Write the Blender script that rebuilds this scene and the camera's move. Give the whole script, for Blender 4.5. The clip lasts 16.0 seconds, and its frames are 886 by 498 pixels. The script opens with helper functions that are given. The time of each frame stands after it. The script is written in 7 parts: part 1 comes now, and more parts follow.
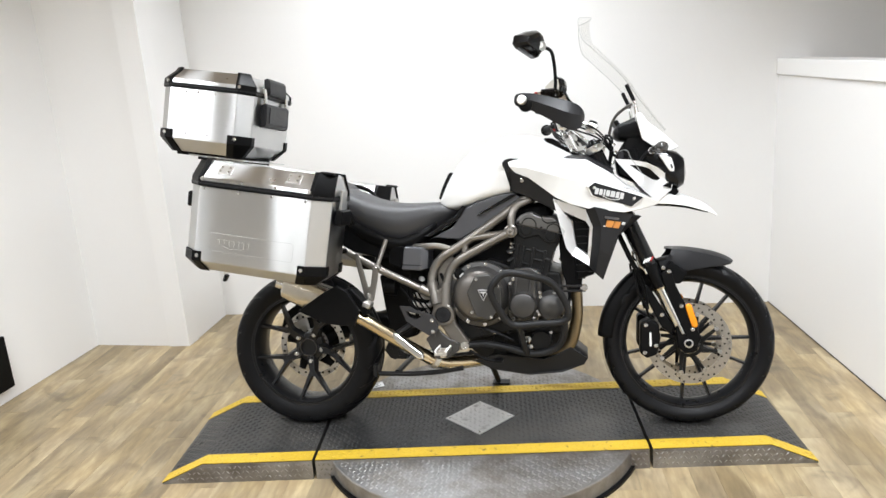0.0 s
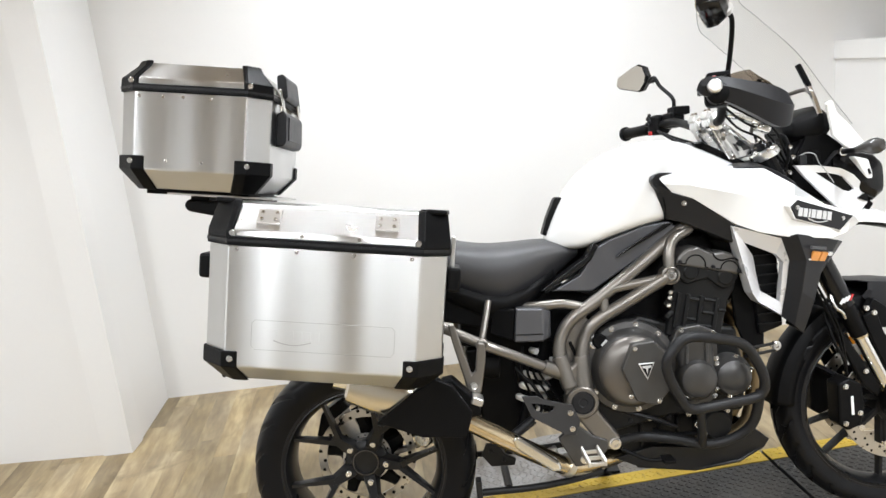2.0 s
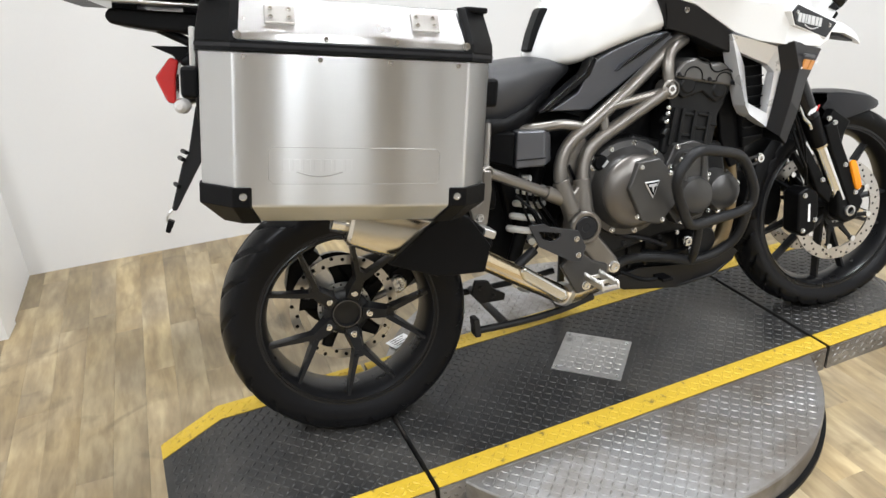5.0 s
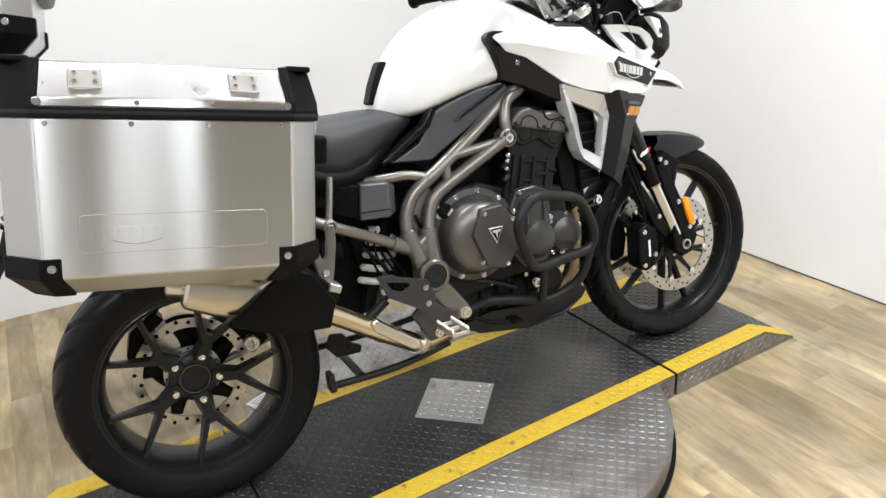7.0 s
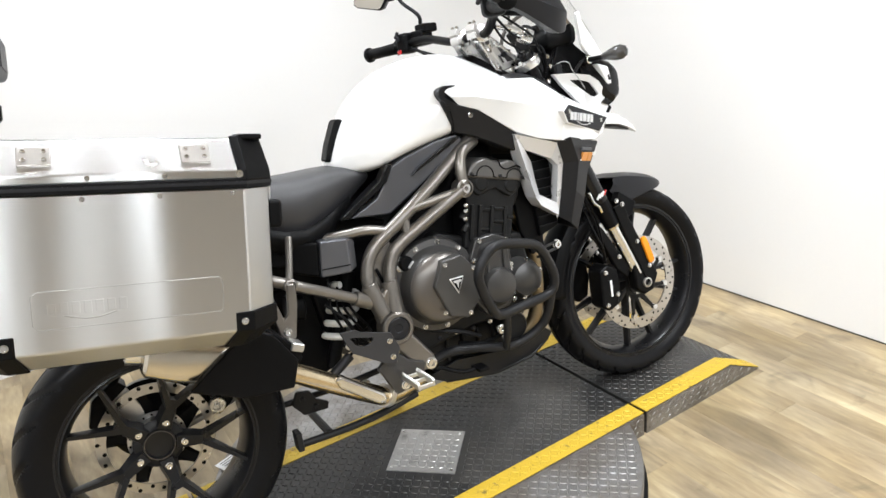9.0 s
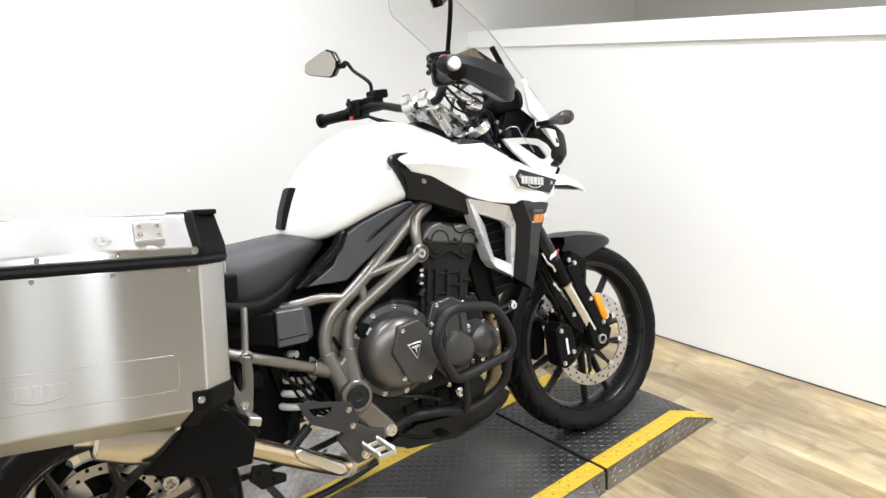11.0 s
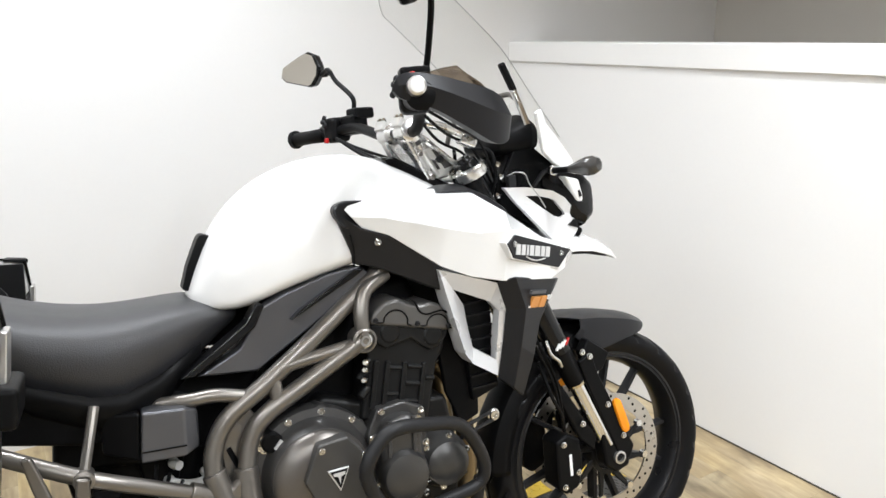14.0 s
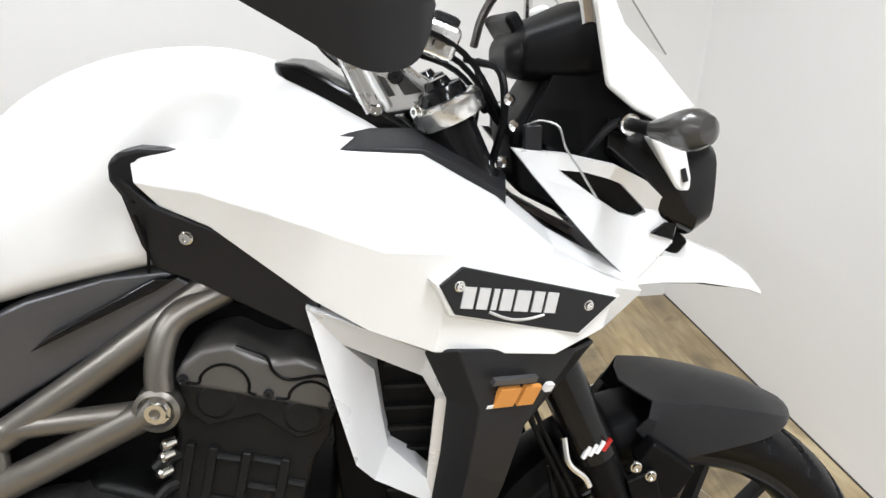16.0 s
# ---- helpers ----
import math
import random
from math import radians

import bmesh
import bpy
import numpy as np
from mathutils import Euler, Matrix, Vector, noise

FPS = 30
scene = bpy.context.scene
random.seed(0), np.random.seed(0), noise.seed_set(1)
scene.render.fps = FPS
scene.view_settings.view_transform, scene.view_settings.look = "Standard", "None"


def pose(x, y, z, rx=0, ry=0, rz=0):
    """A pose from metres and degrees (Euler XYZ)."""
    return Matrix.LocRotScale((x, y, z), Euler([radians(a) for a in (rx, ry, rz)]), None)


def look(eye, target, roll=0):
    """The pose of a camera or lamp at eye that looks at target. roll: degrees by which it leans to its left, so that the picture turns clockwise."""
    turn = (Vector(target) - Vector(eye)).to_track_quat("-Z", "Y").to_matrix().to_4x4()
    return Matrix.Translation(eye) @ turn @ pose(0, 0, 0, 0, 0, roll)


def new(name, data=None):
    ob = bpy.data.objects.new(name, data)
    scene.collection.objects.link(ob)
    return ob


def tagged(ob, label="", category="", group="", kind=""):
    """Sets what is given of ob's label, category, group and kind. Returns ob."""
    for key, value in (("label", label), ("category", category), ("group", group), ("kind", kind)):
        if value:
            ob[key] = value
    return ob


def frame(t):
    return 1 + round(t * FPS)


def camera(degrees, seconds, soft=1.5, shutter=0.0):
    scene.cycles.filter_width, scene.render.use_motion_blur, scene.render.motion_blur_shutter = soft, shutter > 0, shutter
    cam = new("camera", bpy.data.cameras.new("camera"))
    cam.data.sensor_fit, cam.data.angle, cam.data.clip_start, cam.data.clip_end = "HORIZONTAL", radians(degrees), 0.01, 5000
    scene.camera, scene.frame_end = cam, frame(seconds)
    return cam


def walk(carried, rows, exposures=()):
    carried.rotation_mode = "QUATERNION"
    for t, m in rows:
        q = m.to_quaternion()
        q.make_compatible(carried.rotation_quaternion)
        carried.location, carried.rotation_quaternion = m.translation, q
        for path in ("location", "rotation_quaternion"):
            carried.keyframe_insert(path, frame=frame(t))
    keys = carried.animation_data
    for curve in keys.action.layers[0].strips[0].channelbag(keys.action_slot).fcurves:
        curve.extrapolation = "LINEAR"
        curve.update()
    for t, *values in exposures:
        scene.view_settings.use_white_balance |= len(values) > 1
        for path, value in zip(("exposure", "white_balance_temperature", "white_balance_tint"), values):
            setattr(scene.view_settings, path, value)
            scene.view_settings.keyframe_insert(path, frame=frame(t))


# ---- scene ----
cam = camera(61.6, 16.0)
METRES, EYE, TILT, LEAN, TURN = 4.05, 0.85, 0.0, 0.0, 0.0
PATH = [
    (0, (1.127, -2.693, 1.507), (0.755, -0.794, 0.999), -4.0),
    (0.5, (0.937, -2.579, 1.479), (0.597, -0.69, 0.918), -4.3),
    (1, (0.768, -2.299, 1.494), (0.42, -0.382, 1.042), -4.9),
    (1.5, (0.521, -2.07, 1.465), (0.335, -0.144, 0.962), -3.9),
    (2, (0.291, -1.88, 1.465), (0.283, 0.056, 0.964), -5.6),
    (2.5, (0.082, -1.655, 1.468), (0.128, 0.292, 1.013), -8.9),
    (3, (-0.069, -1.587, 1.481), (0.147, 0.331, 0.955), -6.2),
    (3.5, (-0.184, -1.607, 1.437), (0.166, 0.223, 0.709), -7.1),
    (6, (-0.114, -1.65, 1.351), (0.435, 0.053, 0.457), -1.5),
    (6.5, (-0.077, -1.661, 1.356), (0.57, 0.014, 0.476), -2.7),
    (7, (-0.054, -1.665, 1.374), (0.689, 0.008, 0.569), -2.9),
    (7.5, (-0.048, -1.673, 1.385), (0.724, 0.005, 0.62), -2.8),
    (8, (-0.043, -1.68, 1.392), (0.74, -0.002, 0.637), -3.5),
    (8.5, (-0.029, -1.689, 1.41), (0.768, -0.003, 0.686), -4.3),
    (9, (-0.018, -1.685, 1.412), (0.804, -0.008, 0.695), -4.7),
    (9.5, (-0.009, -1.685, 1.411), (0.847, -0.025, 0.698), -4.6),
    (10, (-0.004, -1.683, 1.427), (0.9, -0.025, 0.769), -4.2),
    (12.5, (-0.059, -1.672, 1.454), (0.944, -0.043, 0.87), -5.9),
    (13, (0.111, -1.568, 1.424), (1.016, 0.113, 0.828), -3.7),
    (13.5, (0.281, -1.474, 1.435), (1.123, 0.248, 0.864), -2.5),
    (14, (0.444, -1.294, 1.432), (1.261, 0.439, 0.858), -1.2),
    (14.5, (0.649, -1.134, 1.427), (1.471, 0.555, 0.739), -2.4),
    (15, (0.931, -1.052, 1.381), (1.509, 0.709, 0.631), -0.7),
    (15.5, (1.037, -0.922, 1.363), (1.401, 0.869, 0.552), -1.9),
    (16, (1.087, -0.681, 1.351), (1.281, 1.103, 0.47), 1.1),
]
walk(cam, [(t, look(eye, target, roll)) for t, eye, target, roll in PATH], exposures=[(0, 0.03), (0.5, 0.08), (1.5, 0.05), (3.5, 0.05), (6, -0.12), (8, -0.06), (9.5, 0.06), (12.5, 0.04), (13.5, -0.05), (14.5, -0.17), (15, -0.18), (16, -0.21)])

# ---------------- world, lights, exposure ----------------
world = bpy.data.worlds.new("world")
scene.world = world
world.use_nodes = True
world.node_tree.nodes["Background"].inputs[0].default_value = (0.9, 0.93, 1.0, 1)
world.node_tree.nodes["Background"].inputs[1].default_value = 0.05
scene.view_settings.exposure = 0.0

CEIL = 2.75
P = 0.078                       # height of the platform top
LEAN_SIDE = 10.5                # the motorcycle leans on its side stand
BIKE = Matrix.Translation((0, 0.02, P)) @ Matrix.Rotation(radians(-LEAN_SIDE), 4, "X")


def added_ceiling_lamp(x, y, w, h, power, turn=0):
    ld = bpy.data.lights.new("added_ceiling_lamp_light", "AREA")
    ld.shape, ld.size, ld.size_y, ld.energy = "RECTANGLE", w, h, power
    ld.color = (0.90, 0.945, 1.0)
    ld.spread = radians(146)    # narrowed so the tops of the walls stay dimmer
    ob = new("added_ceiling_lamp_light", ld)
    ob.matrix_world = pose(x, y, CEIL - 0.075, 0, 0, turn)
    return ob


# added lamps, all out of view: (x, y, width, length, share of the power)
LAMPS = [(-0.42, -2.45, 0.12, 1.25, 0.58), (0.40, -2.45, 0.12, 1.25, 0.58), (1.75, -0.75, 0.16, 1.25, 1.05), (0.45, 0.72, 1.25, 0.16, 0.82), (-1.2, -1.0, 0.16, 1.25, 0.80), (-1.0, -4.3, 0.2, 1.25, 0.5), (1.75, -2.9, 0.16, 1.25, 1.35)]
LAMP_POWER = 47.0
for lx, ly, lw, lh_, share in LAMPS:
    added_ceiling_lamp(lx, ly, lw, lh_, LAMP_POWER * share)


# ---------------- materials ----------------
def mat(name, col, rough=0.5, metal=0.0, var=0.12, scale=14.0, fine=160.0, bump=0.08, stretch=(1, 1, 1), coat=0.0, aniso=0.0, rvar=0.1, spec=0.5):
    m = bpy.data.materials.new(name)
    m.use_nodes = True
    nt = m.node_tree
    n, l = nt.nodes, nt.links
    b = n["Principled BSDF"]
    tc = n.new("ShaderNodeTexCoord")
    mp = n.new("ShaderNodeMapping")
    mp.inputs["Scale"].default_value = stretch
    l.new(tc.outputs["Object"], mp.inputs[0])
    big, sm = n.new("ShaderNodeTexNoise"), n.new("ShaderNodeTexNoise")
    big.inputs["Scale"].default_value, big.inputs["Detail"].default_value = scale, 4
    sm.inputs["Scale"].default_value, sm.inputs["Detail"].default_value = fine, 3
    l.new(mp.outputs[0], big.inputs["Vector"]), l.new(mp.outputs[0], sm.inputs["Vector"])
    mix = n.new("ShaderNodeMix")
    mix.data_type = "RGBA"
    mix.inputs[6].default_value = (*[c * (1 - var) for c in col], 1)
    mix.inputs[7].default_value = (*[min(1, c * (1 + var)) for c in col], 1)
    add = n.new("ShaderNodeMath")
    add.operation = "MULTIPLY_ADD"
    add.inputs[1].default_value, add.inputs[2].default_value = 0.45, 0.0
    l.new(sm.outputs[0], add.inputs[0])
    add2 = n.new("ShaderNodeMath")
    add2.operation = "MULTIPLY_ADD"
    add2.inputs[1].default_value = 0.55
    l.new(big.outputs[0], add2.inputs[0]), l.new(add.outputs[0], add2.inputs[2])
    l.new(add2.outputs[0], mix.inputs[0])
    l.new(mix.outputs[2], b.inputs["Base Color"])
    rr = n.new("ShaderNodeMapRange")
    rr.inputs[3].default_value, rr.inputs[4].default_value = max(0.02, rough - rvar), min(1, rough + rvar)
    l.new(big.outputs[0], rr.inputs[0]), l.new(rr.outputs[0], b.inputs["Roughness"])
    b.inputs["Metallic"].default_value = metal
    b.inputs["Coat Weight"].default_value = coat
    b.inputs["Coat Roughness"].default_value = 0.06
    b.inputs["Anisotropic"].default_value = aniso
    b.inputs["Specular IOR Level"].default_value = spec
    if bump:
        bp = n.new("ShaderNodeBump")
        bp.inputs["Strength"].default_value, bp.inputs["Distance"].default_value = bump, 0.002
        l.new(sm.outputs[0], bp.inputs["Height"]), l.new(bp.outputs[0], b.inputs["Normal"])
    return m


WHITE = mat("white_gloss_paint", (0.80, 0.80, 0.79), 0.22, var=0.015, bump=0.0, coat=0.6, rvar=0.04)
SILVERPAINT = mat("light_silver_paint", (0.72, 0.72, 0.725), 0.3, 0.3, var=0.03, bump=0.0, coat=0.3)
BLACK = mat("black_satin_plastic", (0.0034, 0.0034, 0.0037), 0.42, spec=0.11, bump=0.12, fine=500)
GLOSSBLACK = mat("black_gloss_plastic", (0.006, 0.006, 0.0065), 0.18, bump=0.0, coat=0.1, spec=0.24)
GRAPHITE = mat("graphite_satin_paint", (0.0175, 0.0175, 0.019), 0.40, 0.15, spec=0.22, bump=0.05, fine=600)
BLUEGREY = mat("slate_grey_paint", (0.135, 0.138, 0.150), 0.36, 0.75, bump=0.05, fine=500)
SEATMAT = mat("seat_vinyl", (0.032, 0.032, 0.034), 0.48, spec=0.5, bump=0.35, fine=420, var=0.18)
RUBBER = mat("tyre_rubber", (0.0055, 0.0055, 0.0062), 0.38, spec=0.14, bump=0.2, fine=300, var=0.3, scale=9)
FRAMEP = mat("bronze_grey_frame_paint", (0.214, 0.199, 0.180), 0.34, 0.78, bump=0.04, fine=700)
ENGINE = mat("dark_engine_paint", (0.012, 0.012, 0.012), 0.36, 0.25, spec=0.24, bump=0.15, fine=350, var=0.2)
COVER = mat("engine_cover_paint", (0.148, 0.137, 0.126), 0.36, 0.78, bump=0.08, fine=450, var=0.15)
CASTDARK = mat("dark_cast_cover_paint", (0.074, 0.072, 0.070), 0.36, 0.6, bump=0.12, fine=380, var=0.2)
POLISHED = mat("polished_cast_aluminium", (0.86, 0.86, 0.85), 0.27, 1.0, var=0.1, scale=22, fine=120, bump=0.22, rvar=0.2)
SHIELD = mat("shield_cap_paint", (0.060, 0.058, 0.055), 0.40, 0.4, bump=0.1, fine=450, var=0.12)
HEEL = mat("dark_heel_plastic", (0.028, 0.028, 0.030), 0.45, 0.1, bump=0.15, fine=500)
CAMCOV = mat("cam_cover_paint", (0.115, 0.111, 0.106), 0.40, 0.5, bump=0.08, fine=450, var=0.12)
BAR = mat("black_powder_coat", (0.0125, 0.0125, 0.0132), 0.45, 0.05, spec=0.26, bump=0.15, fine=600)
ALU = mat("brushed_aluminium", (0.575, 0.578, 0.575), 0.28, 1.0, var=0.03, scale=4, fine=70, bump=0.0, stretch=(9, 9, 0.3), aniso=0.97, rvar=0.015)


def add_waves(m):
    """Upright brushing and the slow upright waves of a thin metal sheet."""
    nt = m.node_tree
    n, l = nt.nodes, nt.links
    tc, mp, ns, bp, tg = n.new("ShaderNodeTexCoord"), n.new("ShaderNodeMapping"), n.new("ShaderNodeTexNoise"), n.new("ShaderNodeBump"), n.new("ShaderNodeTangent")
    tg.direction_type, tg.axis = "RADIAL", "Z"
    b = n["Principled BSDF"]
    l.new(tg.outputs[0], b.inputs["Tangent"])
    b.inputs["Anisotropic Rotation"].default_value = 0.25
    mp.inputs["Scale"].default_value = (6.5, 6.5, 0.5)
    ns.inputs["Scale"].default_value, ns.inputs["Detail"].default_value = 1.0, 0.0
    bp.inputs["Strength"].default_value, bp.inputs["Distance"].default_value = 1.0, 0.010
    l.new(tc.outputs["Object"], mp.inputs[0]), l.new(mp.outputs[0], ns.inputs["Vector"]), l.new(ns.outputs[0], bp.inputs["Height"])
    l.new(bp.outputs[0], b.inputs["Normal"])


add_waves(ALU)
ALU2 = mat("cast_aluminium", (0.66, 0.65, 0.63), 0.34, 0.95, var=0.15, scale=30, fine=260, bump=0.12)
CHROME = mat("polished_steel", (0.75, 0.75, 0.74), 0.14, 1.0, var=0.06, bump=0.0)
PIPE = mat("heat_tinted_steel", (0.60, 0.50, 0.345), 0.24, 1.0, var=0.2, scale=9, bump=0.03)
HEADER = mat("straw_tinted_steel", (0.24, 0.185, 0.11), 0.4, 1.0, var=0.25, scale=11, bump=0.05)
SILENCER = mat("silencer_steel", (0.66, 0.61, 0.52), 0.24, 1.0, var=0.08, scale=12, bump=0.02)
MATTALU = mat("pressed_aluminium", (0.4, 0.4, 0.395), 0.5, 0.9, var=0.03, bump=0.0)
DISC = mat("brake_disc_steel", (0.52, 0.50, 0.47), 0.3, 1.0, var=0.12, scale=40, bump=0.05)
RED = mat("red_lens", (0.45, 0.02, 0.02), 0.12, bump=0.0, coat=0.4)
RIMBLK = mat("black_wheel_paint", (0.0085, 0.0085, 0.0092), 0.30, 0.0, spec=0.3, bump=0.04, fine=600, coat=0.0)
ORANGE = mat("amber_reflector", (0.85, 0.29, 0.012), 0.2, bump=0.1, fine=700, var=0.1)
ORANGEP = mat("orange_print", (0.62, 0.26, 0.06), 0.4, bump=0.0)
SILVERPRINT = mat("silver_print", (0.62, 0.62, 0.62), 0.35, 0.4, bump=0.0)
WHITEP = mat("white_print", (0.75, 0.75, 0.75), 0.4, bump=0.0)
CLEARLENS = mat("clear_lens_plastic", (0.62, 0.6, 0.58), 0.12, bump=0.05, coat=0.5)
GREYLENS = mat("smoked_lens", (0.045, 0.043, 0.041), 0.22, bump=0.0, coat=0.2)
SPRING = mat("white_spring_paint", (0.7, 0.69, 0.66), 0.3, bump=0.02)
YELLOW = mat("yellow_floor_paint", (0.55, 0.37, 0.03), 0.5, var=0.22, scale=18, fine=120, bump=0.15)
TREADBLK = mat("black_tread_paint", (0.027, 0.027, 0.027), 0.32, 0.25, var=0.65, scale=7, fine=90, bump=0.2, spec=0.5)
INSERT = mat("bright_tread_plate", (0.56, 0.555, 0.545), 0.42, 0.85, var=0.12, scale=14, fine=120, bump=0.1)
TREADALU = mat("aluminium_tread_plate", (0.33, 0.325, 0.32), 0.44, 0.85, var=0.18, scale=8, fine=120, bump=0.1)


def add_film(m, col, rough, scale, lo, hi, amount):
    """Dust or dirt lying in broad uneven patches."""
    n, l = m.node_tree.nodes, m.node_tree.links
    b = n["Principled BSDF"]
    tc, ns, mr, mx = n.new("ShaderNodeTexCoord"), n.new("ShaderNodeTexNoise"), n.new("ShaderNodeMapRange"), n.new("ShaderNodeMix")
    ns.inputs["Scale"].default_value, ns.inputs["Detail"].default_value, ns.inputs["Roughness"].default_value = scale, 6, 0.62
    mr.inputs[1].default_value, mr.inputs[2].default_value, mr.inputs[4].default_value = lo, hi, amount
    mx.data_type = "RGBA"
    l.new(tc.outputs["Object"], ns.inputs["Vector"]), l.new(ns.outputs[0], mr.inputs[0]), l.new(mr.outputs[0], mx.inputs[0])
    l.new(b.inputs["Base Color"].links[0].from_socket, mx.inputs[6])
    mx.inputs[7].default_value = (*col, 1)
    l.new(mx.outputs[2], b.inputs["Base Color"])
    mf = n.new("ShaderNodeMix")
    l.new(mr.outputs[0], mf.inputs[0]), l.new(b.inputs["Roughness"].links[0].from_socket, mf.inputs[2])
    mf.inputs[3].default_value = rough
    l.new(mf.outputs[0], b.inputs["Roughness"])


add_film(TREADBLK, (0.105, 0.098, 0.088), 0.62, 3.4, 0.46, 0.68, 0.5)
add_film(TREADALU, (0.135, 0.112, 0.088), 0.7, 4.5, 0.40, 0.62, 0.75)
add_film(YELLOW, (0.07, 0.055, 0.03), 0.65, 38.0, 0.60, 0.68, 0.75)
add_film(INSERT, (0.16, 0.15, 0.14), 0.7, 16.0, 0.55, 0.68, 0.5)
CEILM = mat("tan_ceiling_board", (0.47, 0.395, 0.31), 0.8, var=0.03, bump=0.1)
LAMPM = bpy.data.materials.new("added_lamp_diffuser")
LAMPM.use_nodes = True
LAMPM.node_tree.nodes["Principled BSDF"].inputs["Emission Color"].default_value = (1, 0.965, 0.91, 1)
LAMPM.node_tree.nodes["Principled BSDF"].inputs["Emission Strength"].default_value = 4.0


def wall_paint(name, col):
    m = mat(name, col, 0.62, var=0.02, scale=1.6, fine=90, bump=0.06, rvar=0.08)
    return m


WALLM = wall_paint("white_wall_paint", (0.80, 0.795, 0.785))
# grey for the unseen walls, chosen to dim what the bare metal reflects
REARM = wall_paint("unseen_wall_grey", (0.44, 0.435, 0.425))
UPPERM = wall_paint("beige_wall_paint", (0.60, 0.575, 0.53))


def glass(name, col, rough, alpha):
    m = bpy.data.materials.new(name)
    m.use_nodes = True
    nt = m.node_tree
    n, l = nt.nodes, nt.links
    n.remove(n["Principled BSDF"])
    tr, gl, mx, fr = n.new("ShaderNodeBsdfTransparent"), n.new("ShaderNodeBsdfGlossy"), n.new("ShaderNodeMixShader"), n.new("ShaderNodeLayerWeight")
    tr.inputs[0].default_value = (*col, 1)
    gl.inputs["Roughness"].default_value = rough
    fr.inputs[0].default_value = 0.16
    pw = n.new("ShaderNodeMath")
    pw.operation = "POWER"
    pw.inputs[1].default_value = 3.0
    l.new(fr.outputs["Facing"], pw.inputs[0])
    half = n.new("ShaderNodeMath")
    half.operation = "MULTIPLY"
    half.inputs[1].default_value = 0.3
    l.new(pw.outputs[0], half.inputs[0]), l.new(half.outputs[0], mx.inputs[0]), l.new(tr.outputs[0], mx.inputs[1]), l.new(gl.outputs[0], mx.inputs[2])
    l.new(mx.outputs[0], n["Material Output"].inputs[0])
    return m


SCREEN = glass("clear_screen", (0.97, 0.97, 0.965), 0.03, 0)
SMOKE = glass("smoked_screen", (0.55, 0.5, 0.45), 0.05, 0)
LAMPGLASS = glass("grey_lamp_glass", (0.91, 0.92, 0.91), 0.08, 0)
MIRROR = bpy.data.materials.new("mirror_glass")
MIRROR.use_nodes = True
MIRROR.node_tree.nodes["Principled BSDF"].inputs["Metallic"].default_value = 1.0
MIRROR.node_tree.nodes["Principled BSDF"].inputs["Roughness"].default_value = 0.02
# warm tint puts part of the tan reflection into the glass colour
MIRROR.node_tree.nodes["Principled BSDF"].inputs["Base Color"].default_value = (0.62, 0.585, 0.525, 1)


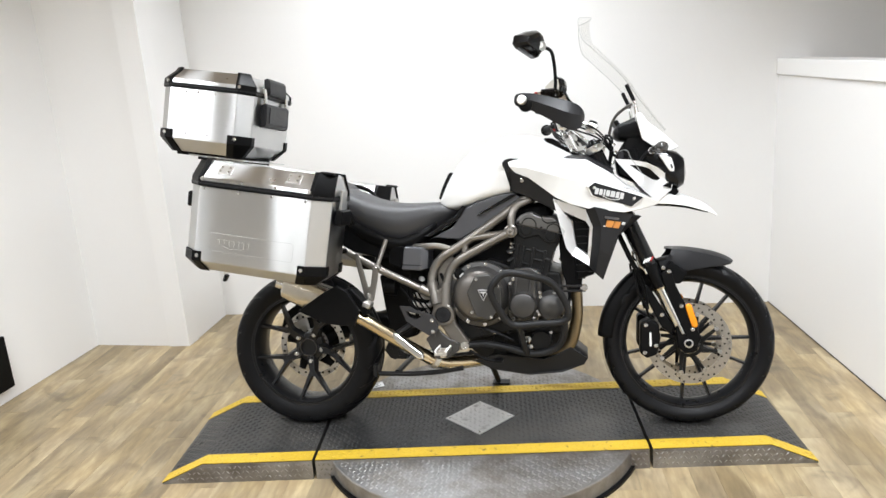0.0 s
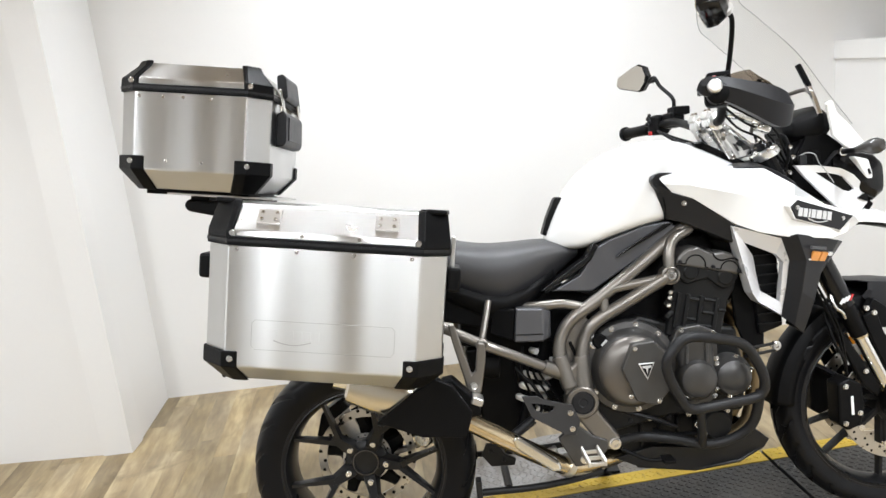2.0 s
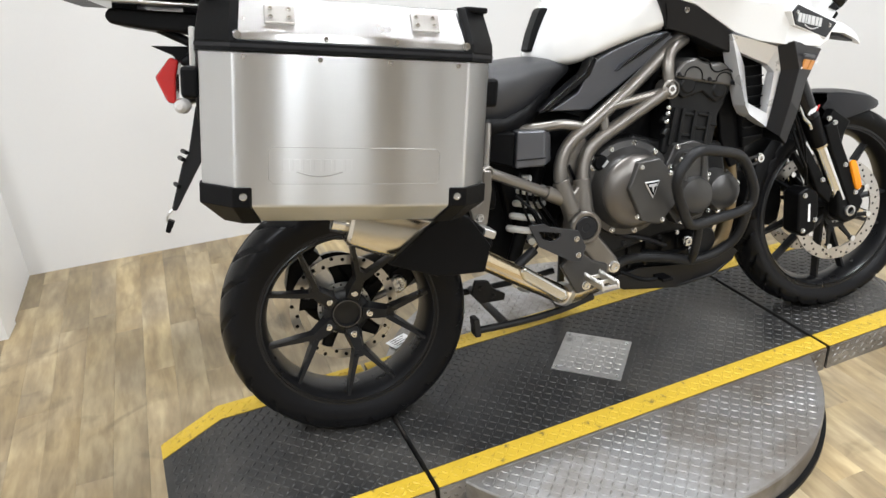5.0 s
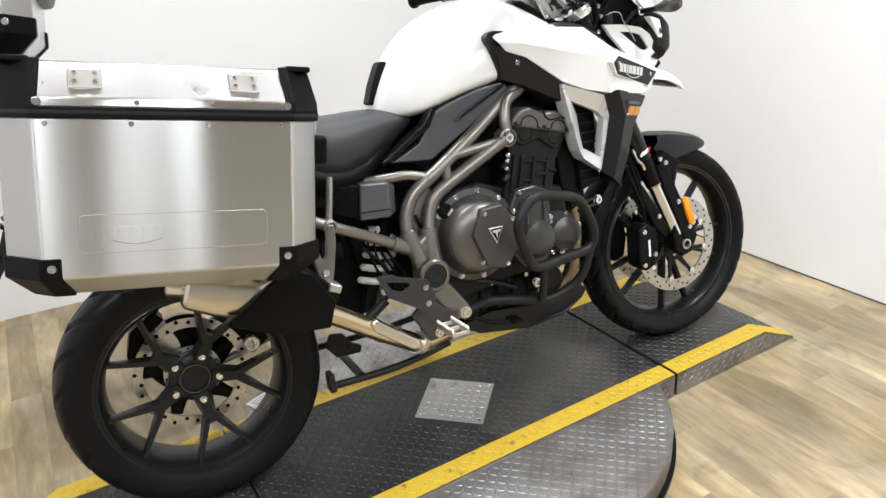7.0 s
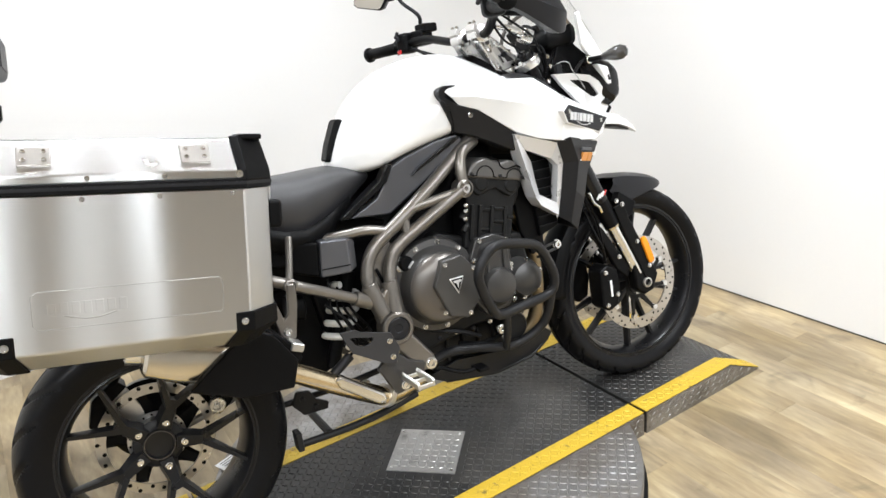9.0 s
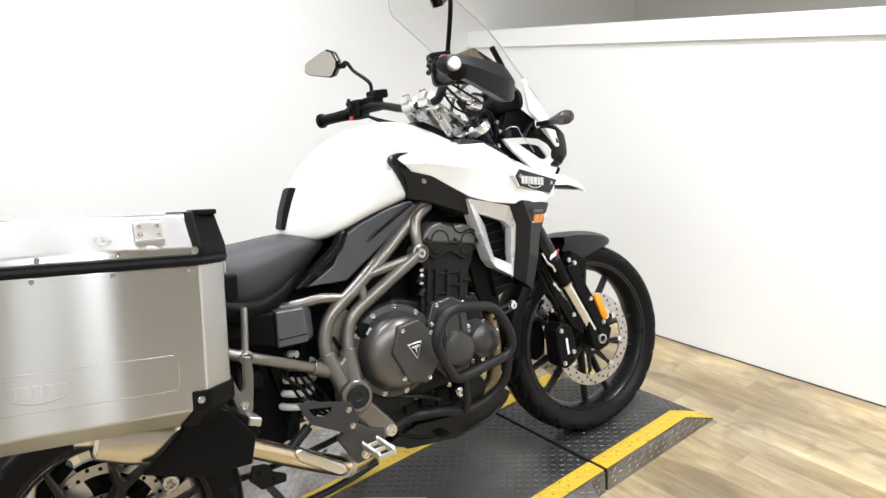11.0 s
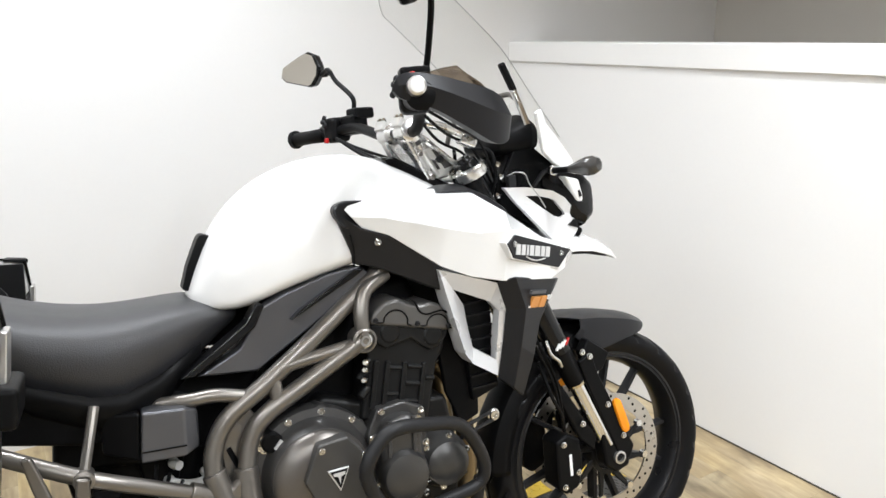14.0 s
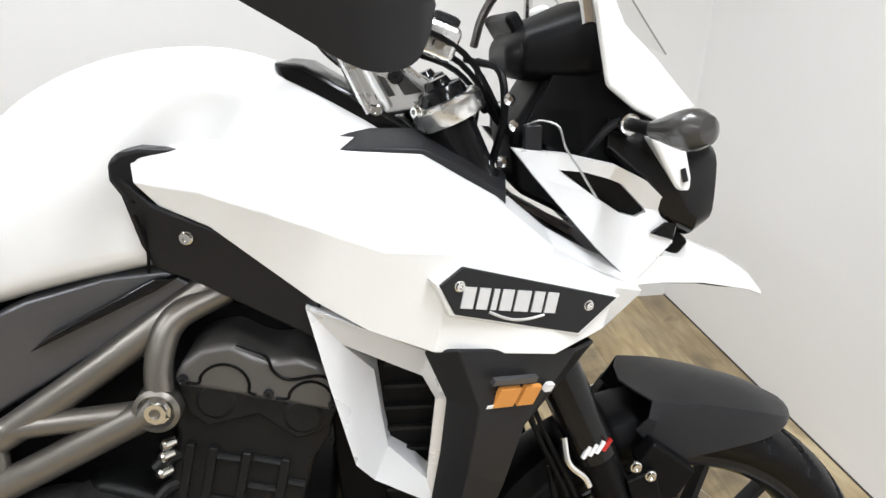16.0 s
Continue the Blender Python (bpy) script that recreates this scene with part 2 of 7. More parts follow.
def wood_material():
    m = bpy.data.materials.new("vinyl_plank_wood")
    m.use_nodes = True
    nt = m.node_tree
    n, l = nt.nodes, nt.links
    b = n["Principled BSDF"]
    tc, oi = n.new("ShaderNodeTexCoord"), n.new("ShaderNodeObjectInfo")
    off = n.new("ShaderNodeVectorMath")
    off.operation = "MULTIPLY_ADD"
    off.inputs[1].default_value = (37.0, 91.0, 13.0)
    l.new(oi.outputs["Random"], off.inputs[0]), l.new(tc.outputs["Object"], off.inputs[2])
    mp = n.new("ShaderNodeMapping")
    mp.inputs["Scale"].default_value = (8.0, 1.7, 1.0)
    l.new(off.outputs[0], mp.inputs[0])
    g1, g2, g3 = (n.new("ShaderNodeTexNoise") for _ in range(3))
    g1.inputs["Scale"].default_value, g1.inputs["Detail"].default_value, g1.inputs["Distortion"].default_value = 1.1, 6, 0.9
    g2.inputs["Scale"].default_value, g2.inputs["Detail"].default_value = 7.0, 5
    g3.inputs["Scale"].default_value, g3.inputs["Detail"].default_value = 3.0, 3
    l.new(mp.outputs[0], g1.inputs["Vector"]), l.new(mp.outputs[0], g2.inputs["Vector"]), l.new(off.outputs[0], g3.inputs["Vector"])
    ramp = n.new("ShaderNodeValToRGB")
    e = ramp.color_ramp.elements
    e[0].position, e[0].color = 0.27, (0.150, 0.104, 0.050, 1)
    e[1].position, e[1].color = 0.70, (0.475, 0.374, 0.203, 1)
    mid = ramp.color_ramp.elements.new(0.5)
    mid.color = (0.295, 0.218, 0.112, 1)
    s1 = n.new("ShaderNodeMath")
    s1.operation = "MULTIPLY_ADD"
    s1.inputs[1].default_value = 0.34
    l.new(g2.outputs[0], s1.inputs[0])
    s2 = n.new("ShaderNodeMath")
    s2.operation = "MULTIPLY"
    s2.inputs[1].default_value = 0.68
    l.new(g1.outputs[0], s2.inputs[0]), l.new(s2.outputs[0], s1.inputs[2])
    l.new(s1.outputs[0], ramp.inputs[0])
    hsv = n.new("ShaderNodeHueSaturation")
    vr = n.new("ShaderNodeMapRange")
    vr.inputs[3].default_value, vr.inputs[4].default_value = 0.80, 1.16
    l.new(oi.outputs["Random"], vr.inputs[0]), l.new(vr.outputs[0], hsv.inputs["Value"])
    sr = n.new("ShaderNodeMapRange")
    sr.inputs[3].default_value, sr.inputs[4].default_value = 0.65, 1.15
    l.new(g3.outputs[0], sr.inputs[0]), l.new(sr.outputs[0], hsv.inputs["Saturation"])
    l.new(ramp.outputs[0], hsv.inputs["Color"])
    # broad blotches over the planks and brown scuffs trodden into them
    blot, scuff = n.new("ShaderNodeTexNoise"), n.new("ShaderNodeTexNoise")
    blot.inputs["Scale"].default_value, blot.inputs["Detail"].default_value = 2.3, 3
    scuff.inputs["Scale"].default_value, scuff.inputs["Detail"].default_value, scuff.inputs["Distortion"].default_value = 4.5, 6, 1.2
    geo = n.new("ShaderNodeNewGeometry")
    l.new(geo.outputs["Position"], blot.inputs["Vector"]), l.new(geo.outputs["Position"], scuff.inputs["Vector"])
    bv, sv, ml, mc = n.new("ShaderNodeMapRange"), n.new("ShaderNodeMapRange"), n.new("ShaderNodeMath"), n.new("ShaderNodeMix")
    bv.inputs[1].default_value, bv.inputs[2].default_value, bv.inputs[3].default_value, bv.inputs[4].default_value = 0.3, 0.7, 0.78, 1.14
    sv.inputs[1].default_value, sv.inputs[2].default_value, sv.inputs[3].default_value, sv.inputs[4].default_value = 0.58, 0.75, 1.0, 0.55
    l.new(blot.outputs[0], bv.inputs[0]), l.new(scuff.outputs[0], sv.inputs[0])
    ml.operation = "MULTIPLY"
    l.new(bv.outputs[0], ml.inputs[0]), l.new(sv.outputs[0], ml.inputs[1])
    mc.data_type, mc.blend_type = "RGBA", "MULTIPLY"
    mc.inputs[0].default_value = 1.0
    l.new(hsv.outputs[0], mc.inputs[6]), l.new(ml.outputs[0], mc.inputs[7]), l.new(mc.outputs[2], b.inputs["Base Color"])
    rg = n.new("ShaderNodeMapRange")
    rg.inputs[3].default_value, rg.inputs[4].default_value = 0.32, 0.5
    l.new(g2.outputs[0], rg.inputs[0]), l.new(rg.outputs[0], b.inputs["Roughness"])
    bp = n.new("ShaderNodeBump")
    bp.inputs["Strength"].default_value, bp.inputs["Distance"].default_value = 0.15, 0.001
    l.new(g2.outputs[0], bp.inputs["Height"]), l.new(bp.outputs[0], b.inputs["Normal"])
    return m


WOOD = wood_material()


# ---------------- mesh tools ----------------
def V(*a):
    return Vector(a)


def crease(bm, deg=32):
    bm.normal_update()
    for f in bm.faces:
        f.smooth = True
    for e in bm.edges:
        if len(e.link_faces) == 2 and e.calc_face_angle(0) > radians(deg):
            e.smooth = False


def part(name, bm, material, parent=None, label="", bevel=0.0, solid=0.0, sub=0, deg=32, seg=2, off=-1.0):
    bmesh.ops.recalc_face_normals(bm, faces=bm.faces)
    if bevel:
        for f in bm.faces:
            f.smooth = True
    else:
        crease(bm, deg)
    me = bpy.data.meshes.new(name)
    bm.to_mesh(me)
    bm.free()
    me.materials.append(material)
    ob = new(name, me)
    if solid:
        md = ob.modifiers.new("solid", "SOLIDIFY")
        md.thickness, md.offset = solid, off
    if bevel:
        md = ob.modifiers.new("bevel", "BEVEL")
        md.width, md.segments, md.limit_method, md.angle_limit, md.harden_normals = bevel, seg, "ANGLE", radians(deg if deg != 32 else 25), True
    if sub:
        md = ob.modifiers.new("sub", "SUBSURF")
        md.levels = md.render_levels = sub
    if parent:
        ob.parent = parent
    if label:
        ob["label"] = label
    return ob


def B():
    return bmesh.new()


def cat(pts, n=6, closed=False):
    """A smooth line through points."""
    p = [Vector(q) for q in pts]
    if len(p) < 3:
        return p
    out, m = [], len(p)
    for i in range(m if closed else m - 1):
        a, b = p[i], p[(i + 1) % m]
        a0 = p[i - 1] if (i or closed) else a * 2 - b
        b1 = p[(i + 2) % m] if (i + 2 < m or closed) else b * 2 - a
        for k in range(n):
            t = k / n
            out.append(0.5 * ((2 * a) + (b - a0) * t + (2 * a0 - 5 * a + 4 * b - b1) * t * t + (3 * a - a0 - 3 * b + b1) * t ** 3))
    if not closed:
        out.append(p[-1])
    return out


def skin(bm, rings, closed_ring=True, cap=True, loop=False):
    vs = [[bm.verts.new(p) for p in r] for r in rings]
    n = len(vs[0])
    for a, b in list(zip(vs, vs[1:])) + ([(vs[-1], vs[0])] if loop else []):
        for i in range(n if closed_ring else n - 1):
            bm.faces.new((a[i], a[(i + 1) % n], b[(i + 1) % n], b[i]))
    if cap and closed_ring and not loop:
        bm.faces.new(list(reversed(vs[0])))
        bm.faces.new(vs[-1])
    return bm


def tube(bm, pts, r, n=12, smooth=True, closed=False, steps=6, squash=1.0):
    p = cat(pts, steps, closed) if smooth else [Vector(q) for q in pts]
    m = len(p)
    rings, up = [], None
    for i in range(m):
        d = (p[(i + 1) % m] - p[i - 1]) if closed else (p[min(i + 1, m - 1)] - p[max(i - 1, 0)])
        d.normalize()
        if up is None:
            up = d.orthogonal().normalized()
        up = (up - d * up.dot(d)).normalized()
        w = d.cross(up)
        rr = r[i * (len(r) - 1) // max(1, m - 1)] if isinstance(r, (list, tuple)) else r
        rings.append([p[i] + (up * math.cos(a) + w * math.sin(a) * squash) * rr for a in [2 * math.pi * k / n for k in range(n)]])
    return skin(bm, rings, cap=not closed, loop=closed)


def cyl(bm, a, b, r, r2=None, n=20):
    a, b = Vector(a), Vector(b)
    d = (b - a).normalized()
    u = d.orthogonal().normalized()
    w = d.cross(u)
    rings = [[q + (u * math.cos(t) + w * math.sin(t)) * k for t in [2 * math.pi * i / n for i in range(n)]] for q, k in ((a, r), (b, r if r2 is None else r2))]
    return skin(bm, rings)


def lathe(bm, prof, c, axis="y", n=48, hole=False, loop=True):
    """A turned shape: prof has (radius, offset along the axis)."""
    c = Vector(c)
    rings = []
    for k in range(n):
        t = 2 * math.pi * k / n
        ring = []
        for r, o in prof:
            if axis == "y":
                ring.append(c + V(r * math.cos(t), o, r * math.sin(t)))
            elif axis == "z":
                ring.append(c + V(r * math.cos(t), r * math.sin(t), o))
            else:
                ring.append(c + V(o, r * math.cos(t), r * math.sin(t)))
        rings.append(ring)
    return skin(bm, rings, closed_ring=hole, cap=False, loop=True)


def disc_turn(bm, prof, c, n=40, axis=V(0, -1, 0)):
    """A turned solid on any axis, closed at both ends of its profile: (radius, offset)."""
    c, d = Vector(c), Vector(axis).normalized()
    u = d.orthogonal().normalized()
    w = d.cross(u)
    rings = [[c + d * o + (u * math.cos(t) + w * math.sin(t)) * max(r, 1e-4) for t in [2 * math.pi * i / n for i in range(n)]] for r, o in prof]
    return skin(bm, rings)


def box(bm, c, s, m=None):
    c, h = Vector(c), Vector(s) / 2
    pts = [V(x * h.x, y * h.y, z * h.z) for z in (-1, 1) for x, y in ((-1, -1), (1, -1), (1, 1), (-1, 1))]
    if m is not None:
        pts = [m @ p for p in pts]
    pts = [p + c for p in pts]
    return skin(bm, [pts[:4], pts[4:]])


def prism(bm, poly, y0, y1):
    """A side outline (x, z) from y0 to y1; y0 and y1 may be lists."""
    n = len(poly)
    a = y0 if isinstance(y0, (list, tuple)) else [y0] * n
    b = y1 if isinstance(y1, (list, tuple)) else [y1] * n
    return skin(bm, [[V(x, a[i], z) for i, (x, z) in enumerate(poly)], [V(x, b[i], z) for i, (x, z) in enumerate(poly)]])


def sheet(bm, rows):
    """Quads over rows of points."""
    return skin(bm, rows, closed_ring=False, cap=False)


def bolt(bm, p, r=0.006, h=0.005, axis=V(0, -1, 0)):
    return disc_turn(bm, [(r * 1.25, 0), (r * 1.25, h * 0.35), (r, h * 0.4), (r * 0.92, h), (r * 0.5, h), (r * 0.45, h * 0.55)], p, n=10, axis=axis)


def empty(name, m, label, category, group=""):
    ob = new(name)
    ob.empty_display_size = 0.1
    ob.matrix_world = m
    return tagged(ob, label, category, group)


def mir(pts, s):
    return [V(p[0], p[1] * s, p[2]) for p in pts]


# ---------------- room ----------------
def struct(name, bm, material, label, **k):
    return tagged(part(name, bm, material, **k), label, name.split("_")[0], "", "structure")


def wall(name, a, b, z0, z1, material, label, thick=0.12):
    """A wall whose face runs from a to b; its thickness lies to the left of that way."""
    a, b = Vector((*a, 0)), Vector((*b, 0))
    d = (b - a).normalized()
    nrm = V(-d.y, d.x, 0) * thick
    bm = B()
    skin(bm, [[p + V(0, 0, z) for p in (a, b, b + nrm, a + nrm)] for z in (z0, z1)])
    return struct(name, bm, material, label)


XL, YF = -1.668, -5.4
C3, C1, C2, C4 = (XL, 0.930), (-1.083, 0.920), (-1.110, 1.435), (2.165, 1.620)
RD = (Vector((2.455, -0.465)) - Vector(C4)).normalized()
RW = tuple(Vector(C4) + RD * 9.3)
LEDGE = 1.28
bm = B()
box(bm, (1.2, -3.0, -0.06), (7.0, 10.0, 0.10))
floor = struct("floor", bm, mat("floor_screed", (0.12, 0.09, 0.06), 0.7), "wood-look vinyl plank floor, pale grey-brown")
wall("wall_west", (XL, -1.3), (XL, C3[1] + 0.1), 0, CEIL, WALLM, "white painted side wall of the showroom bay")
# unseen stretch of wall, greyer than the bay to darken reflections
wall("wall_west_rear", (XL, YF), (XL, -1.3), 0, CEIL, REARM, "unseen grey side wall added to dim the reflections")
wall("wall_pier_front", C3, C1, 0, CEIL, WALLM, "white painted front of the projecting wall pier", 0.11)
wall("wall_pier_side", (C1[0], C1[1]), C2, 0, CEIL, WALLM, "white painted side of the projecting wall pier")
BD = (Vector(C4) - Vector(C2)).normalized()
wall("wall_north", C2, tuple(Vector(C2) + BD * 5.4), 0, CEIL, WALLM, "white painted back wall behind the motorcycle")
wall("wall_east", C4, RW, 0, LEDGE, WALLM, "white painted low partition below a ledge board")
wall("wall_south", (4.6, YF), (XL - 0.1, YF), 0, CEIL, REARM, "unseen grey wall added to close the room and dim the reflections")
nr = V(-RD.y, RD.x, 0)
a, b = Vector((*C4, 0)), Vector((*RW, 0))
bm = B()
skin(bm, [[p + V(0, 0, z) for p in (a - nr * 0.012, b - nr * 0.012, b + nr * 0.135, a + nr * 0.135)] for z in (LEDGE, LEDGE + 0.082)])
struct("trim_ledge", bm, WALLM, "white painted cap board along the partition", bevel=0.004)
# dark strip laid in for the shaded gap between partition and floor
bm = B()
skin(bm, [[p + V(0, 0, z) for p in (a - nr * 0.004, b - nr * 0.004, b + nr * 0.01, a + nr * 0.01)] for z in (0.001, 0.0045)])
struct("trim_floor_seal", bm, mat("gap_shade_brown", (0.05, 0.042, 0.034), 0.7), "dark strip painting the shaded gap along the foot of the partition")
far = nr * 1.25
wall("wall_east_far", tuple((a + far)[:2]), tuple((b + far)[:2]), 0, CEIL, UPPERM, "beige painted wall of the space beyond the partition")
bm = B()
box(bm, (1.2, -3.0, CEIL + 0.05), (7.0, 10.0, 0.1))
struct("ceiling", bm, CEILM, "plain tan board ceiling")
for lx, ly, lw, lh_, share in LAMPS:
    lamp = empty("added_ceiling_light", Matrix.Translation((lx, ly, CEIL)), "unseen flat rectangular ceiling light panel added to light the room, switched on", "ceiling light", "ceiling lights")
    bm = B()
    for sx, sy, ww, hh in ((0, lh_ / 2 + 0.015, lw + 0.06, 0.03), (0, -lh_ / 2 - 0.015, lw + 0.06, 0.03), (lw / 2 + 0.015, 0, 0.03, lh_), (-lw / 2 - 0.015, 0, 0.03, lh_)):
        box(bm, (sx, sy, -0.03), (ww, hh, 0.06))
    part("frame", bm, WHITEP, lamp)
    bm = B()
    box(bm, (0, 0, -0.03), (lw, lh_, 0.02))
    part("diffuser", bm, LAMPM, lamp)

# dark board low on the side wall, and a small glass lamp by the pier
bm = B()
box(bm, (XL + 0.016, -0.21, 0.20), (0.03, 0.90, 0.26))
tagged(part("wall_board", bm, BLACK, None, bevel=0.003), "black board fixed low on the white wall", "board")
gl = empty("wall_lamp", Matrix.Translation((-1.585, 0.87, 1.915)), "small clear glass lamp on the white wall pier", "lamp")
shade = part("glass_shade", disc_turn(B(), [(0.010, 0.008), (0.026, 0.010), (0.030, 0.020), (0.034, 0.08), (0.036, 0.17), (0.039, 0.17), (0.037, 0.08), (0.033, 0.012), (0.028, 0.0), (0.004, 0.0)], (0, 0, 0), n=24, axis=V(0, 0, 1)), LAMPGLASS, gl)
shade.visible_shadow = False
part("lamp_cap", disc_turn(B(), [(0.030, 0.160), (0.040, 0.165), (0.040, 0.200), (0.020, 0.215), (0.004, 0.215)], (0, 0, 0), n=24, axis=V(0, 0, 1)), ALU2, gl)
part("lamp_arm", tube(B(), [(0, 0, 0.205), (0, 0.03, 0.215), (0, 0.06, 0.215)], 0.008, n=8), ALU2, gl)

# ---------------- motorcycle platform on a turntable ----------------
PA = radians(7.2)
PLAT = Matrix.Translation((0.7025, 0.002, 0)) @ Matrix.Rotation(PA, 4, "Z")
HW, CU, TU, SU, RT = 0.282, 0.62, 1.212, 1.045, 0.618
platform = empty("display_platform", PLAT, "black tread-plate motorcycle platform with yellow edge stripes", "platform")


def plat_top(u):
    """Height of the platform's top along its length: flat, with sloping ends."""
    return P if abs(u) <= SU else max(0.004, P - (abs(u) - SU) / (TU - SU) * (P - 0.004))


GAP = 0.006
for nm, us in (("centre_deck", [-CU + GAP, CU - GAP]), ("end_ramp", [CU + GAP, SU, TU]), ("end_ramp", [-TU, -SU, -CU - GAP])):
    bm = B()
    skin(bm, [[V(u, -HW, 0.0), V(u, HW, 0.0), V(u, HW, plat_top(u)), V(u, -HW, plat_top(u))] for u in us])
    part(nm, bm, TREADBLK, platform, bevel=0.002)
    for s in (-1, 1):
        bm = B()
        w0, w1 = HW - 0.062, HW + 0.0005
        skin(bm, [[V(u, s * w0, plat_top(u) - 0.001), V(u, s * w1, plat_top(u) - 0.001), V(u, s * w1, plat_top(u) + 0.0022), V(u, s * w0, plat_top(u) + 0.0022)] for u in us])
        part("yellow_stripe", bm, YELLOW, platform, "worn yellow painted edge stripe")
        bm = B()
        skin(bm, [[V(u, s * HW, 0.0), V(u, s * (HW + 0.004), 0.0), V(u, s * (HW + 0.004), plat_top(u) - 0.004), V(u, s * HW, plat_top(u) - 0.004)] for u in us])
        part("side_plate", bm, TREADALU, platform, "bare aluminium tread-plate side")


def lugs(name, spots, parent, material, size=0.0102, high=0.0020):
    """Raised tread marks: (u, v, height under the lug, slope) each."""
    vs, fs = [], []
    for k, (u, v, z, sl, flip) in enumerate(spots):
        an = radians(45 if flip else -45)
        ca, sa = math.cos(an), math.sin(an)
        o = len(vs)
        for x, y, h in ((-1, 0, 0), (0, -0.36, 0), (1, 0, 0), (0, 0.36, 0), (-0.45, 0, 1), (0.45, 0, 1)):
            uu, vv = (x * ca - y * sa) * size, (x * sa + y * ca) * size
            vs.append((u + uu, v + vv, z + sl * uu + h * high))
        fs += [(o, o + 1, o + 4), (o + 1, o + 5, o + 4), (o + 1, o + 2, o + 5), (o + 2, o + 3, o + 5), (o + 3, o + 4, o + 5), (o + 3, o, o + 4)]
    me = bpy.data.meshes.new(name)
    me.from_pydata(vs, [], fs)
    me.materials.append(material)
    ob = new(name, me)
    ob.parent = parent
    ob["kind"] = "stuff"
    return ob


def slope(u):
    return 0.0 if abs(u) <= SU else -math.copysign((P - 0.004) / (TU - SU), u)


ST = 0.0188
deck, stripe, dia = [], [], []
for i in range(-64, 65):
    for j in range(-15, 16):
        u, v = i * ST, j * ST
        if abs(u) > TU - 0.015 or abs(v) > HW - 0.008 or abs(abs(u) - CU) < 0.014:
            continue
        rec = (u, v, plat_top(u), slope(u), (i + j) % 2)
        if abs(u) + abs(v) < 0.155:
            if abs(u) + abs(v) < 0.125:
                dia.append((u, v, plat_top(u) + 0.004, 0, (i + j) % 2))
        elif abs(v) > HW - 0.056:
            stripe.append((u, v, plat_top(u) + 0.0021, slope(u), (i + j) % 2))
        elif abs(v) < HW - 0.075:
            deck.append(rec)
lugs("deck_tread", deck, platform, TREADBLK)
lugs("stripe_tread", stripe, platform, YELLOW)
for s in (-1, 1):
    side = []
    for i in range(-64, 65):
        for j, z in enumerate((0.018, 0.040, 0.060)):
            u = (i + (j % 2) * 0.5) * ST
            if abs(u) < TU - 0.02 and plat_top(u) - 0.012 > z and abs(abs(u) - CU) > 0.016 and (abs(u) > CU or math.hypot(u, HW) > RT - 0.03):
                side.append((u, z, 0.0, 0.0, (i + j) % 2))
    ob = lugs("side_tread", side, platform, TREADALU, 0.0085)
    ob.matrix_basis = Matrix.Translation((0, s * (HW + 0.004), 0)) @ Matrix(((1, 0, 0, 0), (0, 0, s, 0), (0, 1, 0, 0), (0, 0, 0, 1)))
DH = 0.140
bm = B()
skin(bm, [[V(DH, 0, z), V(0, DH, z), V(-DH, 0, z), V(0, -DH, z)] for z in (P - 0.001, P + 0.0042)])
insert = part("insert_plate", bm, INSERT, platform, "square bare aluminium tread-plate insert set diagonally", bevel=0.001)
lugs("insert_tread", dia, insert, INSERT)
for q in ((DH - 0.018, 0), (-DH + 0.018, 0), (0, DH - 0.018), (0, -DH + 0.018)):
    part("screw", bolt(B(), (q[0], q[1], P + 0.004), 0.004, 0.002, V(0, 0, 1)), CHROME, insert)

turntable = empty("turntable", PLAT, "round aluminium tread-plate turntable disc under the platform", "turntable")
bm = B()
disc_turn(bm, [(RT - 0.03, 0.0), (RT, 0.004), (RT, P - 0.010), (RT - 0.003, P - 0.006)], (0, 0, 0), n=128, axis=V(0, 0, 1))
part("disc", bm, TREADALU, turntable)
bm = B()
disc_turn(bm, [(RT + 0.012, 0.0), (RT + 0.012, 0.012), (RT, 0.014)], (0, 0, 0), n=128, axis=V(0, 0, 1))
part("rubber_skirt", bm, BLACK, turntable)
spots = []
for i in range(-34, 35):
    for j in range(-34, 35):
        u, v = i * ST, j * ST
        if math.hypot(u, v) < RT - 0.016 and abs(v) > HW + 0.015:
            spots.append((u, v, P - 0.006, 0, (i + j) % 2))
lugs("disc_tread", spots, turntable, TREADALU)

# ---------------- motorcycle ----------------
moto = empty("motorcycle", BIKE, "white and black adventure touring motorcycle leaning on its side stand", "motorcycle")


